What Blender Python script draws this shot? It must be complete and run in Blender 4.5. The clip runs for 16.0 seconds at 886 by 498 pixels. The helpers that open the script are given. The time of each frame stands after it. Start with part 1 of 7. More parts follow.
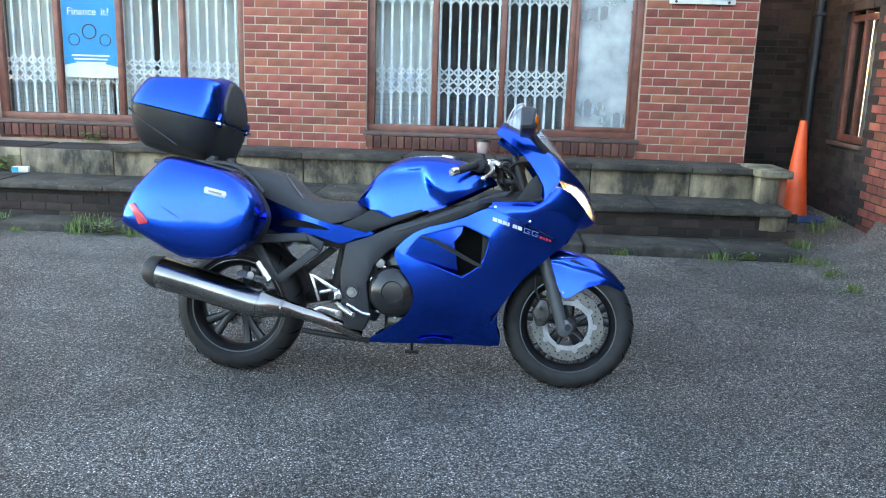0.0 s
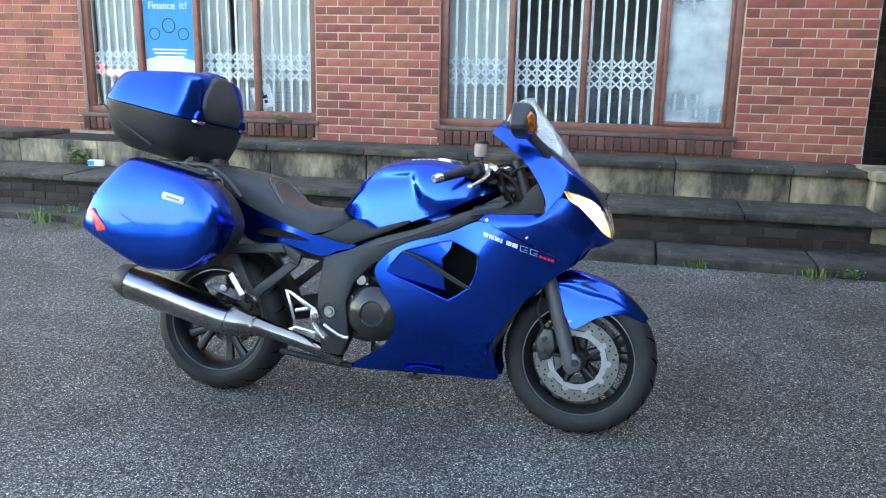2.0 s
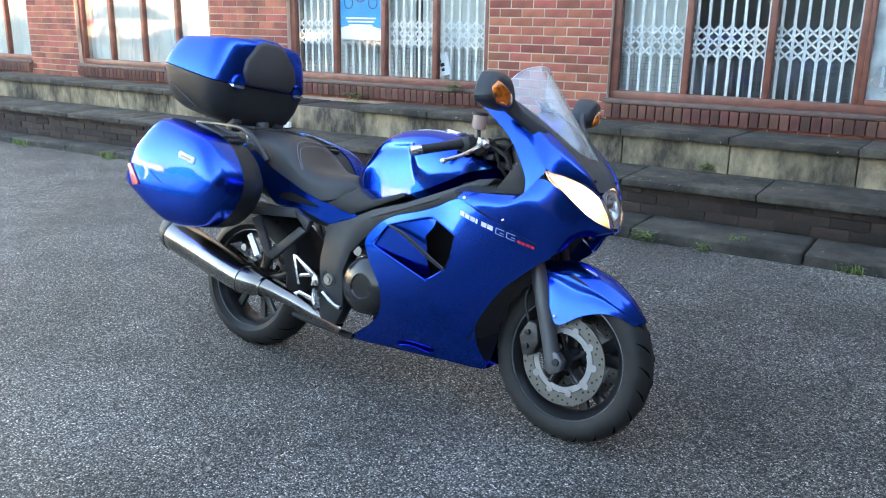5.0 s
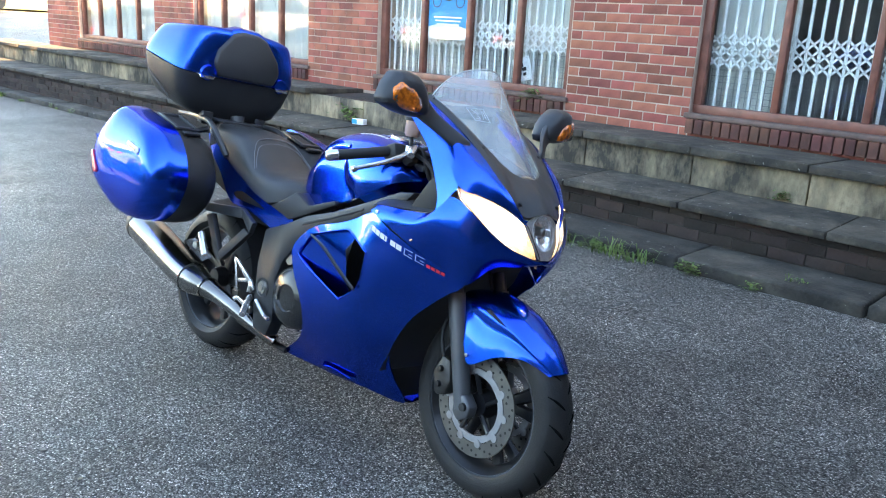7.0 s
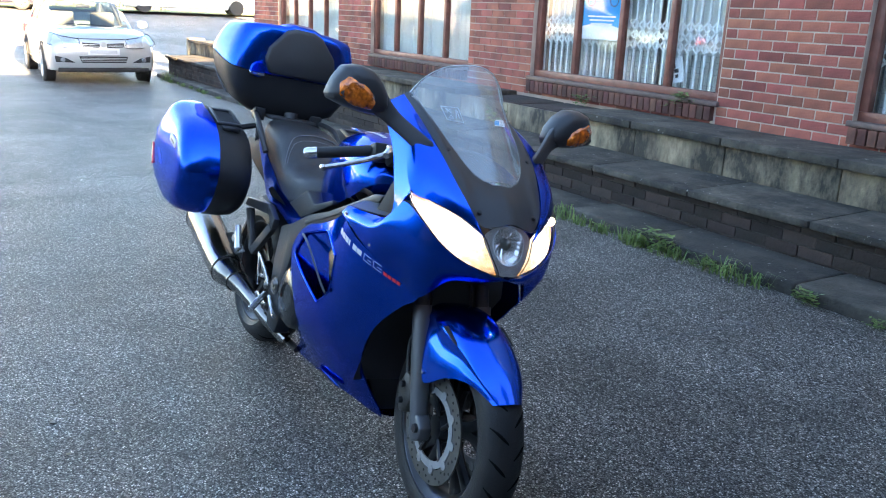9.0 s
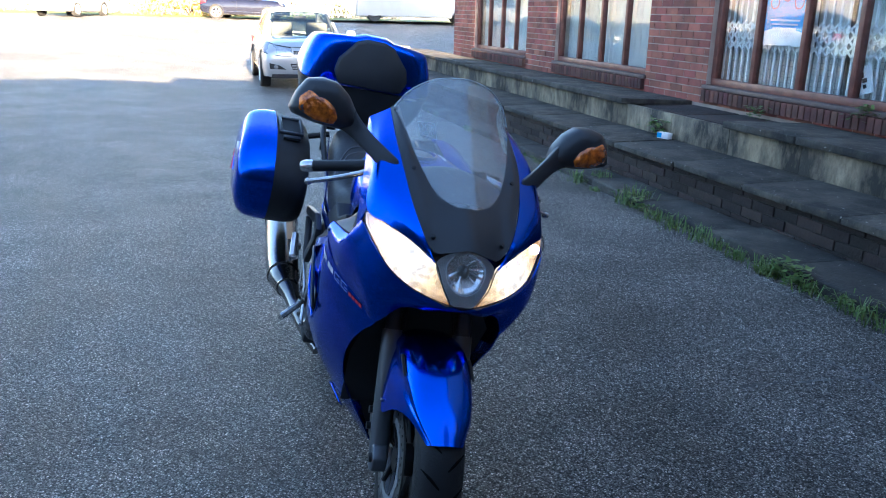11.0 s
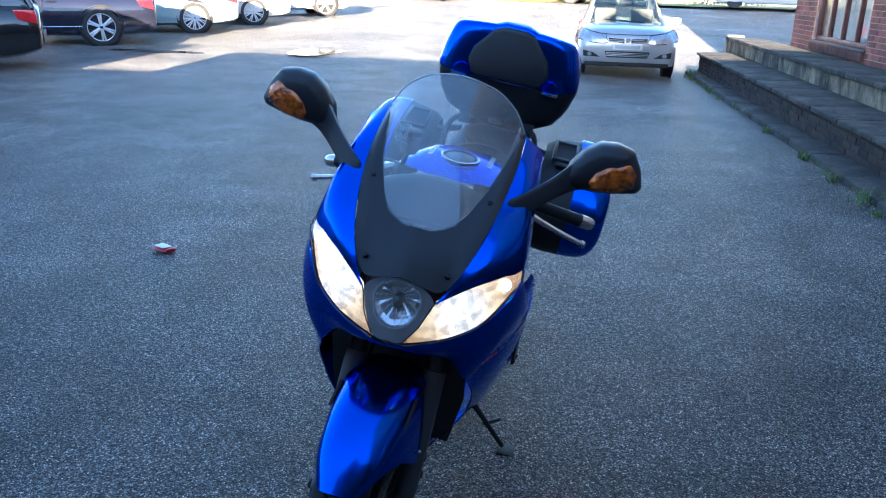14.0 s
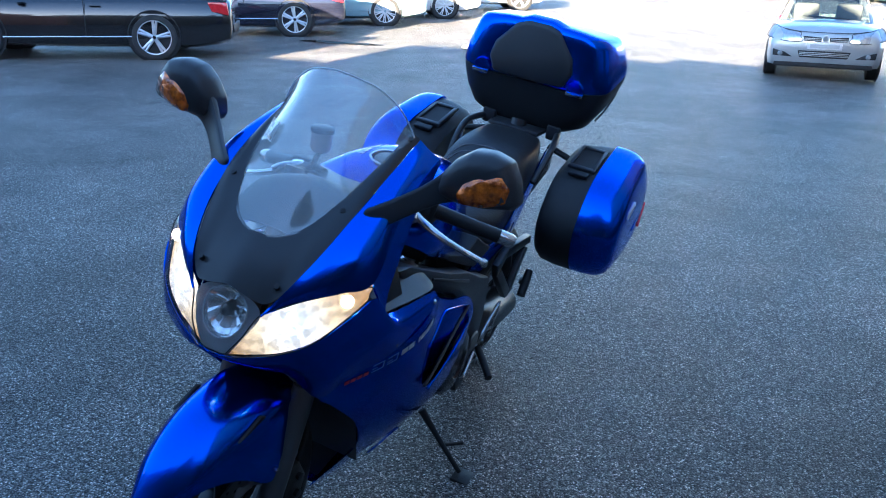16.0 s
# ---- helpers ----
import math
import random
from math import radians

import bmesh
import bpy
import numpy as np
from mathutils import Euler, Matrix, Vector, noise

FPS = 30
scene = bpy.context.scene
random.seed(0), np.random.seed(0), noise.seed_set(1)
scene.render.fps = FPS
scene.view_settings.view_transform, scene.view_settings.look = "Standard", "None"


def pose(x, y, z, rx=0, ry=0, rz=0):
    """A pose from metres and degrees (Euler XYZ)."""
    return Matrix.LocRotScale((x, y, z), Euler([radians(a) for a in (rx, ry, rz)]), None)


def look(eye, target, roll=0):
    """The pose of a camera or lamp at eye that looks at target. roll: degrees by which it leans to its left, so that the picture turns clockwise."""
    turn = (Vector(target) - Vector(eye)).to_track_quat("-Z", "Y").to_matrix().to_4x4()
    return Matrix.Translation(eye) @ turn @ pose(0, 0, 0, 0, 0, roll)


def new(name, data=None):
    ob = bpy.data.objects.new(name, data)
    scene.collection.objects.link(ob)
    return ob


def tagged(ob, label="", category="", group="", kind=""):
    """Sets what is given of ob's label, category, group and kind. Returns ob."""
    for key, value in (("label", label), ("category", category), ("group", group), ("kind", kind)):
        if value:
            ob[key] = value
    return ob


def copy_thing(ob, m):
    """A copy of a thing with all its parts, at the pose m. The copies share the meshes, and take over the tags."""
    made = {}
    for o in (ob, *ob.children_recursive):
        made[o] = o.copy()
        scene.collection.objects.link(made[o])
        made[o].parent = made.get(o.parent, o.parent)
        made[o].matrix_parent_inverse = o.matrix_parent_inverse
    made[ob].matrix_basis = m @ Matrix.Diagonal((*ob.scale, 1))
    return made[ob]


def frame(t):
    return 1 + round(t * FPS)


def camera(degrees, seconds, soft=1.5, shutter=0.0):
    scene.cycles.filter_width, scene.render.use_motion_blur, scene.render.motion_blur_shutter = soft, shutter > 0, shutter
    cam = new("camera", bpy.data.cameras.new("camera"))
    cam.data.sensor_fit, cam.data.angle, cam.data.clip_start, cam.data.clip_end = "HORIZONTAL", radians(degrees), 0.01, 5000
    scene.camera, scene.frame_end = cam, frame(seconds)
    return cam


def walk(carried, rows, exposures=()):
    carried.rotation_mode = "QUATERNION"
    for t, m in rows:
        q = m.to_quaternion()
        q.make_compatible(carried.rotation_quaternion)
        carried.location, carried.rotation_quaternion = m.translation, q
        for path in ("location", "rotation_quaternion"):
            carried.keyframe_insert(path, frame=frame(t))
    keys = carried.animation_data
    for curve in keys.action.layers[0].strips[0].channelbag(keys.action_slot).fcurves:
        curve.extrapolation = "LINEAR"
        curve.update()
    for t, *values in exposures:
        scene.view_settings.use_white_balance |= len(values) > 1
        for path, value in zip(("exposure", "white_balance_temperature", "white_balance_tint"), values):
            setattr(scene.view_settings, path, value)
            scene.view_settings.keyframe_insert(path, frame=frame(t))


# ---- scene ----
cam = camera(56.9, 16.0, 1.05)
METRES, EYE, TILT, LEAN, TURN = 5.946, 1.433, 0.0, 0.0, 3.8
ROWS = [
    (0.0, 0.0, 0.0, 0.0, 0.36, -12.38, -1.66),
    (0.5, 0.0169, 0.0359, 0.0, 1.99, -12.55, -2.5),
    (1.0, 0.0407, 0.0591, -0.0001, 4.06, -12.74, -2.33),
    (1.5, 0.0724, 0.0786, 0.0015, 7.26, -12.77, -2.34),
    (2.0, 0.0937, 0.0907, 0.0015, 9.82, -13.19, -1.06),
    (2.5, 0.1121, 0.1082, -0.0025, 12.02, -13.87, -1.1),
    (3.0, 0.1357, 0.1273, 0.0003, 14.63, -14.53, -1.35),
    (3.5, 0.1692, 0.1374, 0.0011, 18.7, -14.57, -1.65),
    (4.0, 0.1972, 0.1475, 0.0019, 22.39, -14.83, -1.51),
    (6.5, 0.3119, 0.2543, -0.001, 37.56, -15.69, -2.05),
    (7.0, 0.3231, 0.2901, 0.0001, 39.86, -15.61, -3.02),
    (7.5, 0.3372, 0.3179, 0.0007, 42.8, -15.89, -2.52),
    (8.0, 0.3627, 0.3458, 0.0038, 47.39, -15.83, -2.07),
    (8.5, 0.3777, 0.367, 0.0042, 51.45, -15.83, -1.27),
    (9.0, 0.3821, 0.3969, 0.0001, 54.72, -16.09, -2.44),
    (11.5, 0.4192, 0.5397, 0.0069, 74.93, -16.06, -1.4),
    (12.0, 0.4228, 0.5739, 0.008, 79.86, -16.13, -1.82),
    (12.5, 0.4277, 0.6039, 0.0095, 84.94, -16.54, -1.45),
    (13.0, 0.4154, 0.6277, 0.0072, 88.87, -16.91, -1.22),
    (13.5, 0.3938, 0.6505, 0.0097, 92.4, -17.1, -1.93),
    (14.0, 0.3829, 0.6663, 0.009, 94.9, -17.82, -1.59),
    (14.5, 0.3779, 0.6957, 0.0081, 98.32, -18.22, -1.35),
    (15.0, 0.3739, 0.7265, 0.011, 102.6, -18.29, -0.83),
    (15.5, 0.3526, 0.7547, 0.0075, 105.97, -18.05, -1.15),
    (16.0, 0.3283, 0.7804, 0.0093, 109.36, -18.53, -1.41),
]
walk(cam, [(t, pose(0, 0, EYE, TILT, LEAN, TURN) @ pose(METRES * x, METRES * y, METRES * z, 90 + pitch, roll, yaw)) for t, x, y, z, yaw, pitch, roll in ROWS],
     [(0.0, 4.92, 7200, 13), (4.0, 4.9, 7200, 16), (7.0, 4.88, 6900, 14), (9.0, 4.43, 6200, 14), (12.5, 3.45, 5000, 13), (14.5, 3.46, 4850, 11), (16.0, 3.6, 4800, 10)])

from mathutils import geometry
from mathutils.bvhtree import BVHTree

# ---- world and sun ----
SUN_EL = 12.0
world = bpy.data.worlds.new("world")
scene.world = world
world.use_nodes = True
sky = world.node_tree.nodes.new("ShaderNodeTexSky")
sky.sky_type = "NISHITA"
sky.sun_disc = False
sky.sun_elevation = radians(SUN_EL)
sky.sun_rotation = radians(90)
sky.air_density, sky.dust_density = 1.0, 0.6
world.node_tree.links.new(sky.outputs[0], world.node_tree.nodes["Background"].inputs[0])
world.node_tree.nodes["Background"].inputs[1].default_value = 0.065
sun = new("sun", bpy.data.lights.new("sun", "SUN"))
sun.data.energy, sun.data.angle, sun.data.color = 5.8, radians(0.5), (1.0, 0.7, 0.37)
sun.matrix_world = look((math.cos(radians(SUN_EL)), 0.0, math.sin(radians(SUN_EL))), (0, 0, 0))


# ---- materials ----
def mat(name, color, rough=0.5, metal=0.0, color2=None, scale=8.0, bump=0.0, bump_scale=60.0, coat=0.0, vary=0.0, spec=0.5):
    """A surface with stains at one scale and grain at another; vary: shift between pieces."""
    m = bpy.data.materials.new(name)
    m.use_nodes = True
    nt, b = m.node_tree, m.node_tree.nodes["Principled BSDF"]
    b.inputs["Metallic"].default_value = metal
    b.inputs["Coat Weight"].default_value = coat
    b.inputs["Coat Roughness"].default_value = 0.03
    b.inputs["Specular IOR Level"].default_value = spec
    co = nt.nodes.new("ShaderNodeTexCoord")
    big = nt.nodes.new("ShaderNodeTexNoise")
    big.inputs["Scale"].default_value, big.inputs["Detail"].default_value = scale, 6
    nt.links.new(co.outputs["Object"], big.inputs["Vector"])
    ramp = nt.nodes.new("ShaderNodeValToRGB")
    ramp.color_ramp.elements[0].position, ramp.color_ramp.elements[1].position = 0.35, 0.7
    c2 = color2 or tuple(c * 0.8 for c in color)
    ramp.color_ramp.elements[0].color, ramp.color_ramp.elements[1].color = (*color, 1), (*c2, 1)
    nt.links.new(big.outputs["Fac"], ramp.inputs["Fac"])
    out = ramp.outputs["Color"]
    if vary:
        info = nt.nodes.new("ShaderNodeObjectInfo")
        geo = nt.nodes.new("ShaderNodeNewGeometry")
        add = nt.nodes.new("ShaderNodeMath")
        add.operation = "ADD"
        nt.links.new(info.outputs["Random"], add.inputs[0])
        nt.links.new(geo.outputs["Random Per Island"], add.inputs[1])
        fr = nt.nodes.new("ShaderNodeMath")
        fr.operation = "FRACT"
        nt.links.new(add.outputs[0], fr.inputs[0])
        mr = nt.nodes.new("ShaderNodeMapRange")
        mr.inputs["To Min"].default_value, mr.inputs["To Max"].default_value = 1 - vary, 1 + vary * 0.6
        nt.links.new(fr.outputs[0], mr.inputs["Value"])
        hsv = nt.nodes.new("ShaderNodeHueSaturation")
        nt.links.new(mr.outputs[0], hsv.inputs["Value"])
        nt.links.new(out, hsv.inputs["Color"])
        hue = nt.nodes.new("ShaderNodeMath")
        hue.operation = "PINGPONG"
        hue.inputs[1].default_value = 0.13
        nt.links.new(fr.outputs[0], hue.inputs[0])
        hr = nt.nodes.new("ShaderNodeMapRange")
        hr.inputs["From Max"].default_value = 0.13
        hr.inputs["To Min"].default_value, hr.inputs["To Max"].default_value = 0.5 - vary * 0.03, 0.5 + vary * 0.035
        nt.links.new(hue.outputs[0], hr.inputs["Value"])
        nt.links.new(hr.outputs[0], hsv.inputs["Hue"])
        out = hsv.outputs["Color"]
    nt.links.new(out, b.inputs["Base Color"])
    rr = nt.nodes.new("ShaderNodeMapRange")
    rr.inputs["To Min"].default_value, rr.inputs["To Max"].default_value = max(0.02, rough * 0.85), min(1, rough * 1.15)
    nt.links.new(big.outputs["Fac"], rr.inputs["Value"])
    nt.links.new(rr.outputs[0], b.inputs["Roughness"])
    if bump:
        fine = nt.nodes.new("ShaderNodeTexNoise")
        fine.inputs["Scale"].default_value, fine.inputs["Detail"].default_value = bump_scale, 4
        nt.links.new(co.outputs["Object"], fine.inputs["Vector"])
        bp = nt.nodes.new("ShaderNodeBump")
        bp.inputs["Strength"].default_value, bp.inputs["Distance"].default_value = bump, 0.01
        nt.links.new(fine.outputs["Fac"], bp.inputs["Height"])
        nt.links.new(bp.outputs[0], b.inputs["Normal"])
    return m


def glass(name, tint=(0.95, 0.97, 0.97), gloss=1.0, milk=0.0):
    """A thin pane: clear, with Fresnel gloss; milk: share of a whitish film."""
    m = bpy.data.materials.new(name)
    m.use_nodes = True
    nt = m.node_tree
    nt.nodes.remove(nt.nodes["Principled BSDF"])
    out = nt.nodes["Material Output"]
    tr = nt.nodes.new("ShaderNodeBsdfTransparent")
    tr.inputs[0].default_value = (*tint, 1)
    gl = nt.nodes.new("ShaderNodeBsdfGlossy")
    gl.inputs["Roughness"].default_value = 0.02
    lw = nt.nodes.new("ShaderNodeLayerWeight")
    lw.inputs["Blend"].default_value = 0.5
    pw = nt.nodes.new("ShaderNodeMath")
    pw.operation = "POWER"
    pw.inputs[1].default_value = 5.0
    nt.links.new(lw.outputs["Facing"], pw.inputs[0])
    mul = nt.nodes.new("ShaderNodeMath")
    mul.operation, mul.use_clamp = "MULTIPLY_ADD", True
    mul.inputs[1].default_value, mul.inputs[2].default_value = 0.92 * gloss, 0.05 * gloss
    nt.links.new(pw.outputs[0], mul.inputs[0])
    mix = nt.nodes.new("ShaderNodeMixShader")
    nt.links.new(mul.outputs[0], mix.inputs[0])
    base = tr
    if milk:
        df = nt.nodes.new("ShaderNodeBsdfDiffuse")
        df.inputs[0].default_value = (0.75, 0.8, 0.8, 1)
        m2 = nt.nodes.new("ShaderNodeMixShader")
        m2.inputs[0].default_value = milk
        if milk > 0.3:
            co = nt.nodes.new("ShaderNodeTexCoord")
            nz = nt.nodes.new("ShaderNodeTexNoise")
            nz.inputs["Scale"].default_value, nz.inputs["Detail"].default_value = 3.5, 8
            nt.links.new(co.outputs["Object"], nz.inputs["Vector"])
            rg = nt.nodes.new("ShaderNodeMapRange")
            rg.inputs["From Min"].default_value, rg.inputs["From Max"].default_value = 0.35, 0.65
            rg.inputs["To Min"].default_value, rg.inputs["To Max"].default_value = milk * 0.5, milk * 1.3
            nt.links.new(nz.outputs["Fac"], rg.inputs["Value"])
            nt.links.new(rg.outputs[0], m2.inputs[0])
        nt.links.new(tr.outputs[0], m2.inputs[1])
        nt.links.new(df.outputs[0], m2.inputs[2])
        base = m2
    nt.links.new(base.outputs[0], mix.inputs[1])
    nt.links.new(gl.outputs[0], mix.inputs[2])
    nt.links.new(mix.outputs[0], out.inputs[0])
    return m


def asphalt(name):
    m = mat(name, (0.087, 0.0828, 0.0775), 0.5, 0, (0.119, 0.1135, 0.1062), 0.9, 0, 1, spec=0.15)
    nt, b = m.node_tree, m.node_tree.nodes["Principled BSDF"]
    co = nt.nodes.new("ShaderNodeTexCoord")
    vo = nt.nodes.new("ShaderNodeTexVoronoi")
    vo.inputs["Scale"].default_value = 190
    nt.links.new(co.outputs["Object"], vo.inputs["Vector"])
    no = nt.nodes.new("ShaderNodeTexNoise")
    no.inputs["Scale"].default_value, no.inputs["Detail"].default_value = 45, 5
    nt.links.new(co.outputs["Object"], no.inputs["Vector"])
    # stones: each cell with its own grey
    sep = nt.nodes.new("ShaderNodeSeparateColor")
    nt.links.new(vo.outputs["Color"], sep.inputs[0])
    mr = nt.nodes.new("ShaderNodeValToRGB")
    stops = mr.color_ramp.elements
    stops[0].position, stops[0].color = 0.0, (0.04, 0.04, 0.04, 1)
    stops[1].position, stops[1].color = 1.0, (1.35, 1.35, 1.35, 1)
    for at, v in ((0.3, 0.16), (0.7, 0.36), (0.9, 0.66)):
        stops.new(at).color = (v, v, v, 1)
    nt.links.new(sep.outputs[0], mr.inputs["Fac"])
    amp = nt.nodes.new("ShaderNodeMath")
    amp.operation = "MULTIPLY"
    amp.inputs[1].default_value = 7.2
    nt.links.new(mr.outputs[0], amp.inputs[0])
    # black binder in the gaps between the stones
    gap = nt.nodes.new("ShaderNodeMapRange")
    gap.inputs["From Min"].default_value, gap.inputs["From Max"].default_value = 0.2, 0.75
    gap.inputs["To Min"].default_value, gap.inputs["To Max"].default_value = 1.25, 0.3
    nt.links.new(vo.outputs["Distance"], gap.inputs["Value"])
    bind = nt.nodes.new("ShaderNodeMath")
    bind.operation = "MULTIPLY"
    nt.links.new(amp.outputs[0], bind.inputs[0])
    nt.links.new(gap.outputs[0], bind.inputs[1])
    amp = bind
    # patches of wear, and long faint seams across the yard
    for size, lo, hi, sc in (((1, 1, 1), 0.8, 1.22, 0.45), ((1, 1, 1), 0.8, 1.2, 2.4), ((1, 1, 1), 0.55, 1.55, 60), ((0.12, 2.2, 1), 0.95, 1.05, 1.6)):
        mp = nt.nodes.new("ShaderNodeMapping")
        mp.inputs["Scale"].default_value = size
        nt.links.new(co.outputs["Object"], mp.inputs["Vector"])
        nz = nt.nodes.new("ShaderNodeTexNoise")
        nz.inputs["Scale"].default_value, nz.inputs["Detail"].default_value = sc, 5
        nt.links.new(mp.outputs[0], nz.inputs["Vector"])
        rg = nt.nodes.new("ShaderNodeMapRange")
        rg.inputs["From Min"].default_value, rg.inputs["From Max"].default_value = 0.3, 0.7
        rg.inputs["To Min"].default_value, rg.inputs["To Max"].default_value = lo, hi
        nt.links.new(nz.outputs["Fac"], rg.inputs["Value"])
        mul = nt.nodes.new("ShaderNodeMath")
        mul.operation = "MULTIPLY"
        nt.links.new(amp.outputs[0], mul.inputs[0])
        nt.links.new(rg.outputs[0], mul.inputs[1])
        amp = mul
    hsv = nt.nodes.new("ShaderNodeHueSaturation")
    old = b.inputs["Base Color"].links[0].from_socket
    nt.links.new(old, hsv.inputs["Color"])
    nt.links.new(amp.outputs[0], hsv.inputs["Value"])
    nt.links.new(hsv.outputs[0], b.inputs["Base Color"])
    add = nt.nodes.new("ShaderNodeMath")
    add.operation = "MULTIPLY_ADD"
    add.inputs[1].default_value = -0.8
    nt.links.new(vo.outputs["Distance"], add.inputs[0])
    nt.links.new(no.outputs["Fac"], add.inputs[2])
    bp = nt.nodes.new("ShaderNodeBump")
    bp.inputs["Strength"].default_value, bp.inputs["Distance"].default_value = 1.0, 0.018
    nt.links.new(add.outputs[0], bp.inputs["Height"])
    nt.links.new(bp.outputs[0], b.inputs["Normal"])
    return m


def weathered(name, clean, dirty, cover, size, lichen=0.0):
    """Stone with streaks of soot at two scales; lichen: share of small pale spots."""
    m = mat(name, clean, 0.9, 0, tuple(c * 0.75 for c in clean), 9, 0.6, 55, vary=0.16)
    nt, b = m.node_tree, m.node_tree.nodes["Principled BSDF"]
    co = nt.nodes.new("ShaderNodeNewGeometry")
    out = b.inputs["Base Color"].links[0].from_socket
    def spots(scale, detail, lo, hi, stretch):
        mp = nt.nodes.new("ShaderNodeMapping")
        mp.inputs["Scale"].default_value = stretch
        nt.links.new(co.outputs["Position"], mp.inputs["Vector"])
        nz = nt.nodes.new("ShaderNodeTexNoise")
        nz.inputs["Scale"].default_value, nz.inputs["Detail"].default_value, nz.inputs["Roughness"].default_value = scale, detail, 0.65
        nt.links.new(mp.outputs[0], nz.inputs["Vector"])
        r = nt.nodes.new("ShaderNodeMapRange")
        r.inputs["From Min"].default_value, r.inputs["From Max"].default_value = lo, hi
        nt.links.new(nz.outputs["Fac"], r.inputs["Value"])
        return r.outputs[0]
    layers = [(spots(1.0, 7, 1 - cover - 0.1, 1 - cover + 0.12, size), dirty), (spots(7.0, 6, 0.5, 0.72, size), tuple((a + c) / 2 * 0.7 for a, c in zip(clean, dirty)))]
    if lichen:
        layers.append((spots(26.0, 3, 0.7 - lichen, 0.74 - lichen, (1, 1, 1)), (0.3, 0.29, 0.26)))
    for fac, color in layers:
        mx = nt.nodes.new("ShaderNodeMix")
        mx.data_type = "RGBA"
        nt.links.new(fac, mx.inputs[0])
        nt.links.new(out, mx.inputs[6])
        mx.inputs[7].default_value = (*color, 1)
        out = mx.outputs[2]
    nt.links.new(out, b.inputs["Base Color"])
    return m


M_ASPHALT = asphalt("asphalt")
M_BRICK = mat("brick", (0.36, 0.105, 0.07), 0.85, 0, (0.2, 0.066, 0.05), 6, 0.6, 70, vary=0.36)
M_SILLBRICK = mat("weathered_sill_brick", (0.17, 0.06, 0.045), 0.9, 0, (0.07, 0.032, 0.026), 6, 0.6, 60, vary=0.5)
# darker brick copy: soot on the bench riser, painted shade in the recess
M_DARKBRICK = mat("sooty_shaded_brick", (0.05, 0.03, 0.025), 0.9, 0, (0.013, 0.012, 0.011), 2.5, 0.8, 40, vary=0.6)
M_MORTAR = mat("mortar", (0.47, 0.37, 0.3), 0.95, 0, (0.3, 0.235, 0.19), 5, 0.5, 120)
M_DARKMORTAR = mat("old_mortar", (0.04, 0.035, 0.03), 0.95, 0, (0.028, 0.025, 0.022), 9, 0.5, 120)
M_STONE = weathered("weathered_stone", (0.4, 0.33, 0.22), (0.04, 0.036, 0.03), 0.53, (3.0, 3.0, 1.3))
M_COPING = weathered("dark_coping", (0.09, 0.078, 0.06), (0.018, 0.0165, 0.0145), 0.52, (4, 4, 4), 0.035)
M_KERB = weathered("kerb_stone", (0.085, 0.076, 0.06), (0.02, 0.0185, 0.016), 0.56, (3, 3, 3), 0.015)
M_WOOD = mat("red_brown_window_wood", (0.2, 0.072, 0.05), 0.45, 0, (0.12, 0.042, 0.03), 9, 0.2, 80)
M_SILL = mat("dark_sill", (0.07, 0.045, 0.04), 0.6, 0, (0.13, 0.08, 0.07), 12, 0.3, 60)
M_PANE = glass("window_glass", (0.95, 0.97, 0.97), 0.6)
M_FROST = glass("frosted_glass", (0.75, 0.85, 0.9), 0.8, 0.42)
M_GRILLE = mat("white_painted_steel", (0.85, 0.87, 0.87), 0.4, 0, (0.62, 0.65, 0.66), 12)
M_WIRE = mat("grey_wire", (0.3, 0.32, 0.33), 0.5, 0.5)
M_INSIDE = mat("dim_room", (0.3, 0.31, 0.32), 0.9, 0, (0.16, 0.165, 0.17), 3)
M_BLIND = mat("pale_blind", (0.58, 0.59, 0.55), 0.8, 0, (0.46, 0.47, 0.44), 4, 0.2, 30)
M_WHITE = mat("white_plastic", (0.8, 0.8, 0.8), 0.4)
M_ORANGE = mat("orange_plastic", (0.85, 0.1, 0.02), 0.5, 0, (0.7, 0.08, 0.02), 6)
M_BLUEBASE = mat("blue_rubber", (0.03, 0.06, 0.16), 0.7)
M_PIPE = mat("grey_pipe", (0.03, 0.035, 0.04), 0.5)
M_POSTER = mat("poster_blue", (0.004, 0.25, 0.58), 0.6, 0, (0.004, 0.33, 0.68), 2)
M_PAPER = mat("paper_white", (0.8, 0.82, 0.84), 0.5)
M_ROOF = mat("roof_felt", (0.12, 0.12, 0.12), 0.9, 0, None, 3, 0.3, 30)
M_LEAF = mat("weed_green", (0.09, 0.17, 0.035), 0.6, 0, (0.16, 0.2, 0.05), 20, vary=0.4)
M_GRASS = mat("grass", (0.12, 0.18, 0.04), 0.8, 0, (0.28, 0.28, 0.08), 2, 0.6, 40)
# leaf green with the bright distance haze mixed into the colour
M_HEDGE = mat("hazed_hedge_leaf", (0.3, 0.3, 0.15), 0.7, 0, (0.4, 0.38, 0.22), 2, vary=0.4)
M_BUSH = mat("autumn_leaf", (0.55, 0.3, 0.05), 0.7, 0, (0.4, 0.33, 0.1), 2, vary=0.4)


# ---- mesh helpers ----
def part(name, bm, material, parent=None, label="", smooth=True, angle=40):
    me = bpy.data.meshes.new(name)
    bm.normal_update()
    bm.to_mesh(me)
    bm.free()
    me.materials.append(material)
    if smooth:
        me.polygons.foreach_set("use_smooth", [True] * len(me.polygons))
        me.set_sharp_from_angle(angle=radians(angle))
    ob = new(name, me)
    ob.parent = parent
    if label:
        tagged(ob, label)
    return ob


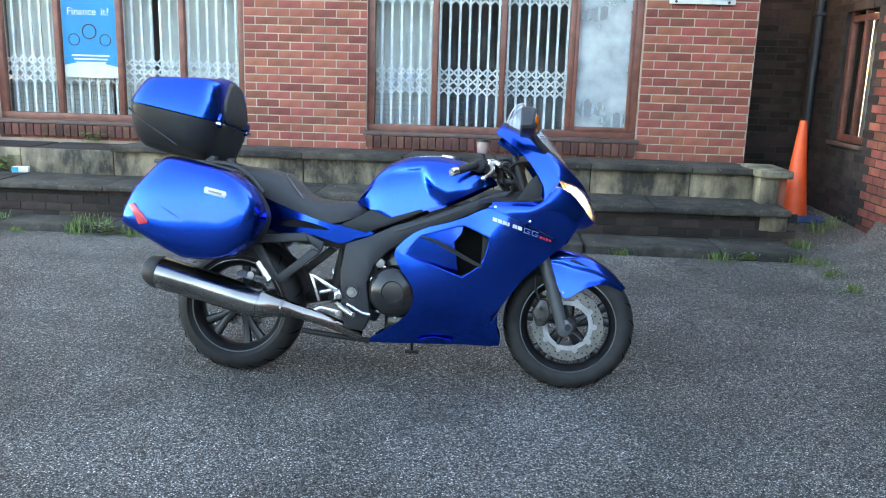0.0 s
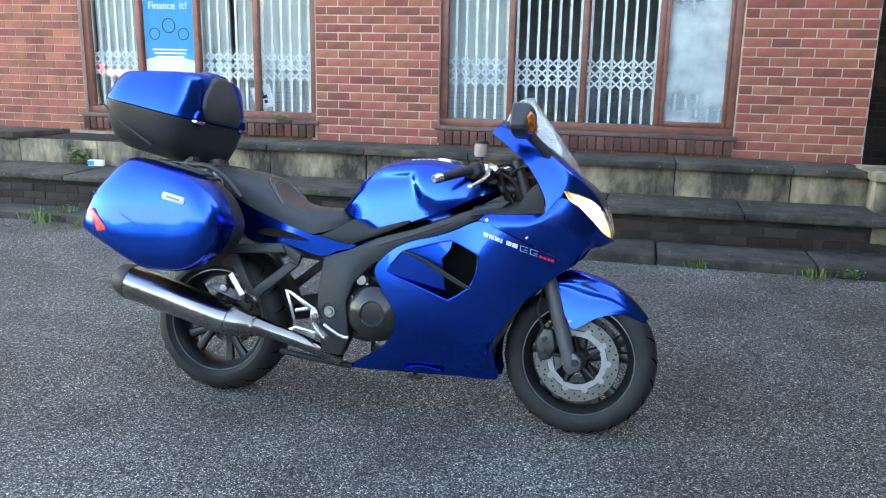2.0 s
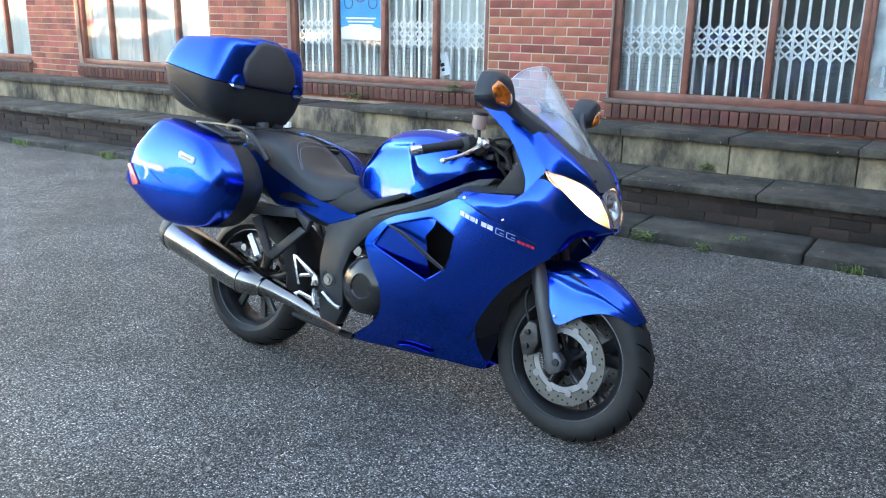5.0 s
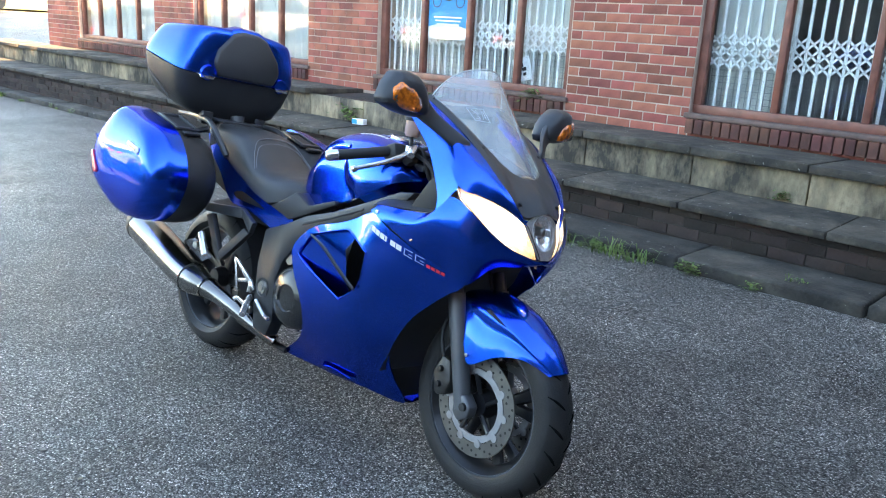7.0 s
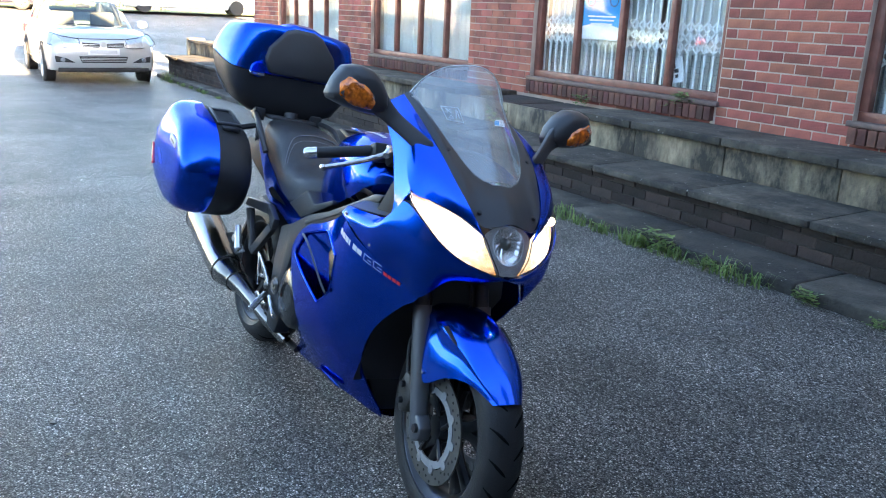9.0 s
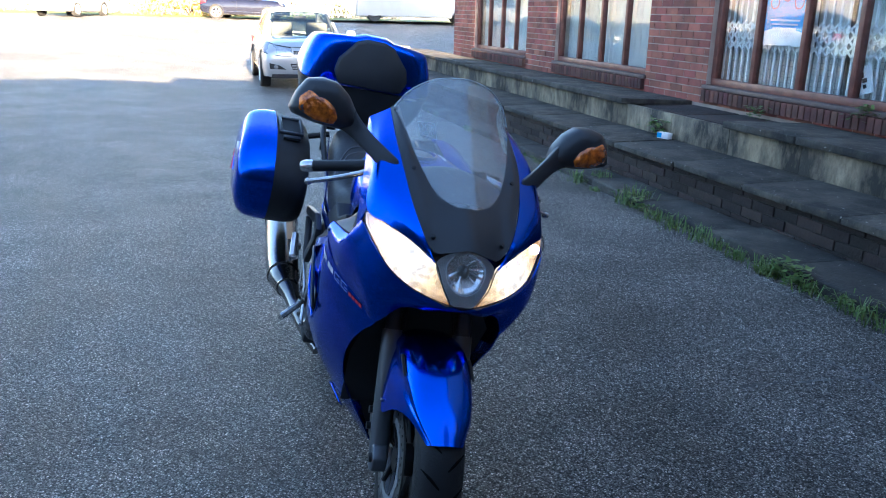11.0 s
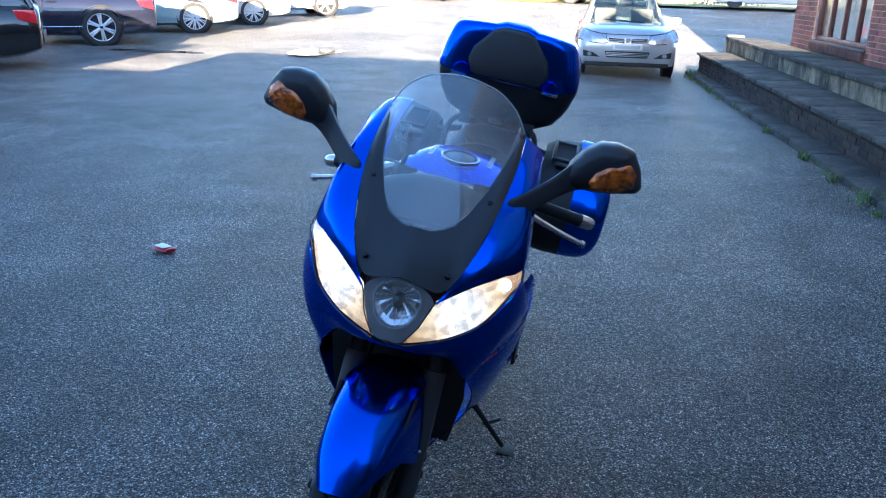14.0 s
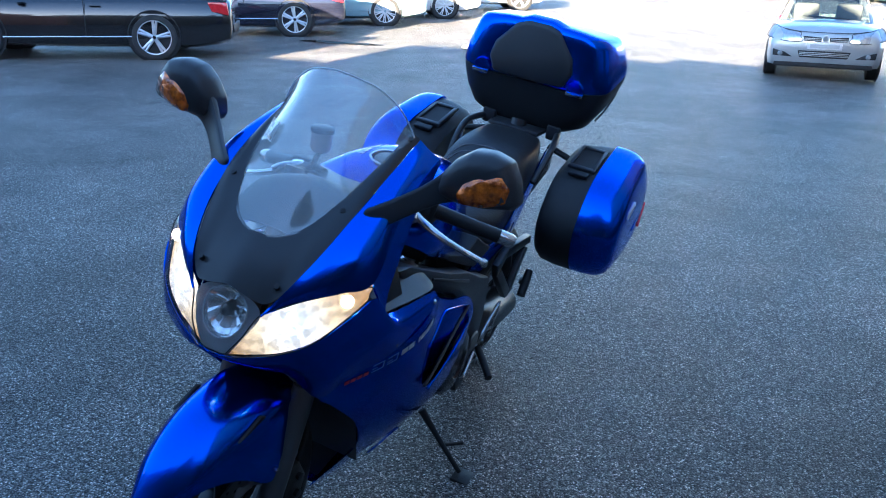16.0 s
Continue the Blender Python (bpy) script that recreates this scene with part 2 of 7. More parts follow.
def thing(name, label, category, m=None, group="", kind=""):
    ob = new(name)
    ob.empty_display_size = 0.1
    if m is not None:
        ob.matrix_world = m
    return tagged(ob, label, category, group, kind)


def box(x0, x1, y0, y1, z0, z1, bevel=0.0, bm=None, seg=2):
    b = bmesh.new()
    bmesh.ops.create_cube(b, size=1)
    for v in b.verts:
        v.co = ((x0 + x1) / 2 + v.co.x * (x1 - x0), (y0 + y1) / 2 + v.co.y * (y1 - y0), (z0 + z1) / 2 + v.co.z * (z1 - z0))
    if bevel:
        bmesh.ops.bevel(b, geom=list(b.edges), offset=bevel, segments=seg, affect="EDGES", profile=0.5)
    return b if bm is None else merge(bm, b)


def merge(bm, *others):
    for o in others:
        me = bpy.data.meshes.new("tmp")
        o.to_mesh(me)
        o.free()
        bm.from_mesh(me)
        bpy.data.meshes.remove(me)
    return bm


def moved(bm, m):
    bmesh.ops.transform(bm, matrix=m, verts=list(bm.verts))
    return bm


def mirrored(bm):
    """A copy with y turned round."""
    b = bm.copy()
    for v in b.verts:
        v.co.y = -v.co.y
    bmesh.ops.reverse_faces(b, faces=list(b.faces))
    return b


def lathe(profile, n=32, axis="y", center=(0, 0, 0), closed=False):
    """Turns (radius, along) pairs round an axis."""
    b = bmesh.new()
    rings = []
    for i in range(n):
        a = 2 * math.pi * i / n
        c, s = math.cos(a), math.sin(a)
        ring = []
        for r, h in profile:
            p = {"y": (r * c, h, r * s), "z": (r * c, r * s, h), "x": (h, r * c, r * s)}[axis]
            ring.append(b.verts.new(Vector(p) + Vector(center)))
        rings.append(ring)
    k = len(profile)
    for i in range(n):
        for j in range(k if closed else k - 1):
            q = (rings[i][j], rings[(i + 1) % n][j], rings[(i + 1) % n][(j + 1) % k], rings[i][(j + 1) % k])
            if len(set(q)) == 4:
                b.faces.new(q)
    bmesh.ops.remove_doubles(b, verts=list(b.verts), dist=1e-5)
    bmesh.ops.recalc_face_normals(b, faces=list(b.faces))
    return b


def catmull(pts, n, closed=False):
    """Smooth points through the given ones, n to each span."""
    P = [np.array(p, float) for p in pts]
    out, k = [], len(P)
    for i in range(k if closed else k - 1):
        a, b, c, d = (P[(i - 1) % k], P[i], P[(i + 1) % k], P[(i + 2) % k]) if closed else (P[max(i - 1, 0)], P[i], P[i + 1], P[min(i + 2, k - 1)])
        for j in range(n):
            t = j / n
            out.append(0.5 * (2 * b + (c - a) * t + (2 * a - 5 * b + 4 * c - d) * t * t + (3 * b - a - 3 * c + d) * t ** 3))
    if not closed:
        out.append(P[-1])
    return out


def tube(pts, radius, n=10, smooth=4, flat=1.0, closed=False):
    """A rod along a smooth line; radius a number or one for each point."""
    line = catmull(pts, smooth, closed) if smooth > 1 else [np.array(p, float) for p in pts]
    rad = radius if isinstance(radius, (list, tuple)) else [radius] * len(pts)
    rads = [float(r[0]) for r in catmull([(r,) for r in rad], smooth, closed)] if smooth > 1 else rad
    b, rings = bmesh.new(), []
    up = Vector((0, 0, 1))
    for i, p in enumerate(line):
        a, c = line[max(i - 1, 0)], line[min(i + 1, len(line) - 1)]
        d = Vector(c - a).normalized()
        s = d.cross(up if abs(d.z) < 0.95 else Vector((1, 0, 0))).normalized()
        u = s.cross(d)
        rings.append([b.verts.new(Vector(p) + (s * math.cos(2 * math.pi * k / n) + u * math.sin(2 * math.pi * k / n) * flat) * rads[i]) for k in range(n)])
    for i in range(len(rings) - (0 if closed else 1)):
        r, q = rings[i], rings[(i + 1) % len(rings)]
        for k in range(n):
            b.faces.new((r[k], r[(k + 1) % n], q[(k + 1) % n], q[k]))
    if not closed:
        b.faces.new(rings[0][::-1])
        b.faces.new(rings[-1])
    bmesh.ops.recalc_face_normals(b, faces=list(b.faces))
    return b


def skin(rings, closed=True, caps=True):
    """Joins rings of equal count into one surface."""
    b = bmesh.new()
    R = [[b.verts.new(Vector(p)) for p in r] for r in rings]
    n = len(R[0])
    for r, q in zip(R, R[1:]):
        for k in range(n if closed else n - 1):
            b.faces.new((r[k], r[(k + 1) % n], q[(k + 1) % n], q[k]))
    if caps:
        b.faces.new(R[0][::-1])
        b.faces.new(R[-1])
    bmesh.ops.remove_doubles(b, verts=list(b.verts), dist=1e-5)
    bmesh.ops.recalc_face_normals(b, faces=list(b.faces))
    return b


def prism(outline, y0, y1, bevel=0.004, plane="xz", seg=2):
    """An outline in a plane, given a thickness."""
    b = bmesh.new()
    def put(u, v, w):
        return {"xz": (u, w, v), "yz": (w, u, v), "xy": (u, v, w)}[plane]
    lo = [b.verts.new(put(u, v, y0)) for u, v in outline]
    hi = [b.verts.new(put(u, v, y1)) for u, v in outline]
    n = len(outline)
    b.faces.new(lo)
    b.faces.new(hi[::-1])
    for k in range(n):
        b.faces.new((lo[k], hi[k], hi[(k + 1) % n], lo[(k + 1) % n]))
    bmesh.ops.recalc_face_normals(b, faces=list(b.faces))
    if bevel:
        e = [x for x in b.edges if len(x.link_faces) == 2 and x.calc_face_angle(0) > 0.5]
        bmesh.ops.bevel(b, geom=e, offset=bevel, segments=seg, affect="EDGES", profile=0.5)
    return b


def text_bm(words, size):
    """Words of the built-in font as a flat mesh in x, y."""
    cu = bpy.data.curves.new("words", "FONT")
    cu.body, cu.size, cu.align_x, cu.extrude = words, size, "CENTER", 0.0006
    ob = bpy.data.objects.new("words", cu)
    scene.collection.objects.link(ob)
    me = bpy.data.meshes.new_from_object(ob.evaluated_get(bpy.context.evaluated_depsgraph_get()))
    b = bmesh.new()
    b.from_mesh(me)
    bpy.data.meshes.remove(me)
    bpy.data.objects.remove(ob)
    bpy.data.curves.remove(cu)
    return b

# ---- ground ----
WALL_Y = 8.05


def ground_z(y, x=0.0):
    """The yard climbs gently to the wall, and to the west in its open part."""
    k = min(1.0, max(0.0, (4.0 - y) / 3.0, (-x - 18.0) / 12.0))
    fall = min(1.0, max(-0.8, (x + 8.0) / 8.0))
    return 0.023 * (min(max(y, 3.6), 8.6) - 3.6) * fall + 0.022 * (min(max(-x, 5.0), 44.0) - 5.0) * k * k * (3 - 2 * k)


def make_ground():
    b = bmesh.new()
    ys = [-300, -60, -15, -5, 0, 1, 1.4, 1.8, 2.2, 2.6, 3, 3.3, 3.6, 4, 6.5, 8.6, 20, 60, 300]
    xs = [-300, -90, -60, -44, -36, -30, -27, -24, -21, -18, -14.4, -10, -8, -5, 0, 10, 60, 300]
    V = [[b.verts.new((x, y, ground_z(y, x))) for y in ys] for x in xs]
    for i in range(len(xs) - 1):
        for j in range(len(ys) - 1):
            b.faces.new((V[i][j], V[i + 1][j], V[i + 1][j + 1], V[i][j + 1]))
    return tagged(part("ground", b, M_ASPHALT), "worn grey tarmac car park with fine chippings", "ground", kind="structure")


make_ground()
COURSE, PITCH = 0.0785, 0.2278
WIN = [(-12.68, -10.06), (-8.93, -6.32), (-5.09, -2.54), (-1.325, 1.295)]
# WALL_TOP is out of view, raised to block skylight near the kerb
WIN_Z0, WIN_Z1, WALL_TOP = 0.82, 2.35, 8.4
X_W, X_E = -14.0, 2.335
BASE = 0.64


def make_wall():
    """The brick wall with holes for the windows, as mortar body; bricks stand proud of it."""
    b = bmesh.new()
    edges = [X_W] + [x for w in WIN for x in w] + [X_E]
    for i in range(0, len(edges), 2):
        box(edges[i], edges[i + 1], WALL_Y, WALL_Y + 0.25, 0, WALL_TOP, bm=b)
    for x0, x1 in WIN:
        box(x0, x1, WALL_Y, WALL_Y + 0.25, 0, WIN_Z0 - 0.03, bm=b)
        box(x0, x1, WALL_Y, WALL_Y + 0.25, WIN_Z1, WALL_TOP, bm=b)
    box(X_W, X_W + 0.25, WALL_Y + 0.25, WALL_Y + 9, 0, WALL_TOP, bm=b)
    box(X_E - 0.25, X_E, WALL_Y + 0.25, WALL_Y + 1.6, 0, WALL_TOP, bm=b)
    return tagged(part("wall_south", b, M_MORTAR, smooth=False), "red brick wall of an older low building", "wall", kind="structure")


wall = make_wall()


def slab(name, label, category, x0, x1, y0, y1, z0, z1, material, bevel=0.012, kind="structure", parent=None):
    ob = part(name, box(x0, x1, y0, y1, z0, z1, bevel), material, parent)
    return tagged(ob, label, category, kind=kind) if parent is None else ob


def RISER(x):
    """Where the brick riser of the bench stands."""
    return float(np.interp(x, [-15, -10, -6, -2, 1, 2.4], [6.66, 6.7, 6.72, 6.75, 6.74, 6.82]))


def bench():
    """The raised stone bench along the wall: kerb, brick riser, slabs, stone upstand and coping."""
    rnd = random.Random(3)
    x0, x1 = -15.3, 2.36
    zb, CT = 0.394, 0.671
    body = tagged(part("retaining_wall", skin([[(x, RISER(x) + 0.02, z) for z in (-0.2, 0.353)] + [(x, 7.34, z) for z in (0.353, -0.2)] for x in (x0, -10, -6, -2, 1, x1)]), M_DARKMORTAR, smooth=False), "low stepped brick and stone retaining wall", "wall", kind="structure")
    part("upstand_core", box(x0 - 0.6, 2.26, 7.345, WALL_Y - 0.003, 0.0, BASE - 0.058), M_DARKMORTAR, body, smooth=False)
    x = x0
    while x < x1 - 0.1:
        w = min(rnd.uniform(0.85, 1.0), x1 + 0.04 - x)
        j = rnd.uniform(-0.006, 0.006)
        q = box(x + 0.005, x + w - 0.005, RISER(x + w / 2) - 0.05 + j, 7.34, 0.348, zb + rnd.uniform(-0.005, 0.004), 0.008)
        for v in q.verts:
            v.co.z -= 0.013 * (7.34 - v.co.y) / 0.6
        part("bench_slab", q, M_COPING, body)
        x += w
    x = x0 - 0.6
    while x < 2.2:
        w = min(rnd.uniform(0.82, 0.95), 2.26 - x)
        part("facing_stone", box(x + 0.004, x + w - 0.004, 7.3 + rnd.uniform(-0.004, 0.004), 7.345, zb - 0.01, CT - 0.058, 0.006), M_STONE, body)
        if not -5.0 < x + w / 2 < -3.75:
            q = box(x + 0.004, x + w - 0.004, 7.23 + rnd.uniform(-0.008, 0.008), WALL_Y - 0.004, CT - 0.057, CT + rnd.uniform(-0.004, 0.003), 0.008)
            for v in q.verts:
                v.co.z -= 0.029 * (v.co.y - 7.23) / 0.8
            part("coping_stone", q, M_COPING, body)
        else:
            part("broken_brick", box(x + 0.02, x + w - 0.03, 7.42 + rnd.uniform(0, 0.05), WALL_Y - 0.004, BASE - 0.07, BASE - 0.035, 0.012), M_DARKBRICK, body)
        x += w
    x = x0
    while x < x1 - 0.05:
        w = min(rnd.uniform(0.8, 1.1), x1 - x)
        y1 = RISER(x + 0.2) + 0.015
        part("kerb_stone", box(x + 0.005, x + w - 0.005, float(np.interp(x, (-6, -1), (6.42, 6.29))) + rnd.uniform(-0.012, 0.012), y1, -0.2, ground_z(6.4, x + w / 2) + 0.072 + rnd.uniform(-0.008, 0.008), 0.02, seg=3), M_KERB, body)
        x += w
    part("end_stone", box(2.22, 2.375, 7.1, 7.36, zb - 0.012, CT - 0.057, 0.008), M_STONE, body)
    part("end_coping", box(2.19, 2.47, 7.03, 7.62, CT - 0.056, CT + 0.01, 0.016, seg=3), M_STONE, body)
    part("end_return", box(2.376, 2.45, 7.13, WALL_Y - 0.01, 0.05, CT - 0.06, 0.006), M_BRICK, body)
    part("end_riser_stone", box(2.16, 2.385, RISER(2.3) + 0.004, RISER(2.3) + 0.3, 0.2, 0.345, 0.01), M_STONE, body)
    part("end_block", box(-16.2, -15.95, 7.28, 7.62, 0.0, 0.7, 0.02), M_STONE, body)
    return body


bench_body = bench()


def make_window(i, x0, x1):
    """Four lights in a brown frame with a steel folding grille and a blind behind."""
    y0 = WALL_Y + 0.05
    w = tagged(part("window_%d" % (i + 1), box(x0, x1, y0, y0 + 0.07, WIN_Z0, WIN_Z0 + 0.07, 0.006), M_WOOD), "brown wooden window with a white folding security grille", "window", kind="structure")
    part("window_sill", box(x0 - 0.03, x1 + 0.03, WALL_Y - 0.035, y0, WIN_Z0 - 0.035, WIN_Z0 + 0.005, 0.006), M_SILL, w)
    part("window_frame", box(x0, x1, y0, y0 + 0.07, WIN_Z1 - 0.07, WIN_Z1, 0.006), M_WOOD, w)
    n, fw = 4, 0.055
    step = (x1 - x0) / n
    for k in range(n + 1):
        c = x0 + k * step
        a, d = (c, c + 0.07) if k == 0 else (c - 0.07, c) if k == n else (c - fw / 2, c + fw / 2)
        part("mullion", box(a, d, y0 - 0.004, y0 + 0.066, WIN_Z0 + 0.07, WIN_Z1 - 0.07, 0.006), M_WOOD, w)
    for k in range(n):
        a, d = x0 + k * step + (0.07 if k == 0 else fw / 2), x0 + (k + 1) * step - (0.07 if k == n - 1 else fw / 2)
        frost = i == 3 and k == 3
        if frost:
            for q in (box(a, a + 0.035, y0 - 0.01, y0 + 0.05, WIN_Z0 + 0.07, WIN_Z1 - 0.07, 0.004), box(d - 0.035, d, y0 - 0.01, y0 + 0.05, WIN_Z0 + 0.07, WIN_Z1 - 0.07, 0.004), box(a + 0.035, d - 0.035, y0 - 0.01, y0 + 0.05, WIN_Z0 + 0.07, WIN_Z0 + 0.11, 0.004)):
                part("casement_rail", q, M_WOOD, w)
        pane = part("pane", box(a, d, y0 + 0.03, y0 + 0.036, WIN_Z0 + 0.06, WIN_Z1 - 0.06), M_FROST if frost else M_PANE, w, smooth=False)
        pane.visible_shadow = False
    # the room behind
    b = bmesh.new()
    box(x0 - 0.1, x1 + 0.1, WALL_Y + 1.6, WALL_Y + 1.62, 0.3, 2.6, bm=b)
    box(x0 - 0.12, x0 - 0.1, WALL_Y + 0.26, WALL_Y + 1.6, 0.3, 2.6, bm=b)
    box(x1 + 0.1, x1 + 0.12, WALL_Y + 0.26, WALL_Y + 1.6, 0.3, 2.6, bm=b)
    box(x0 - 0.1, x1 + 0.1, WALL_Y + 0.26, WALL_Y + 1.6, 0.28, 0.3, bm=b)
    box(x0 - 0.1, x1 + 0.1, WALL_Y + 0.26, WALL_Y + 1.6, 2.6, 2.62, bm=b)
    part("room_lining", b, M_INSIDE, w, smooth=False)
    yg = WALL_Y + 0.15
    if i >= 2:
        g = bmesh.new()
        nb = int((x1 - x0) / 0.095)
        for k in range(nb + 1):
            c = x0 + 0.03 + k * (x1 - x0 - 0.06) / nb
            box(c - 0.011, c + 0.011, yg, yg + 0.014, WIN_Z0 + 0.02, WIN_Z1, bm=g)
        for zc in (1.32, 2.18):
            for k in range(nb):
                c0 = x0 + 0.03 + k * (x1 - x0 - 0.06) / nb
                c1 = c0 + (x1 - x0 - 0.06) / nb
                for q in range(3):
                    za = zc - 0.13 + q * 0.087
                    for u, v in ((za, za + 0.087), (za + 0.087, za)):
                        L = math.hypot(c1 - c0, v - u)
                        merge(g, moved(box(-L / 2, L / 2, -0.004, 0.004, -0.008, 0.008), Matrix.Translation(((c0 + c1) / 2, yg - 0.006, (u + v) / 2)) @ Matrix.Rotation(-math.atan2(v - u, c1 - c0), 4, "Y")))
        part("security_grille", g, M_GRILLE, w, "white painted folding steel grille", smooth=False)
        g = bmesh.new()
        for k in range(int((x1 - x0) / 0.05)):
            box(x0 + k * 0.05, x0 + k * 0.05 + 0.004, yg + 0.05, yg + 0.054, WIN_Z0, WIN_Z0 + 0.36, bm=g)
        for k in range(8):
            box(x0, x1, yg + 0.05, yg + 0.054, WIN_Z0 + k * 0.05, WIN_Z0 + k * 0.05 + 0.004, bm=g)
        part("wire_mesh", g, M_WIRE, w, smooth=False)
    b = bmesh.new()
    k, x = 0, x0
    rnd = random.Random(40 + i)
    while x < x1:
        if (i == 2 and rnd.random() < 0.93) or (i == 3 and x < x0 + 0.62):
            merge(b, moved(box(-0.045, 0.045, -0.002, 0.002, WIN_Z0 + 0.03, WIN_Z1), Matrix.Translation((x + 0.05, WALL_Y + 0.27, 0)) @ Matrix.Rotation(rnd.uniform(-0.1, 0.3), 4, "Z")))
        x += 0.09
    if i < 2:
        rows = [[(x0 + 0.02 + (x1 - x0 - 0.04) * k / 90, WALL_Y + 0.2 + 0.016 * math.sin(k * 1.35) + 0.006 * math.sin(k * 3.1), z) for k in range(91)] for z in (WIN_Z0 + 0.01, WIN_Z1)]
        merge(b, skin(rows, False, False))
    part("blind", b, M_BLIND, w, "pale net curtain" if i < 2 else "pale vertical blind", smooth=i < 2)
    return w


for i, (a, d) in enumerate(WIN):
    make_window(i, a, d)


def make_wing():
    """The wing that runs out from the wall, and the dark recess between."""
    b = bmesh.new()
    xw = 3.35
    box(X_E, xw + 0.3, 9.6, 9.85, 0, WALL_TOP, bm=b)
    # only the far end is in view; other heights follow the shadow edge
    for y0, y1, z0, z1 in ((8.62, 9.6, 0, 3.96), (7.9, 8.62, 0, 0.85), (7.9, 8.62, 2.1, 3.96), (2.6, 7.9, 0, 3.96), (-2.2, 2.6, 0, 3.7)):
        box(xw, xw + 0.25, y0, y1, z0, z1, bm=b)
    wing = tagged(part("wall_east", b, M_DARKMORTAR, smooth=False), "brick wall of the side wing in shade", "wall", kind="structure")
    tagged(part("roof_east", merge(box(xw, 14, 2.6, 9.6, 3.9, 3.96), box(xw, 14, -2.2, 2.6, 3.64, 3.7)), M_ROOF, smooth=False), "flat felt roof", "roof", kind="structure")
    # unseen wall, added so that no sun enters the wing from behind
    tagged(part("wall_back", box(13.75, 14, -2.2, 9.6, 0, 3.63), M_BRICK, smooth=False), "unseen back wall added to keep sun out of the wing", "wall", kind="structure")
    # added out of view: keeps the sun off the silver car's front
    tagged(part("roof_gable", moved(prism([(4.1, 3.965), (4.3, 4.7), (5.2, 5.3), (6.1, 4.8), (6.3, 3.965)], xw + 0.3, xw + 0.6, 0.0, "yz"), Matrix()), M_ROOF, smooth=False), "unseen gable added to shade the silver car", "roof", kind="structure")
    # unseen roof, set at the raised wall height
    tagged(part("roof_main", box(X_W - 0.2, X_E + 0.2, WALL_Y - 0.25, 17, WALL_TOP, WALL_TOP + 0.1), M_ROOF, smooth=False), "unseen dark roof on the raised wall top", "roof", kind="structure")
    # added sun blocker out of view, stepped to place the shadow edges
    tagged(part("garage_wall", merge(box(xw + 0.2, xw + 0.45, -3.4, -2.21, 0, 3.0), box(xw + 0.2, xw + 0.45, -4.6, -3.4, 0, 4.0), box(xw + 0.2, xw + 0.45, -34, -4.6, 0, 4.4)), M_BRICK, smooth=False), "unseen brick wall added to shape the shade on the yard", "wall", kind="structure")
    w = tagged(part("window_5", box(xw + 0.04, xw + 0.1, 7.9, 8.62, 0.85, 0.92, 0.005), M_WOOD), "brown wooden window of the wing", "window", kind="structure")
    for y0, y1 in ((7.9, 7.97), (8.24, 8.29), (8.55, 8.62)):
        part("mullion", box(xw + 0.036, xw + 0.1, y0, y1, 0.92, 2.1, 0.005), M_WOOD, w)
    part("transom", box(xw + 0.034, xw + 0.1, 7.97, 8.55, 2.0, 2.06, 0.005), M_WOOD, w)
    part("window_sill", box(xw - 0.04, xw + 0.05, 7.86, 8.66, 0.81, 0.85, 0.005), M_SILL, w)
    p = part("pane", box(xw + 0.06, xw + 0.066, 7.95, 8.57, 0.9, 2.05), M_PANE, w, smooth=False)
    p.visible_shadow = False
    part("blind", box(xw + 0.3, xw + 0.31, 7.8, 8.7, 0.8, 2.1), M_BLIND, w, smooth=False)
    # rain pipe in the recess
    pipe = thing("drainpipe", "dark grey rain pipe in the corner of the recess", "pipe")
    part("pipe", tube([(3.29, 9.2, 0.0), (3.29, 9.2, 4.5)], 0.045, 12, 1), M_PIPE, pipe)
    for z in (0.35, 2.1):
        part("bracket", box(3.24, 3.35, 9.14, 9.26, z, z + 0.04, 0.004), M_PIPE, pipe)
    return wing


wing = make_wing()


def ramp():
    """A patch of tarmac that climbs from the yard to the foot of the wing."""
    b = bmesh.new()
    n, k = 10, 6
    rows = []
    for i in range(n + 1):
        y = 4.2 + 3.15 * i / n
        west = 2.62 - 0.25 * min(1.0, (y - 4.2) / 2.0) + max(0.0, y - 6.35) * 0.85
        row = []
        for j in range(k + 1):
            x = west + (3.348 - west) * j / k
            f = j / k
            row.append(b.verts.new((x, y, ground_z(y, x) - 0.004 + 0.16 * f * f * (3 - 2 * f) * min(1.0, (y - 4.2) / 1.4))))
        rows.append(row)
    for p, q in zip(rows, rows[1:]):
        for j in range(k):
            b.faces.new((p[j], p[j + 1], q[j + 1], q[j]))
    back = [v for v in rows[-1]]
    low = [b.verts.new((v.co.x, v.co.y + 0.01, -0.05)) for v in back]
    for j in range(k):
        b.faces.new((back[j], back[j + 1], low[j + 1], low[j]))
    return tagged(part("ramp", b, M_ASPHALT), "short tarmac ramp against the side wing", "ramp", kind="structure")


ramp()


def traffic_cone(x, y):
    c = thing("traffic_cone", "tall orange traffic cone on a dark blue base", "traffic cone", pose(x, y, ground_z(y, x), 0, 0, 8))
    part("cone", lathe([(0.13, 0.05), (0.125, 0.075), (0.035, 0.93), (0.03, 0.955), (0.022, 0.955), (0.0, 0.94)], 28, "z"), M_ORANGE, c)
    part("base", box(-0.22, 0.22, -0.22, 0.22, 0, 0.055, 0.018), M_BLUEBASE, c, "dark blue rubber base")
    return c


traffic_cone(2.87, 8.1)


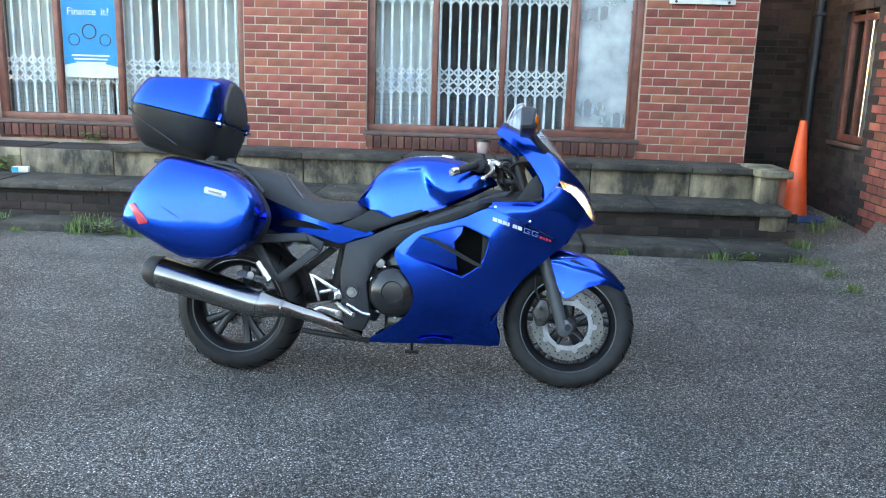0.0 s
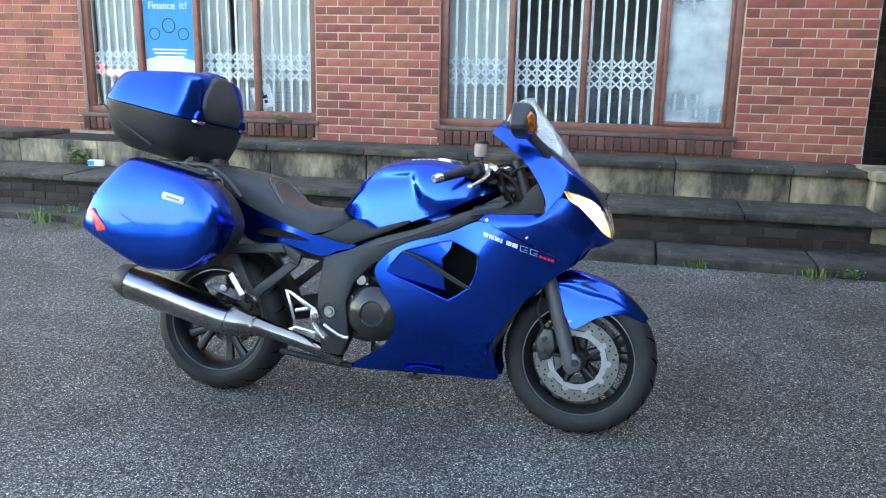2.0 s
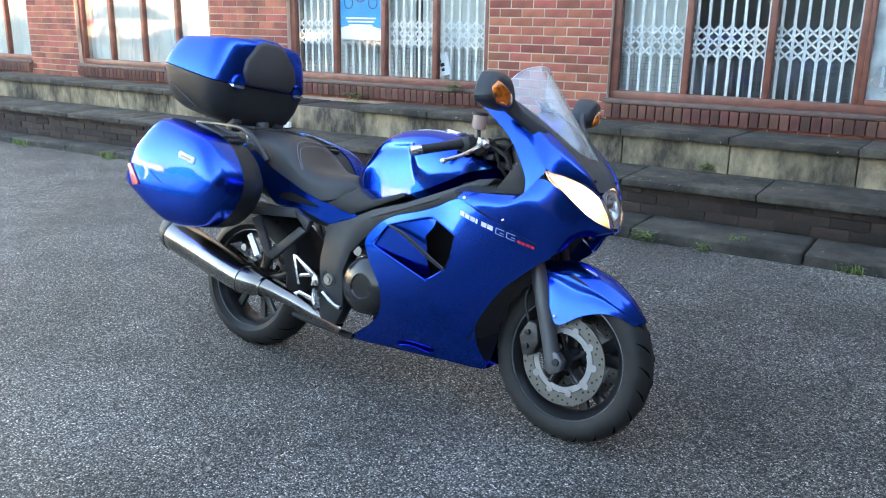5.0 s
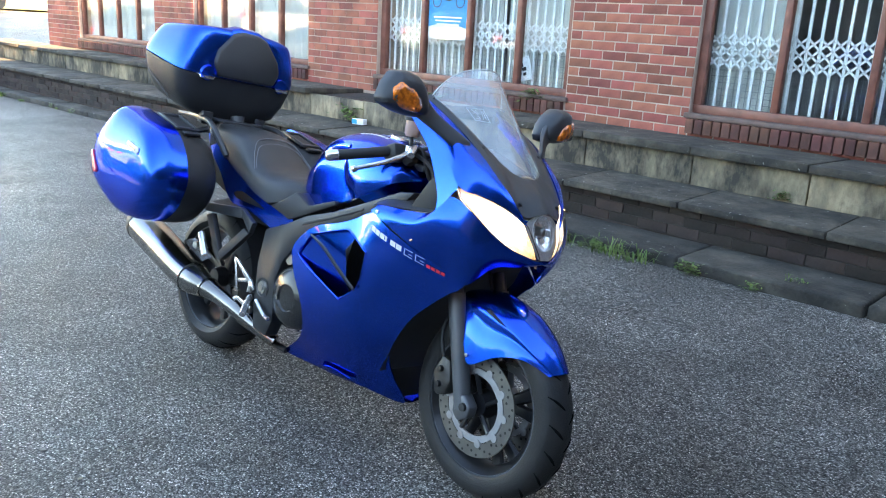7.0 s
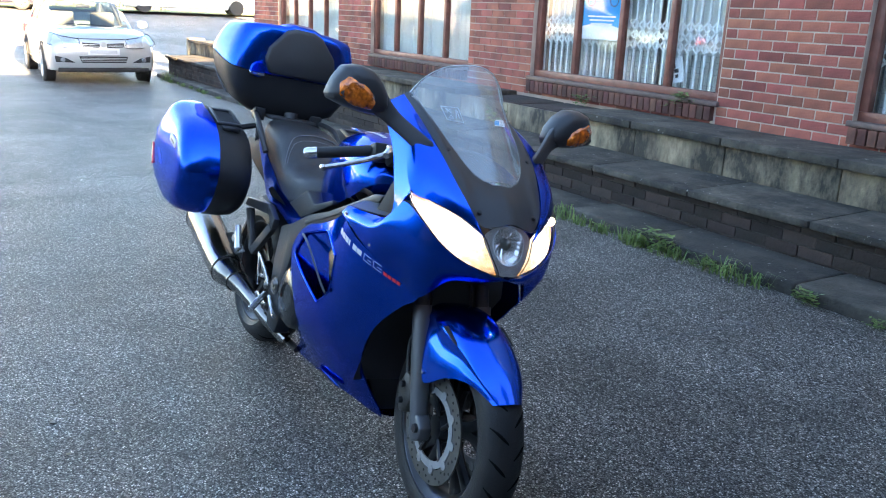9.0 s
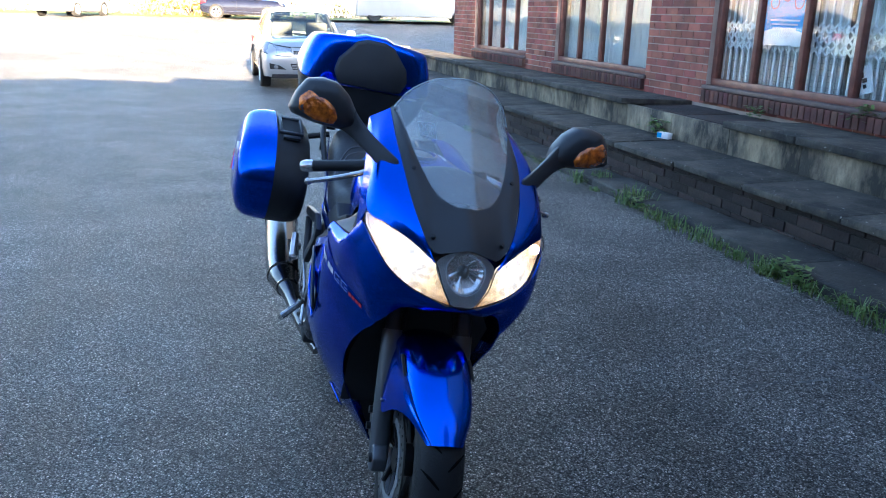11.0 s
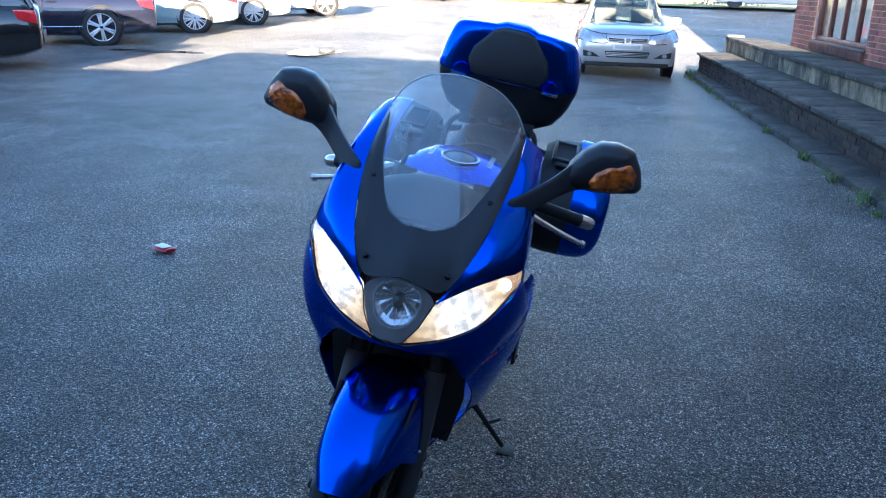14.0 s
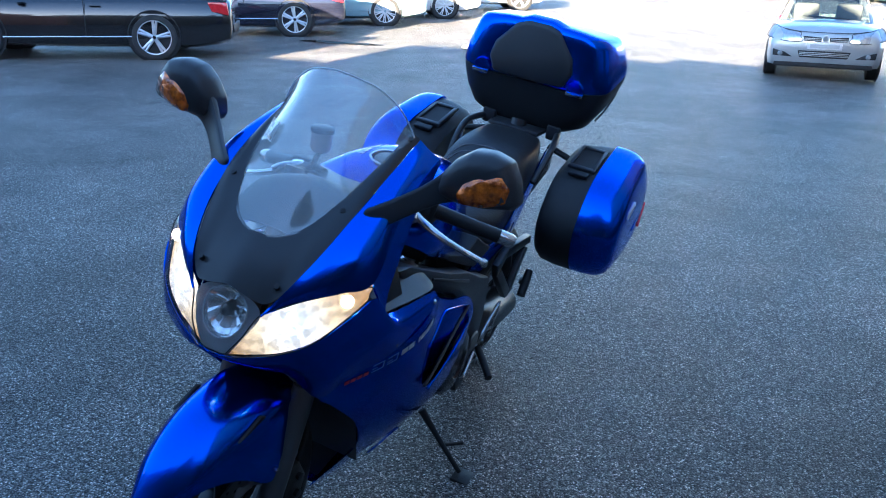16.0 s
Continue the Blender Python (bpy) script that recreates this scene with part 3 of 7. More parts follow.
def sign_board():
    s = thing("sign_board", "white and blue sign board on the brick wall", "sign")
    part("board", box(1.5, 2.1, WALL_Y - 0.05, WALL_Y - 0.03, 2.09, 2.5, 0.003), M_WHITE, s)
    part("panel", box(1.54, 2.06, WALL_Y - 0.054, WALL_Y - 0.05, 2.13, 2.46), M_POSTER, s, "blue printed panel")
    for x in (1.56, 2.04):
        part("bolt", lathe([(0, -0.012), (0.012, -0.01), (0.012, 0.0)], 10, "y", (x, WALL_Y - 0.05, 2.11)), M_PIPE, s)
    part("spacer", box(1.7, 1.9, WALL_Y - 0.03, WALL_Y, 2.2, 2.3), M_PIPE, s)
    return s


sign_board()


def poster():
    """A finance poster behind the second light of a window."""
    p = thing("poster", "blue and white finance poster behind the glass", "poster")
    y = WALL_Y + 0.095
    x0, x1, z0 = -4.41, -3.86, 1.25
    part("sheet", box(x0, x1, y, y + 0.003, z0, 2.3), M_PAPER, p)
    wave = [(x0, 2.299)] + [(x0 + (x1 - x0) * k / 12, z0 + 0.12 + 0.035 * math.sin(k / 12 * 3.4)) for k in range(13)] + [(x1, 2.299)]
    part("print", prism(wave, y - 0.003, y - 0.001, 0), M_POSTER, p, "blue printed field", smooth=False)
    for words, dx in (("Finance", -0.07), ("it?", 0.17)):
        part("word", moved(text_bm(words, 0.1), pose((x0 + x1) / 2 + dx, y - 0.004, 1.86, 90, 0, 0)), M_PAPER, p, "white printed word", smooth=False)
    for k, (c, r) in enumerate(((-0.16, 0.06), (0, 0.075), (0.16, 0.06))):
        part("ring", moved(lathe([(r, -0.001), (r, 0.001), (r * 0.85, 0.001), (r * 0.85, -0.001)], 24, "y", (0, 0, 0), True), Matrix.Translation(((x0 + x1) / 2 + c, y - 0.005, 1.62 + (0.08 if k == 1 else 0)))), M_PIPE, p)
    for k in range(3):
        part("text_bar", box(x0 + 0.08 + 0.02 * k, x1 - 0.08 - 0.02 * k, y - 0.0045, y - 0.003, 1.46 - 0.035 * k, 1.475 - 0.035 * k), M_PAPER, p, smooth=False)
    return p


poster()


def unseen_grey_wall():
    """An unseen grey wall added across the road to darken reflections; closes the yard."""
    b = box(-45, 30, -0.3, 0.3, 0, 5.5)
    ob = part("wall_north", b, mat("grey_render", (0.13, 0.13, 0.13), 0.9, 0, (0.07, 0.07, 0.072), 0.25, 0.3, 6), smooth=False)
    ob.matrix_world = pose(-8, -30, 0, 0, 0, 8)
    return tagged(ob, "long unseen grey wall added for reflections", "wall", kind="structure")


unseen_grey_wall()

# ---- motorcycle ----
LEAN_BIKE = pose(-1.204, 3.649, 0) @ pose(0, 0, 0, 0, 0, -0.9) @ pose(0, 0, 0, -10.4, 0, 0)
bike = thing("motorcycle", "glossy blue touring motorcycle with hard luggage, leaning on its side stand", "motorcycle", LEAN_BIKE)
M_BLUE = mat("blue_metallic_paint", (0.001, 0.07, 0.6), 0.21, 1.0, (0.001, 0.064, 0.56), 5, 0.008, 900, 0.5)
M_BLUE.node_tree.nodes["Principled BSDF"].inputs["Specular Tint"].default_value = (0.2, 0.4, 1.0, 1)
M_BLUE.node_tree.nodes["Principled BSDF"].inputs["Coat Roughness"].default_value = 0.015
M_BLACK = mat("black_plastic", (0.017, 0.0178, 0.0193), 0.5, 0, (0.022, 0.023, 0.0245), 14, 0.15, 400, spec=0.28)
M_TRIM = mat("dark_trim", (0.026, 0.0275, 0.031), 0.42, 0, (0.031, 0.033, 0.037), 9, 0.05, 500, spec=0.4)
M_FRAME = mat("grey_frame_paint", (0.024, 0.026, 0.03), 0.42, 0.2, (0.019, 0.021, 0.025), 10, 0.1, 300, spec=0.4)
M_FORK = mat("grey_fork_paint", (0.1, 0.105, 0.115), 0.4, 0.4, (0.08, 0.085, 0.09), 8)
M_RUBBER = mat("tyre_rubber", (0.019, 0.019, 0.02), 0.5, 0, (0.028, 0.0275, 0.027), 12, 0.2, 200, spec=0.2)
# near-black that paints shade into tread grooves, case seam and fairing outlet
M_SHADEBLACK = mat("shade_black", (0.004, 0.004, 0.004), 0.95, 0, (0.006, 0.006, 0.006), 12, spec=0.05)
M_CARRIER = mat("silver_carrier", (0.34, 0.34, 0.345), 0.4, 0.4, (0.26, 0.26, 0.265), 25)
M_RIM = mat("dark_wheel_paint", (0.018, 0.019, 0.022), 0.3, 0.4, (0.026, 0.026, 0.028), 20)
M_RIMLIP = mat("wheel_lip", (0.16, 0.17, 0.19), 0.3, 0.7)
M_CALIPER = mat("grimy_steel", (0.085, 0.083, 0.08), 0.5, 0.8, (0.05, 0.048, 0.045), 30, 0.15, 200)
M_STEEL = mat("bare_steel", (0.24, 0.235, 0.225), 0.4, 1.0, (0.17, 0.165, 0.16), 20, 0.1, 200)
M_DISC = mat("worn_disc_steel", (0.19, 0.185, 0.175), 0.42, 1.0, (0.14, 0.137, 0.13), 20)
M_ALLOY = mat("polished_alloy", (0.66, 0.66, 0.66), 0.25, 0.9, (0.48, 0.48, 0.48), 25)
M_CHROME = mat("chrome", (0.85, 0.86, 0.88), 0.06, 1.0)
M_SILENCER = mat("brushed_steel", (0.33, 0.315, 0.295), 0.17, 1.0, (0.2, 0.19, 0.175), 6, 0.05, 500)
M_VINYL = mat("seat_vinyl", (0.019, 0.0198, 0.0215), 0.45, 0, (0.026, 0.027, 0.029), 6, 0.25, 350)
M_STITCH = mat("grey_thread", (0.16, 0.16, 0.17), 0.7)
M_ENGINE = mat("engine_black", (0.01, 0.01, 0.011), 0.2, 0, (0.014, 0.014, 0.0145), 12)
# near-black: shade of recesses as colour; also on parts that are black
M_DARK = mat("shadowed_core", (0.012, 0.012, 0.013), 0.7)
M_AMBER = mat("amber_lens", (0.9, 0.22, 0.012), 0.1, 0.4, (0.16, 0.03, 0.003), 70, 0.7, 40, 1.0)
M_RED = mat("red_reflector", (0.55, 0.01, 0.02), 0.15, 0, (0.65, 0.03, 0.05), 120, 0.3, 300, 1.0)
# milk whitens the clear screen in place of the sky it reflects
M_SCREEN = glass("windscreen", (0.93, 0.95, 0.97), 1.3, 0.13)
M_LENS = glass("lamp_lens", (0.97, 0.97, 0.97), 1.2)
M_DECAL = mat("white_decal", (0.62, 0.65, 0.68), 0.35)
M_PALEBLUE = mat("pale_blue_decal", (0.25, 0.36, 0.62), 0.3)
M_REDDECAL = mat("red_decal", (0.75, 0.03, 0.05), 0.35)
M_REFLECT = mat("chrome_reflector", (0.93, 0.94, 0.95), 0.2, 0.75, (0.88, 0.9, 0.92), 60)
M_LAMPTRIM = mat("satin_lamp_trim", (0.5, 0.51, 0.53), 0.32, 0.5, (0.42, 0.43, 0.45), 40)
M_YELLOW = mat("yellow_label", (0.9, 0.78, 0.03), 0.5)


def lit(name, color, strength, patchy=30.0):
    """A lamp's bowl that gives off light, uneven as its facets are."""
    m = bpy.data.materials.new(name)
    m.use_nodes = True
    nt, b = m.node_tree, m.node_tree.nodes["Principled BSDF"]
    b.inputs["Base Color"].default_value = (0.7, 0.68, 0.62, 1)
    b.inputs["Metallic"].default_value, b.inputs["Roughness"].default_value = 0.8, 0.2
    b.inputs["Emission Color"].default_value = (*color, 1)
    v = nt.nodes.new("ShaderNodeTexVoronoi")
    v.inputs["Scale"].default_value = patchy
    co = nt.nodes.new("ShaderNodeTexCoord")
    nt.links.new(co.outputs["Object"], v.inputs["Vector"])
    r = nt.nodes.new("ShaderNodeMapRange")
    r.inputs["To Min"].default_value, r.inputs["To Max"].default_value = 0.5, 1.1
    cell = nt.nodes.new("ShaderNodeSeparateColor")
    nt.links.new(v.outputs["Color"], cell.inputs[0])
    nt.links.new(cell.outputs[0], r.inputs["Value"])
    # brightest round the bulb and along the middle of the bowl, amber towards its rim
    ab = nt.nodes.new("ShaderNodeVectorMath")
    ab.operation = "ABSOLUTE"
    nt.links.new(co.outputs["Object"], ab.inputs[0])
    di = nt.nodes.new("ShaderNodeVectorMath")
    di.operation = "DISTANCE"
    di.inputs[1].default_value = (1.575, 0.135, 0.862)
    nt.links.new(ab.outputs[0], di.inputs[0])
    fall = nt.nodes.new("ShaderNodeValToRGB")
    e = fall.color_ramp.elements
    e[0].position, e[0].color = 0.02, (1.0, 0.92, 0.78, 1)
    e[1].position, e[1].color = 0.14, (0.4, 0.2, 0.06, 1)
    e.new(0.075).color = (0.95, 0.66, 0.34, 1)
    nt.links.new(di.outputs["Value"], fall.inputs["Fac"])
    nt.links.new(fall.outputs[0], b.inputs["Emission Color"])
    sc = nt.nodes.new("ShaderNodeMath")
    sc.operation = "MULTIPLY"
    sc.inputs[1].default_value = strength
    nt.links.new(r.outputs[0], sc.inputs[0])
    nt.links.new(sc.outputs[0], b.inputs["Emission Strength"])
    return m


M_LAMP_ON = lit("lit_lamp_bowl", (1.0, 0.78, 0.46), 0.15, 80)
M_BULB = lit("lit_bulb", (1.0, 0.93, 0.8), 3.0)


def tps(ctrl):
    """A smooth height over a plane through the given (u, v, w) points."""
    P = np.array(ctrl, float)
    def ker(r2):
        return np.where(r2 > 1e-12, r2 * np.log(np.maximum(r2, 1e-12)), 0.0)
    n = len(P)
    K = ker(((P[:, None, :2] - P[None, :, :2]) ** 2).sum(-1)) + np.eye(n) * 2e-4
    A = np.zeros((n + 3, n + 3))
    A[:n, :n] = K
    A[:n, n] = 1
    A[:n, n + 1:] = P[:, :2]
    A[n:, :n] = A[:n, n:].T
    c = np.linalg.solve(A, np.concatenate([P[:, 2], np.zeros(3)]))
    return lambda u, v: float(ker((P[:, 0] - u) ** 2 + (P[:, 1] - v) ** 2) @ c[:n] + c[n] + c[n + 1] * u + c[n + 2] * v)


def inside(poly, u, v):
    hit = False
    for (a, b), (c, d) in zip(poly, poly[1:] + poly[:1]):
        if (b > v) != (d > v) and u < (c - a) * (v - b) / (d - b) + a:
            hit = not hit
    return hit


def panel(outline, height, holes=(), smooth=3, grid=0.022):
    """A curved sheet over an outline in x, z, at y = -height(x, z); its front looks to -y."""
    loops = [[(float(p[0]), float(p[1])) for p in (catmull(o, smooth, True) if smooth > 1 else o)] for o in (outline, *holes)]
    step = grid * 0.6
    loops = [[(a[0] + (c[0] - a[0]) * j / n, a[1] + (c[1] - a[1]) * j / n) for a, c in zip(lp, lp[1:] + lp[:1]) for n in [max(1, math.ceil(math.dist(a, c) / step))] for j in range(n)] for lp in loops]
    pts, edges = [], []
    for lp in loops:
        k = len(pts)
        pts += lp
        edges += [(k + i, k + (i + 1) % len(lp)) for i in range(len(lp))]
    u0, u1 = min(p[0] for p in loops[0]), max(p[0] for p in loops[0])
    v0, v1 = min(p[1] for p in loops[0]), max(p[1] for p in loops[0])
    border = np.array(pts)
    u = u0
    while u < u1:
        v = v0
        while v < v1:
            if inside(loops[0], u, v) and not any(inside(h, u, v) for h in loops[1:]) and ((border - (u, v)) ** 2).sum(1).min() > (grid * 0.62) ** 2:
                pts.append((u, v))
            v += grid
        u += grid
    vv, _, ff, _, _, _ = geometry.delaunay_2d_cdt([Vector(p) for p in pts], edges, [], 0, 1e-5)
    b = bmesh.new()
    V = [b.verts.new((p.x, -height(p.x, p.y), p.y)) for p in vv]
    for f in ff:
        c = sum((vv[i] for i in f), Vector((0, 0))) / len(f)
        if inside(loops[0], c.x, c.y) and not any(inside(h, c.x, c.y) for h in loops[1:]):
            b.faces.new([V[i] for i in f])
    b.normal_update()
    for f in b.faces:
        if f.normal.y > 0:
            f.normal_flip()
    bmesh.ops.delete(b, geom=[v for v in b.verts if not v.link_faces], context="VERTS")
    return b


def patch(rows, nu=6, nv=6):
    """A smooth sheet through a grid of points."""
    lines = [catmull(r, nu) for r in rows]
    cols = [catmull([ln[i] for ln in lines], nv) for i in range(len(lines[0]))]
    b = bmesh.new()
    V = [[b.verts.new(Vector(p)) for p in c] for c in cols]
    for i in range(len(V) - 1):
        for j in range(len(V[0]) - 1):
            b.faces.new((V[i][j], V[i + 1][j], V[i + 1][j + 1], V[i][j + 1]))
    bmesh.ops.remove_doubles(b, verts=list(b.verts), dist=1e-5)
    return b


def shell(ob, thick=0.004, off=-1):
    m = ob.modifiers.new("thickness", "SOLIDIFY")
    m.thickness, m.offset = thick, off
    used = {}
    for p in ob.data.polygons:
        for e in p.edge_keys:
            used[e] = used.get(e, 0) + 1
    sharp = ob.data.attributes.get("sharp_edge") or ob.data.attributes.new("sharp_edge", "BOOLEAN", "EDGE")
    for e in ob.data.edges:
        if used.get(e.key, 0) == 1:
            sharp.data[e.index].value = True
    return ob


def facing(bm, way):
    """Turns a sheet so that it looks the given way on the whole."""
    bm.normal_update()
    if sum((f.normal * f.calc_area() for f in bm.faces), Vector()).dot(Vector(way)) < 0:
        bmesh.ops.reverse_faces(bm, faces=list(bm.faces))
    return bm


def both(name, make, material, parent=None, label="", thick=0.0, angle=40):
    """The right-hand part and its mirror image."""
    out = []
    for s in (-1, 1):
        b = make()
        if s > 0:
            b2 = mirrored(b)
            b.free()
            b = b2
        ob = part(name, b, material, parent or bike, label, angle=angle)
        if thick:
            shell(ob, thick)
        out.append(ob)
    return out


def flip(pts):
    return [tuple(-p[1] if i == 1 else p[i] for i in range(3)) for p in pts]


# steering: everything that turns with the fork
STEER = Matrix.Translation((1.29, 0, 1.0)) @ Matrix.Rotation(radians(-3.5), 4, Vector((-0.31, 0, 0.95))) @ Matrix.Translation((-1.29, 0, -1.0))


def wheel(name, c, R, width, rim_w, front):
    """Cast wheel with tyre; the rim is the part, the tyre and discs its pieces."""
    m = (STEER if front else Matrix()) @ Matrix.Translation(c)
    h, r = rim_w / 2, 0.222
    rim = lathe([(r + 0.004, h), (r - 0.008, h), (r - 0.02, h - 0.014), (r - 0.032, h * 0.5), (r - 0.036, 0), (r - 0.032, -h * 0.5), (r - 0.02, -h + 0.014), (r - 0.008, -h), (r + 0.004, -h)], 64)
    hub = lathe([(0.0, 0.06), (0.035, 0.06), (0.045, 0.03), (0.045, -0.03), (0.035, -0.06), (0.0, -0.06)], 24)
    arms = []
    for k in range(5):
        for s in (-1, 1):
            a = 2 * math.pi * k / 5 + s * 0.13 + (0.3 if front else 0.05)
            a2 = a + s * 0.07
            p0 = (0.035 * math.cos(a - s * 0.1), 0, 0.035 * math.sin(a - s * 0.1))
            pm = (0.11 * math.cos(a), 0, 0.11 * math.sin(a))
            p1 = (0.19 * math.cos(a2), 0, 0.19 * math.sin(a2))
            arms.append(tube([p0, pm, p1], [0.017, 0.0125, 0.016], 8, 4, 1.5))
    w = part(name, moved(rim, m), M_RIM, bike, "dark five-spoke cast wheel")
    part("hub", moved(hub, m), M_RIM, w)
    for q in arms:
        part("spoke", moved(q, m), M_RIM, w)
    for s in (-1, 1):
        part("rim_lip", moved(lathe([(r + 0.005, s * (h + 0.001)), (r - 0.006, s * (h + 0.002)), (r - 0.009, s * (h - 0.004))], 64), m), M_RIMLIP, w, "grey wheel lip")
    T = width / 2
    prof = []
    for k in range(17):
        a = math.pi * (k / 16 - 0.5)
        prof.append((R - T * 0.78 + T * 0.78 * math.cos(a) ** 0.9 if abs(math.cos(a)) > 1e-6 else R - T * 0.78, T * math.sin(a)))
    prof = [(r - 0.002, -h - 0.004), (r + 0.008, -h - 0.01)] + prof + [(r + 0.008, h + 0.01), (r - 0.002, h + 0.004)]
    part("tyre", moved(lathe(prof, 72), m), M_RUBBER, w, "black road tyre with light wear")
    # tread sipes: half-sunk tubes with the grooves' shade as their colour
    g = bmesh.new()
    for k in range(22 if front else 20):
        for s in (-1, 1):
            a0 = 2 * math.pi * (k + (0.5 if s > 0 else 0)) / (22 if front else 20)
            pts = []
            for q in range(4):
                v = 0.15 + q * 0.24
                rr = R - T * 0.78 + T * 0.78 * math.cos(math.asin(v)) ** 0.9 - 0.0022
                a = a0 + (q * 0.05 if front else -q * 0.045)
                pts.append((rr * math.cos(a), s * T * v, rr * math.sin(a)))
            merge(g, tube(pts, [0.0028, 0.0048, 0.0044, 0.002], 6, 2))
    tagged(part("tread_groove", moved(g, m), M_SHADEBLACK, w), kind="stuff")
    return w, m


def disc(parent, m, y, R, r, face):
    d = part("brake_disc", moved(lathe([(R, y - 0.0025), (R, y + 0.0025), (r, y + 0.0025), (r, y - 0.0025)], 64, "y", (0, 0, 0), True), m), M_DISC, parent, "drilled steel brake disc")
    b = bmesh.new()
    for k in range(48):
        a = 2 * math.pi * k / 48
        rr = r + (R - r) * (0.3, 0.55, 0.8)[k % 3]
        merge(b, lathe([(0, -0.0032), (0.0042, -0.0032), (0.0042, 0.0032), (0, 0.0032)], 8, "y", (rr * math.cos(a), y, rr * math.sin(a))))
    # plugs coloured as the shade in the drilled holes
    tagged(part("drilling", moved(b, m), M_DARK, parent), kind="stuff")
    c = lathe([(r - 0.003, y - 0.003), (r - 0.003, y + 0.003), (r - 0.024, y + 0.003), (r - 0.024, y - 0.003)], 48, "y", (0, 0, 0), True)
    for k in range(10):
        a = 2 * math.pi * k / 10
        merge(c, lathe([(0, -0.006), (0.013, -0.005), (0.013, 0.005), (0, 0.006)], 12, "y", ((r + 0.002) * math.cos(a), y, (r - 0.002) * math.sin(a))))
    part("disc_carrier", moved(c, m), M_CARRIER, parent, "silver disc carrier")
    for k in range(5):
        a = 2 * math.pi * k / 5 + 0.3
        part("carrier_arm", moved(tube([(0.035 * math.cos(a), y * 0.8, 0.035 * math.sin(a)), ((r - 0.02) * math.cos(a + 0.2), y, (r - 0.02) * math.sin(a + 0.2))], 0.008, 8, 1), m), M_RIM, parent)
    return d


fw, FM = wheel("front_wheel", (1.55, 0, 0.3), 0.3, 0.12, 0.1, True)
rw, RM = wheel("rear_wheel", (0.0, 0, 0.31), 0.31, 0.18, 0.14, False)
disc(fw, FM, -0.068, 0.16, 0.118, -1)
disc(fw, FM, 0.068, 0.16, 0.118, 1)
disc(rw, RM, 0.06, 0.125, 0.09, 1)
for s in (-1, 1):
    leg = part("fork_leg", moved(tube([(1.53, s * 0.1, 0.285), (1.478, s * 0.1, 0.45), (1.42, s * 0.1, 0.62)], [0.027, 0.029, 0.028], 18, 3), STEER), M_FORK, bike, "grey fork leg")
    part("fork_tube", moved(tube([(1.42, s * 0.1, 0.62), (1.27, s * 0.1, 1.06)], 0.022, 16, 1), STEER), M_TRIM, leg)
    foot = prism([(1.505, 0.33), (1.545, 0.335), (1.575, 0.305), (1.57, 0.27), (1.53, 0.25), (1.505, 0.27)], s * 0.082, s * 0.122, 0.006)
    part("axle_clamp", moved(foot, STEER), M_FORK, leg)
    part("axle_end", moved(lathe([(0, -0.006), (0.012, -0.005), (0.014, 0.005), (0, 0.006)], 16, "y", (1.55, s * 0.125, 0.3)), STEER), M_DARK, leg)
    cal = prism([(1.385, 0.36), (1.42, 0.42), (1.455, 0.415), (1.47, 0.35), (1.45, 0.3), (1.41, 0.29)], s * 0.045, s * 0.115, 0.01)
    ca = part("brake_caliper", moved(cal, STEER), M_CALIPER, bike, "grimy four-piston brake caliper")
    for z in (0.33, 0.38):
        part("caliper_bolt", moved(lathe([(0, -0.01), (0.01, -0.008), (0.011, 0.006), (0, 0.008)], 10, "y", (1.425, s * 0.118, z)), STEER), M_RIM, ca)
    part("brake_hose", moved(tube([(1.42, s * 0.105, 0.41), (1.39, s * 0.1, 0.5), (1.41, s * 0.07, 0.62), (1.36, s * 0.06, 0.75)], 0.006, 8, 5), STEER), M_BLACK, ca)


def mudguard():
    top = [(1.42, 0, 0.63), (1.5, 0, 0.642), (1.58, 0, 0.632), (1.66, 0, 0.604), (1.74, 0, 0.55), (1.805, 0, 0.482)]
    mid = [(1.42, 0.05, 0.625), (1.5, 0.055, 0.635), (1.58, 0.055, 0.622), (1.66, 0.05, 0.594), (1.738, 0.04, 0.542), (1.803, 0.02, 0.48)]
    sho = [(1.42, 0.085, 0.6), (1.5, 0.09, 0.605), (1.58, 0.088, 0.59), (1.66, 0.08, 0.565), (1.735, 0.065, 0.522), (1.795, 0.035, 0.476)]
    edge = [(1.455, 0.1, 0.545), (1.5, 0.112, 0.475), (1.535, 0.115, 0.43), (1.62, 0.1, 0.478), (1.705, 0.08, 0.497), (1.785, 0.045, 0.47)]
    def between(k, dy):
        return [tuple(a + (c - a) * k + (dy * w if i == 1 else 0) for i, (a, c) in enumerate(zip(p, q))) for p, q, w in zip(sho, edge, (0.3, 1, 1, 0.8, 0.5, 0.1))]
    groove, flare = between(0.22, -0.004), between(0.5, 0.001)
    half = [edge, flare, groove, sho, mid]
    return moved(facing(patch([flip(r) for r in half] + [top] + half[::-1], 6, 3), (0, 0, 1)), STEER)


mg = shell(part("front_mudguard", mudguard(), M_BLUE, bike, angle=60), 0.004)
for s in (-1, 1):
    # wedge in place of a slot, the slot's shade in its colour
    v = prism([(1.545, 0.6), (1.56, 0.607), (1.63, 0.575), (1.6, 0.582)], s * 0.086, s * 0.094, 0.001)
    part("vent", moved(v, STEER), M_DARK, mg)
    part("screw", moved(lathe([(0, -0.003), (0.006, -0.002), (0.006, 0.003)], 10, "y", (1.52, s * 0.117, 0.455)), STEER), M_ALLOY, mg)

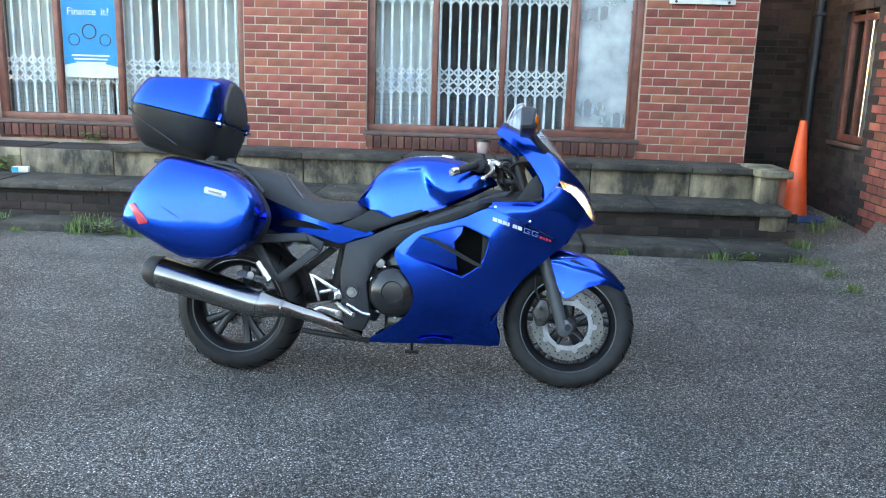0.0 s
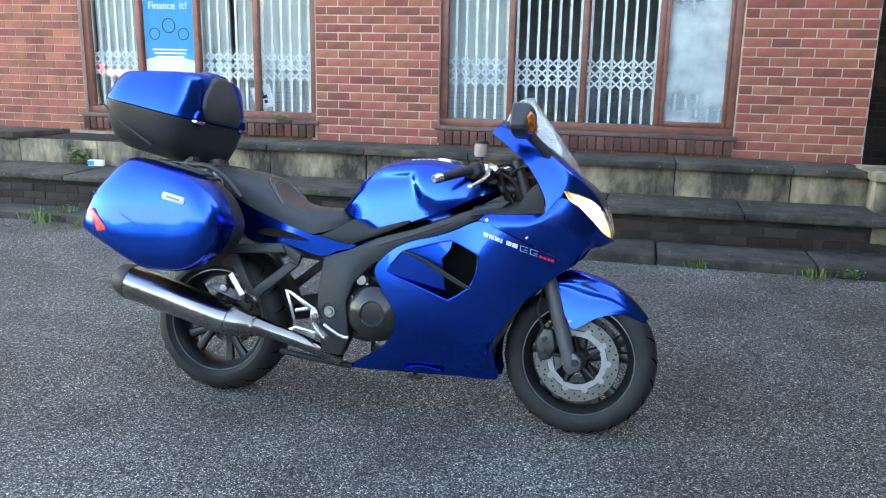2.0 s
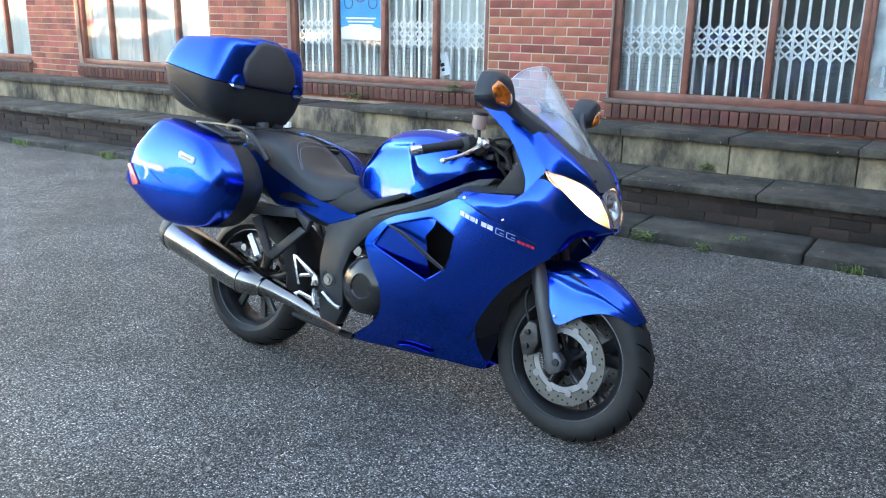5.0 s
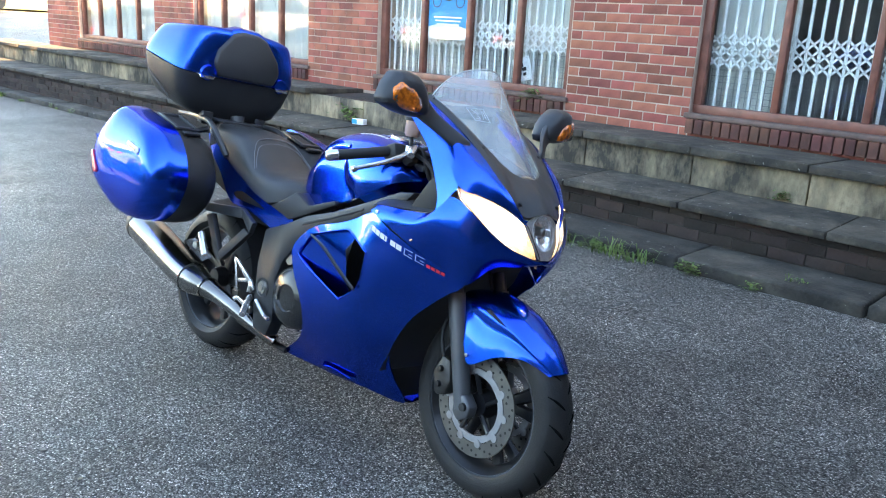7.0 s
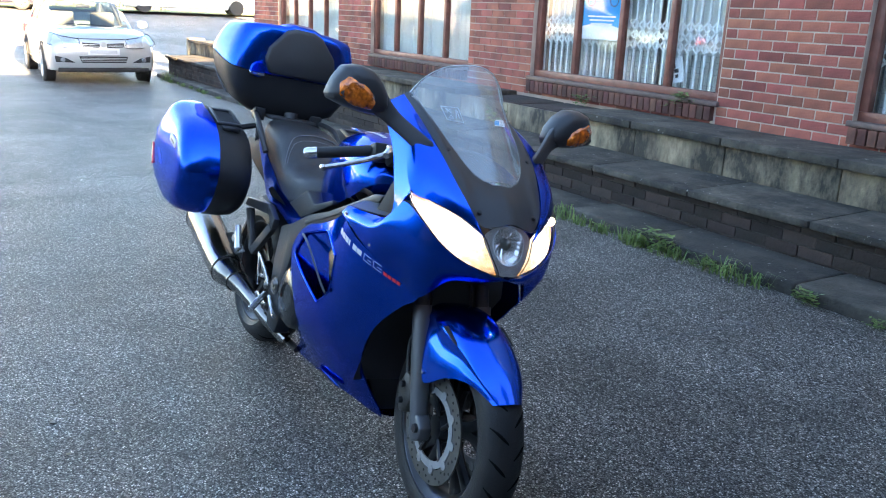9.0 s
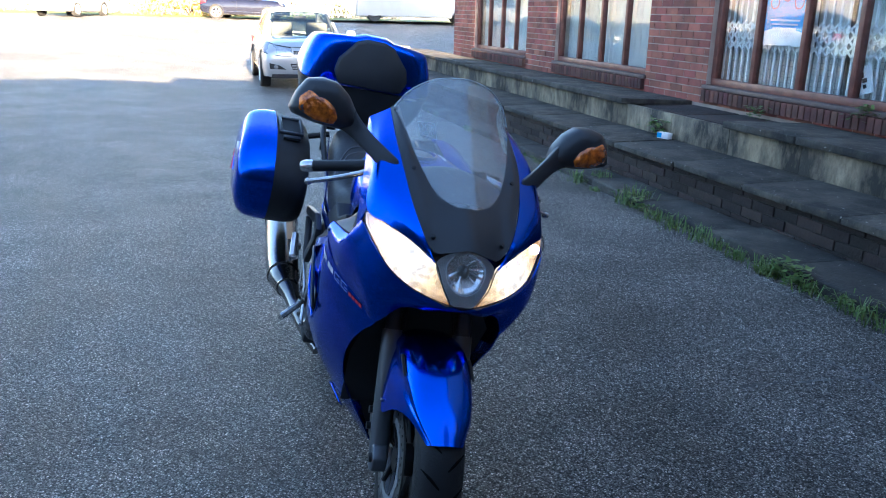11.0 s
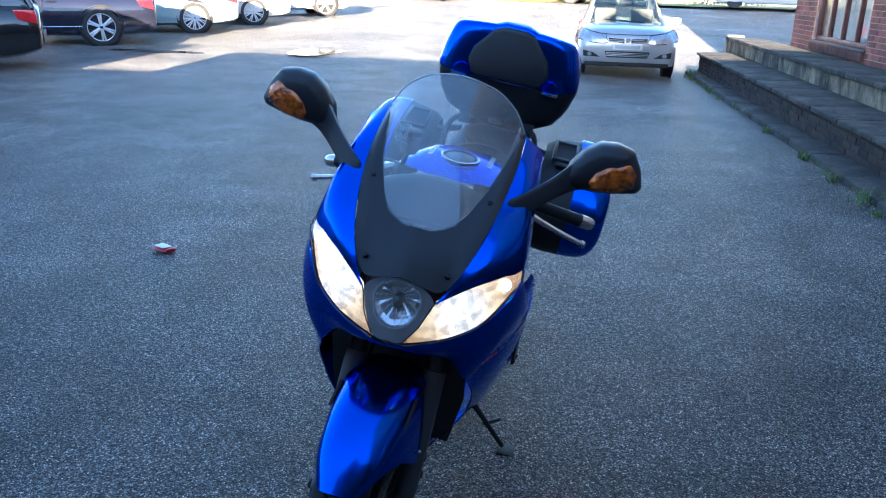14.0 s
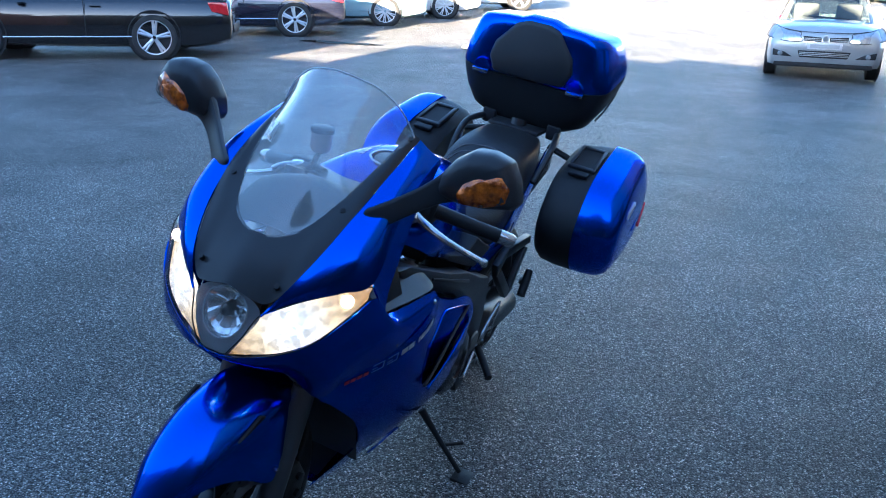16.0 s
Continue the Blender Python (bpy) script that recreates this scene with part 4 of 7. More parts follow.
# ---- fairing ----
side = tps([(1.18, 0.84, 0.27), (1.1, 0.78, 0.262), (1.0, 0.745, 0.262), (0.9, 0.72, 0.258), (0.78, 0.64, 0.25), (0.76, 0.6, 0.248), (0.8, 0.51, 0.25), (0.85, 0.42, 0.242), (0.82, 0.33, 0.2), (0.74, 0.26, 0.15), (0.64, 0.19, 0.11),
            (0.82, 0.18, 0.1), (1.08, 0.19, 0.085), (1.235, 0.185, 0.055), (1.22, 0.34, 0.15), (1.28, 0.44, 0.188), (1.34, 0.52, 0.2), (1.41, 0.59, 0.2), (1.5, 0.67, 0.178), (1.2, 0.81, 0.282), (1.346, 0.75, 0.262), (1.46, 0.7, 0.2),
            (1.06, 0.51, 0.265), (1.18, 0.67, 0.283), (1.0, 0.35, 0.205), (1.1, 0.43, 0.235)])
FAIR = [(1.165, 0.815), (1.25, 0.785), (1.35, 0.742), (1.45, 0.695), (1.502, 0.664), (1.46, 0.63), (1.41, 0.585), (1.34, 0.52), (1.28, 0.44), (1.24, 0.38), (1.222, 0.33), (1.225, 0.26), (1.237, 0.186), (1.08, 0.188), (0.82, 0.182),
        (0.642, 0.178), (0.648, 0.2), (0.74, 0.258), (0.82, 0.325), (0.852, 0.4), (0.84, 0.46), (0.8, 0.515), (0.768, 0.57), (0.76, 0.602), (0.78, 0.638), (0.84, 0.69), (0.91, 0.722), (1.0, 0.746), (1.08, 0.777)]
SCOOP = [(0.808, 0.597), (0.835, 0.638), (0.868, 0.678), (0.92, 0.697), (1.04, 0.733), (1.068, 0.734), (1.1, 0.722), (1.168, 0.692), (1.176, 0.682), (1.166, 0.62), (1.141, 0.562), (1.068, 0.511), (1.055, 0.51), (0.93, 0.555)]
fair = both("side_fairing", lambda: panel(catmull(FAIR, 2, True), side, [SCOOP], 1, 0.018), M_BLUE, None, "", 0.004)


def scoop_ramp():
    """The blue ramp that dives inwards from the front edge of the outlet."""
    def deep(x, z):
        return side(x, z) - 0.005 - 0.24 * max(0.0, (x - 0.812) * 0.82 - (z - 0.6) * 0.42)
    return panel([(0.79, 0.585), (0.815, 0.64), (0.85, 0.69), (0.92, 0.715), (1.04, 0.755), (1.062, 0.75), (1.05, 0.7), (1.02, 0.66), (1.03, 0.62), (1.035, 0.56), (1.05, 0.5), (1.05, 0.46), (0.92, 0.51)], deep, (), 1)


# sheet behind the outlet, coloured near-black for the shade inside
def scoop_shade():
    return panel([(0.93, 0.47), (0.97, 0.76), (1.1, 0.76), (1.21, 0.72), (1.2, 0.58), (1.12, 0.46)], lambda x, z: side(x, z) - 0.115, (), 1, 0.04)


def scoop_wall():
    """The rear edge of the outlet, turned inwards, coloured near-black as its shade."""
    line = [(1.068, 0.511), (1.141, 0.562), (1.166, 0.62), (1.176, 0.682), (1.1, 0.722), (1.05, 0.735)]
    return facing(skin([[(x, -side(x, z) + d, z) for x, z in line] for d in (0.002, 0.05, 0.11)], False, False), (-1, 0, 0))


for s, (a, b_) in zip((-1, 1), zip(both("scoop", scoop_ramp, M_BLUE), both("scoop_core", scoop_shade, M_SHADEBLACK))):
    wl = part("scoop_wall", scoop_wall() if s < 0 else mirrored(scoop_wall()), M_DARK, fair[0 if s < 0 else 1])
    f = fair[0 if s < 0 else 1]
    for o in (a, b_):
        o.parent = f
    slat = patch([[(0.872, s * 0.27, 0.679), (0.95, s * 0.278, 0.662), (1.03, s * 0.284, 0.624), (1.1, s * 0.288, 0.588), (1.146, s * 0.288, 0.564)], [(0.872, s * 0.264, 0.676), (0.95, s * 0.27, 0.648), (1.03, s * 0.275, 0.607), (1.1, s * 0.279, 0.572), (1.144, s * 0.281, 0.556)]], 4, 2)
    shell(part("slat", facing(slat, (0, s, 0)), M_TRIM, f, "dark grey blade across the air outlet"), 0.006)
    low = patch([[(0.87, s * 0.135, 0.205), (0.94, s * 0.138, 0.222), (1.03, s * 0.124, 0.208)], [(0.86, s * 0.118, 0.196), (0.95, s * 0.118, 0.196), (1.03, s * 0.112, 0.196)]], 4, 2)
    shell(part("lip", facing(low, (0, s, 0.3)), M_BLUE, f), 0.003)
    rim = [(x, s * (side(x, z) + 0.0005), z) for x, z in SCOOP]
    part("outlet_edge", tube(rim, 0.003, 8, 2, 1.0, True), M_BLUE, f)
    # lettering on the side, as plain bars
    d = Vector((0.265, 0, -0.08)).normalized()
    def bar(spans, material, nm, label):
        bb = bmesh.new()
        for u0, u1, v0, v1 in spans:
            n = max(1, round((u1 - u0) / 0.02))
            rows = []
            for v in (v0, v1):
                row = []
                for k in range(n + 1):
                    u = u0 + (u1 - u0) * k / n
                    x, z = 1.186 + u * d.x - v * d.z * 0.3, 0.76 + u * d.z + v
                    row.append(bb.verts.new((x, s * (side(x, z) + 0.0016), z)))
                rows.append(row)
            for k in range(n):
                bb.faces.new((rows[0][k], rows[0][k + 1], rows[1][k + 1], rows[1][k]))
        part(nm, facing(bb, (0, s, 0)), material, f, label, smooth=False)
    bar([(k * 0.0227, k * 0.0227 + (0.008 if k == 3 else 0.02), 0.002, 0.018) for k in range(6)], M_DECAL, "decal", "white lettering bars")
    for u in (0.143, 0.18):
        bar([(u, u + 0.029, 0.0165, 0.019), (u, u + 0.029, -0.002, 0.0005), (u, u + 0.003, 0.0005, 0.0165), (u + 0.015, u + 0.029, 0.006, 0.0085)], M_PALEBLUE, "decal", "pale blue outlined lettering bar")
    bar([(0.216 + k * 0.0145, 0.2275 + k * 0.0145, -0.003, 0.007) for k in range(4)], M_REDDECAL, "decal", "red lettering bars")
    for x, z in ((1.196, 0.822), (1.346, 0.768), (1.473, 0.715)):
        y = s * (side(x, z) + 0.006)
        part("screw", lathe([(0, s * 0.002), (0.006, s * 0.0015), (0.007, -s * 0.004)], 12, "y", (x, y, z)), M_ALLOY, f)


def cowl_band():
    U = [(1.651, 0, 0.77), (1.638, 0.06, 0.779), (1.608, 0.135, 0.803), (1.574, 0.193, 0.842), (1.522, 0.234, 0.892), (1.455, 0.251, 0.918), (1.4, 0.252, 0.858), (1.18, 0.27, 0.842)]
    L = [(1.638, 0, 0.762), (1.612, 0.07, 0.748), (1.562, 0.13, 0.733), (1.507, 0.178, 0.668), (1.45, 0.212, 0.7), (1.35, 0.264, 0.746), (1.25, 0.282, 0.79), (1.165, 0.283, 0.82)]
    mid = [tuple((a + b) / 2 + e for a, b, e in zip(p, q, (0.006, w, 0))) for p, q, w in zip(U, L, (0, 0.004, 0.01, 0.02, 0.022, 0.016, 0.01, 0.003))]
    return facing(patch([flip(U), flip(mid), flip(L)], 5, 4), (0.3, -1, 0))


cowl = part("front_cowl", box(1.2, 1.3, -0.1, 0.1, 0.93, 0.96, 0.01), M_TRIM, bike, "glossy blue front cowl")
both("cowl_band", cowl_band, M_BLUE, cowl, "", 0.004)


def cowl_cheek():
    rear = [(1.405, 0.252, 0.86), (1.402, 0.25, 0.91), (1.372, 0.247, 0.97), (1.32, 0.238, 1.04), (1.25, 0.232, 1.1), (1.182, 0.223, 1.148)]
    front = [(1.455, 0.25, 0.925), (1.467, 0.244, 0.955), (1.43, 0.238, 1.002), (1.36, 0.23, 1.066), (1.28, 0.224, 1.118), (1.19, 0.222, 1.158)]
    return facing(patch([flip(rear), flip(front)], 5, 3), (0, -1, 0))


def cowl_top():
    A = [(1.615, 0.082, 0.875), (1.58, 0.118, 0.937), (1.52, 0.145, 1.0), (1.45, 0.16, 1.058), (1.34, 0.173, 1.128), (1.206, 0.174, 1.192)]
    B = [(1.613, 0.086, 0.876), (1.567, 0.156, 0.919), (1.527, 0.2, 0.936), (1.467, 0.244, 0.956), (1.36, 0.23, 1.066), (1.19, 0.222, 1.158)]
    mid = [tuple((a + b) / 2 + e for a, b, e in zip(p, q, (0.004, w, w))) for p, q, w in zip(A, B, (0, 0.003, 0.01, 0.017, 0.013, 0))]
    return facing(patch([flip(A), flip(mid), flip(B)], 5, 4), (0.3, -1, 0.5))


both("cowl_cheek", cowl_cheek, M_BLUE, cowl, "", 0.004)
both("cowl_top", cowl_top, M_BLUE, cowl, "", 0.004)
both("inner_panel", lambda: prism([(1.28, 0.852), (1.39, 0.862), (1.395, 0.92), (1.37, 0.97), (1.345, 0.95)], -0.235, -0.222, 0.004), M_DARK, cowl, "dark grey inner panel")


def cowl_infill():
    outer = [(1.12, 0.235, 0.832), (1.18, 0.262, 0.843), (1.28, 0.258, 0.85), (1.4, 0.248, 0.862)]
    inner = [(1.12, 0.175, 0.868), (1.18, 0.165, 0.882), (1.28, 0.15, 0.895), (1.38, 0.14, 0.91)]
    return facing(patch([flip(outer), flip(inner)], 4, 3), (0, -0.3, 1))


both("cowl_infill", cowl_infill, M_TRIM, cowl, "dark grey infill panel beside the tank", 0.003)


def trim_sheet():
    A = [(1.617, 0, 0.914), (1.613, 0.05, 0.902), (1.6, 0.09, 0.9), (1.557, 0.128, 0.958), (1.45, 0.16, 1.059), (1.34, 0.172, 1.129), (1.206, 0.173, 1.193)]
    I = [(1.532, 0, 1.003), (1.522, 0.04, 1.006), (1.492, 0.085, 1.03), (1.442, 0.112, 1.07), (1.362, 0.136, 1.126), (1.285, 0.146, 1.168), (1.213, 0.15, 1.203)]
    mid = [tuple((a + b) / 2 + e for a, b, e in zip(p, q, (0.005, 0, 0.005))) for p, q in zip(A, I)]
    return facing(patch([flip(r)[:0:-1] + r for r in (A, mid, I)], 5, 3), (0.6, 0, 0.6))


trim = shell(part("screen_surround", trim_sheet(), M_TRIM, bike, "dark grey screen surround"), 0.004)
for s in (-1, 1):
    for x, y, z in ((1.232, 0.162, 1.189), (1.441, 0.136, 1.066), (1.583, 0.092, 0.927)):
        n = Vector((0.6, s * 0.2, 0.77)).normalized()
        part("screw", moved(lathe([(0, 0.005), (0.006, 0.004), (0.006, -0.004)], 10, "z"), Matrix.Translation((x + 0.002, s * y, z + 0.004)) @ n.to_track_quat("Z", "Y").to_matrix().to_4x4()), M_BLACK, trim)


def screen():
    rows = []
    for (xc, zc), (xs, ys, zs) in (((1.535, 0.998), (1.5, 0.085, 1.022)), ((1.475, 1.08), (1.4, 0.133, 1.1)), ((1.4, 1.18), (1.292, 0.154, 1.168)), ((1.345, 1.25), (1.228, 0.168, 1.2)), ((1.312, 1.292), (1.245, 0.138, 1.25)), ((1.299, 1.311), (1.266, 0.092, 1.288))):
        rows.append([(xc + (xs - xc) * u * u, ys * u, zc + (zs - zc) * u * u) for u in (-1, -0.75, -0.5, -0.25, 0, 0.25, 0.5, 0.75, 1)])
    return facing(patch(rows, 4, 5), (0.7, 0, 0.7))


scr = shell(part("windscreen", screen(), M_SCREEN, bike, "clear curved windscreen"), 0.003)
scr.visible_shadow = False
edge = [(1.228, -0.168, 1.2), (1.245, -0.138, 1.25), (1.266, -0.092, 1.288), (1.291, -0.046, 1.305), (1.299, 0, 1.311), (1.291, 0.046, 1.305), (1.266, 0.092, 1.288), (1.245, 0.138, 1.25), (1.228, 0.168, 1.2)]
# the clear edge's glint, put on as a thin white tube
part("screen_edge", tube(edge, 0.0018, 6, 6), M_DECAL, scr, "white tube on the screen edge, painted as its glint")


def on_screen(r, u):
    """A spot on the screen's upper half, r along its height and u across it."""
    a = ((1.475, 1.08, 1.4, 0.133, 1.1), (1.4, 1.18, 1.292, 0.154, 1.168), (1.345, 1.25, 1.228, 0.168, 1.2))
    k, f = (0, r - 1) if r < 2 else (1, r - 2)
    out = []
    for xc, zc, xs, ys, zs in (a[k], a[k + 1]):
        out.append(Vector((xc + (xs - xc) * u * u, ys * u, zc + (zs - zc) * u * u)))
    return out[0].lerp(out[1], f) + Vector((0.005, 0, 0.004))


sticker = patch([[on_screen(r, u) for u in (-0.8, -0.67, -0.54)] for r in (1.62, 1.84, 2.06)], 3, 3)
st = part("sticker", facing(sticker, (1, 0, 0)), glass("clear_sticker", (0.85, 0.87, 0.9), 0.5, 0.12), scr, "small clear warning sticker with a pale print")
st.visible_shadow = False
lines = bmesh.new()
for q in ([(1.63, -0.79), (1.63, -0.55), (2.05, -0.55), (2.05, -0.79), (1.63, -0.79)], [(1.7, -0.75), (1.7, -0.68), (1.8, -0.7), (1.7, -0.75)], [(1.86, -0.74), (1.97, -0.68)], [(1.85, -0.68), (1.98, -0.74)], [(1.7, -0.64), (1.95, -0.6)], [(1.72, -0.59), (1.95, -0.58)]):
    merge(lines, tube([on_screen(*p) + Vector((0.001, 0, 0.001)) for p in q], 0.0011, 4, 1))
part("print", lines, M_DECAL, scr, "pale printed lines")

# ---- lamps ----


def lamp_sheet(out, nu=4):
    return facing(patch(out, nu, 4), (1, 0, 0))


LU = [(1.614, 0.082, 0.876), (1.594, 0.118, 0.899), (1.565, 0.156, 0.919), (1.525, 0.2, 0.935), (1.476, 0.242, 0.948)]
LM = [(1.64, 0.06, 0.824), (1.618, 0.1, 0.842), (1.593, 0.15, 0.86), (1.553, 0.2, 0.889), (1.484, 0.246, 0.936)]
LL = [(1.648, 0.033, 0.776), (1.628, 0.08, 0.785), (1.607, 0.135, 0.804), (1.573, 0.192, 0.843), (1.497, 0.244, 0.917)]
for s in (-1, 1):
    rows = [LU, LM, LL] if s > 0 else [flip(LU), flip(LM), flip(LL)]
    hl = part("headlight", lamp_sheet([[(x - 0.012, y * 0.99, z) for x, y, z in r] for r in rows]), M_LAMP_ON, bike, "lit headlight with a warm white beam")
    lens = shell(part("lens", lamp_sheet(rows), M_LENS, hl, "clear lamp lens"), 0.002)
    lens.visible_shadow = False
    part("bulb", lathe([(0, 0.014), (0.011, 0.009), (0.014, 0), (0.011, -0.009), (0, -0.014)], 16, "y", (1.512, s * 0.214, 0.917)), M_BULB, hl, "glowing bulb")
    rim = [*rows[0], *rows[1][-1:], *rows[2][::-1], rows[1][0]]
    part("seal", tube(rim, 0.0014, 6, 4, 1.0, True), M_BLACK, hl, "black lamp seal")
cap = [[(1.612, -0.05, 0.9), (1.617, 0, 0.912), (1.612, 0.05, 0.9)], [(1.612, -0.08, 0.87), (1.634, 0, 0.87), (1.612, 0.08, 0.87)], [(1.638, -0.063, 0.825), (1.648, 0, 0.82), (1.638, 0.063, 0.825)], [(1.648, -0.034, 0.779), (1.651, 0, 0.775), (1.648, 0.034, 0.779)]]
CAP_EDGE = [(0, 0.912), (0.05, 0.9), (0.08, 0.87), (0.063, 0.825), (0.034, 0.779), (0, 0.775), (-0.034, 0.779), (-0.063, 0.825), (-0.08, 0.87), (-0.05, 0.9)]


def cap_x(y, z):
    return float(np.interp(z, (0.775, 0.82, 0.87, 0.912), (1.651, 1.648, 1.634, 1.617))) - 0.02 * (y / 0.08) ** 2


def lamp_ring(k, depth, wide=0.051, tall=0.058, n=48):
    """A U-shaped ring in the lamp's mouth, k of its full size, set back by depth."""
    out = []
    for i in range(n):
        a = 2 * math.pi * i / n
        y, z = math.sin(a) * wide * k, 0.862 + math.cos(a) * (0.042 if math.cos(a) > 0 else tall) * k
        out.append((cap_x(y, z) - depth, y, z))
    return out


def lamp_edge(depth, n=48):
    edge = catmull(CAP_EDGE + CAP_EDGE[:1], 12)
    out = []
    for i in range(n):
        a = 2 * math.pi * i / n
        p = min(edge, key=lambda q: -(q[0] * math.sin(a) + (q[1] - 0.858) * math.cos(a)) / (math.hypot(q[0], q[1] - 0.858)))
        out.append((cap_x(p[0], p[1]) - depth, p[0] * 0.97, 0.845 + (p[1] - 0.845) * 0.97))
    return out


cl = part("centre_lamp", facing(skin([lamp_edge(0.006), lamp_ring(1.0, 0.014)], True, False), (1, 0, 0)), M_LAMPTRIM, bike, "unlit centre lamp with a bright reflector")
lens = shell(part("lens", lamp_sheet(cap), M_LENS, cl, "clear lamp lens"), 0.002)
lens.visible_shadow = False
rings = [lamp_ring(1.0, 0.014), lamp_ring(0.96, 0.022), lamp_ring(0.8, 0.031), lamp_ring(0.55, 0.037), lamp_ring(0.2, 0.04)]
# flutes down the bowl
rings = [[(x - (0.003 if (i // 3) % 2 and r else 0), y, z) for i, (x, y, z) in enumerate(ring)] for r, ring in enumerate(rings)]
part("reflector", facing(skin(rings, True, False), (1, 0, 0)), M_REFLECT, cl, "fluted chrome reflector", smooth=False)
sh = lathe([(0.0, 0.016), (0.006, 0.014), (0.01, 0.008), (0.011, -0.02)], 20, "x")
for v in sh.verts:
    v.co = (1.608 + v.co.x, v.co.y, 0.856 + v.co.z * 1.5)
part("bulb_shield", sh, M_STEEL, cl, "dull metal bulb shield")
part("light_ring", tube([(x + 0.003, y, z) for x, y, z in lamp_ring(1.02, 0.014)[6:43:3]], 0.0016, 6, 5), M_DECAL, cl)
# ---- mirrors ----
HEAD = [(0.28, 1.142), (0.288, 1.178), (0.312, 1.214), (0.345, 1.24), (0.385, 1.245), (0.424, 1.236), (0.447, 1.2), (0.46, 1.158), (0.452, 1.144), (0.4, 1.13), (0.36, 1.124), (0.311, 1.122), (0.288, 1.126)]
IND = [(0.441, 1.19), (0.42, 1.213), (0.382, 1.206), (0.347, 1.178), (0.337, 1.153), (0.346, 1.134), (0.395, 1.137), (0.442, 1.158)]


def even(lp, step=0.006):
    """The same outline with more points, its corners a little rounded."""
    pts = [Vector(p) for p in lp]
    pts = [a.lerp(c, t) for a, c in zip(pts, pts[1:] + pts[:1]) for t in (0.1, 0.9)]
    return [(p.x, p.y) for p in pts]


def dome(outline, centre, levels, s, slant=0.0):
    cy, cz = centre
    return skin([[(x - slant * (cy + (y - cy) * k - 0.39), s * (cy + (y - cy) * k), cz + (z - cz) * k) for y, z in even(outline)] for x, k in levels])


for s in (-1, 1):
    mr = part("mirror", dome(HEAD, (0.35, 1.188), [(1.286, 0.94), (1.292, 1.0), (1.322, 1.0), (1.34, 0.93), (1.354, 0.74), (1.362, 0.45), (1.364, 0.05)], s), M_TRIM, bike, "dark grey angular mirror housing on a slim arm", angle=33)
    rings = []
    for x, y, z, hw, ht in ((1.325, 0.335, 1.17, 0.044, 0.012), (1.335, 0.3, 1.146, 0.03, 0.012), (1.352, 0.27, 1.122, 0.024, 0.01), (1.385, 0.23, 1.092, 0.023, 0.009), (1.41, 0.2, 1.068, 0.026, 0.01), (1.418, 0.188, 1.05, 0.03, 0.01), (1.425, 0.176, 1.01, 0.008, 0.008)):
        rings.append([(x + ht * math.copysign(abs(math.sin(a)) ** 0.45, math.sin(a)), s * (y + 0.53 * hw * math.copysign(abs(math.cos(a)) ** 0.5, math.cos(a))), z - 0.82 * hw * math.copysign(abs(math.cos(a)) ** 0.5, math.cos(a))) for a in (2 * math.pi * k / 16 for k in range(16))])
    cols = [catmull(list(c), 3) for c in zip(*rings)]
    part("mirror_arm", skin([list(r) for r in zip(*cols)]), M_TRIM, mr)
    part("indicator", dome(IND, (0.39, 1.17), [(1.31, 1.0), (1.35, 1.0), (1.359, 0.93), (1.366, 0.5), (1.367, 0.04)], s, 0.2), M_AMBER, mr, "amber and clear indicator lens", angle=60)
    part("mirror_glass", dome(HEAD, (0.36, 1.185), [(1.287, 0.8), (1.2865, 0.04)], s), M_CHROME, mr, "mirror glass")

# ---- controls ----
yoke_mount = part("bar_riser", moved(box(1.13, 1.2, -0.12, 0.12, 0.96, 0.985, 0.006), STEER), M_TRIM, bike)
for s in (-1, 1):
    grip = part("handlebar_grip", moved(tube([(1.04, s * 0.35, 0.972), (1.075, s * 0.275, 0.99), (1.11, s * 0.2, 1.008)], [0.0175, 0.017, 0.018], 16, 4), STEER), M_BLACK, bike, "black rubber grip")
    part("bar_end", moved(tube([(1.026, s * 0.38, 0.965), (1.031, s * 0.37, 0.9675), (1.042, s * 0.345, 0.9735)], [0.014, 0.018, 0.018], 16, 2), STEER), M_ALLOY, grip, "silver bar end weight")
    part("switchgear", moved(prism([(1.085, 0.985), (1.1, 1.03), (1.14, 1.04), (1.155, 1.0), (1.13, 0.975)], s * 0.155, s * 0.205, 0.008), STEER), M_BLACK, grip, "black switch block")
    part("bar", moved(tube([(1.11, s * 0.2, 1.008), (1.13, s * 0.15, 1.02), (1.15, s * 0.1, 1.02)], 0.014, 12, 2), STEER), M_TRIM, grip)
    lv = part("brake_lever" if s < 0 else "clutch_lever", moved(tube([(1.165, s * 0.16, 1.015), (1.185, s * 0.21, 1.0), (1.185, s * 0.28, 0.975), (1.163, s * 0.36, 0.948)], [0.014, 0.0115, 0.01, 0.009], 12, 5, 0.75), STEER), M_ALLOY, bike, "polished alloy lever")
    part("lever_ball", moved(lathe([(0, 0.011), (0.008, 0.008), (0.011, 0), (0.008, -0.008), (0, -0.011)], 14, "y", (1.162, s * 0.365, 0.946)), STEER), M_ALLOY, lv)
    part("lever_pivot", moved(lathe([(0, 0.02), (0.014, 0.018), (0.016, -0.012), (0, -0.014)], 14, "z", (1.168, s * 0.165, 1.018)), STEER), M_ALLOY, lv)
    part("cable", moved(tube([(1.17, s * 0.14, 1.02), (1.25, s * 0.12, 1.04), (1.29, s * 0.08, 0.95), (1.27, s * 0.05, 0.85)], 0.006, 8, 5), STEER), M_BLACK, lv)
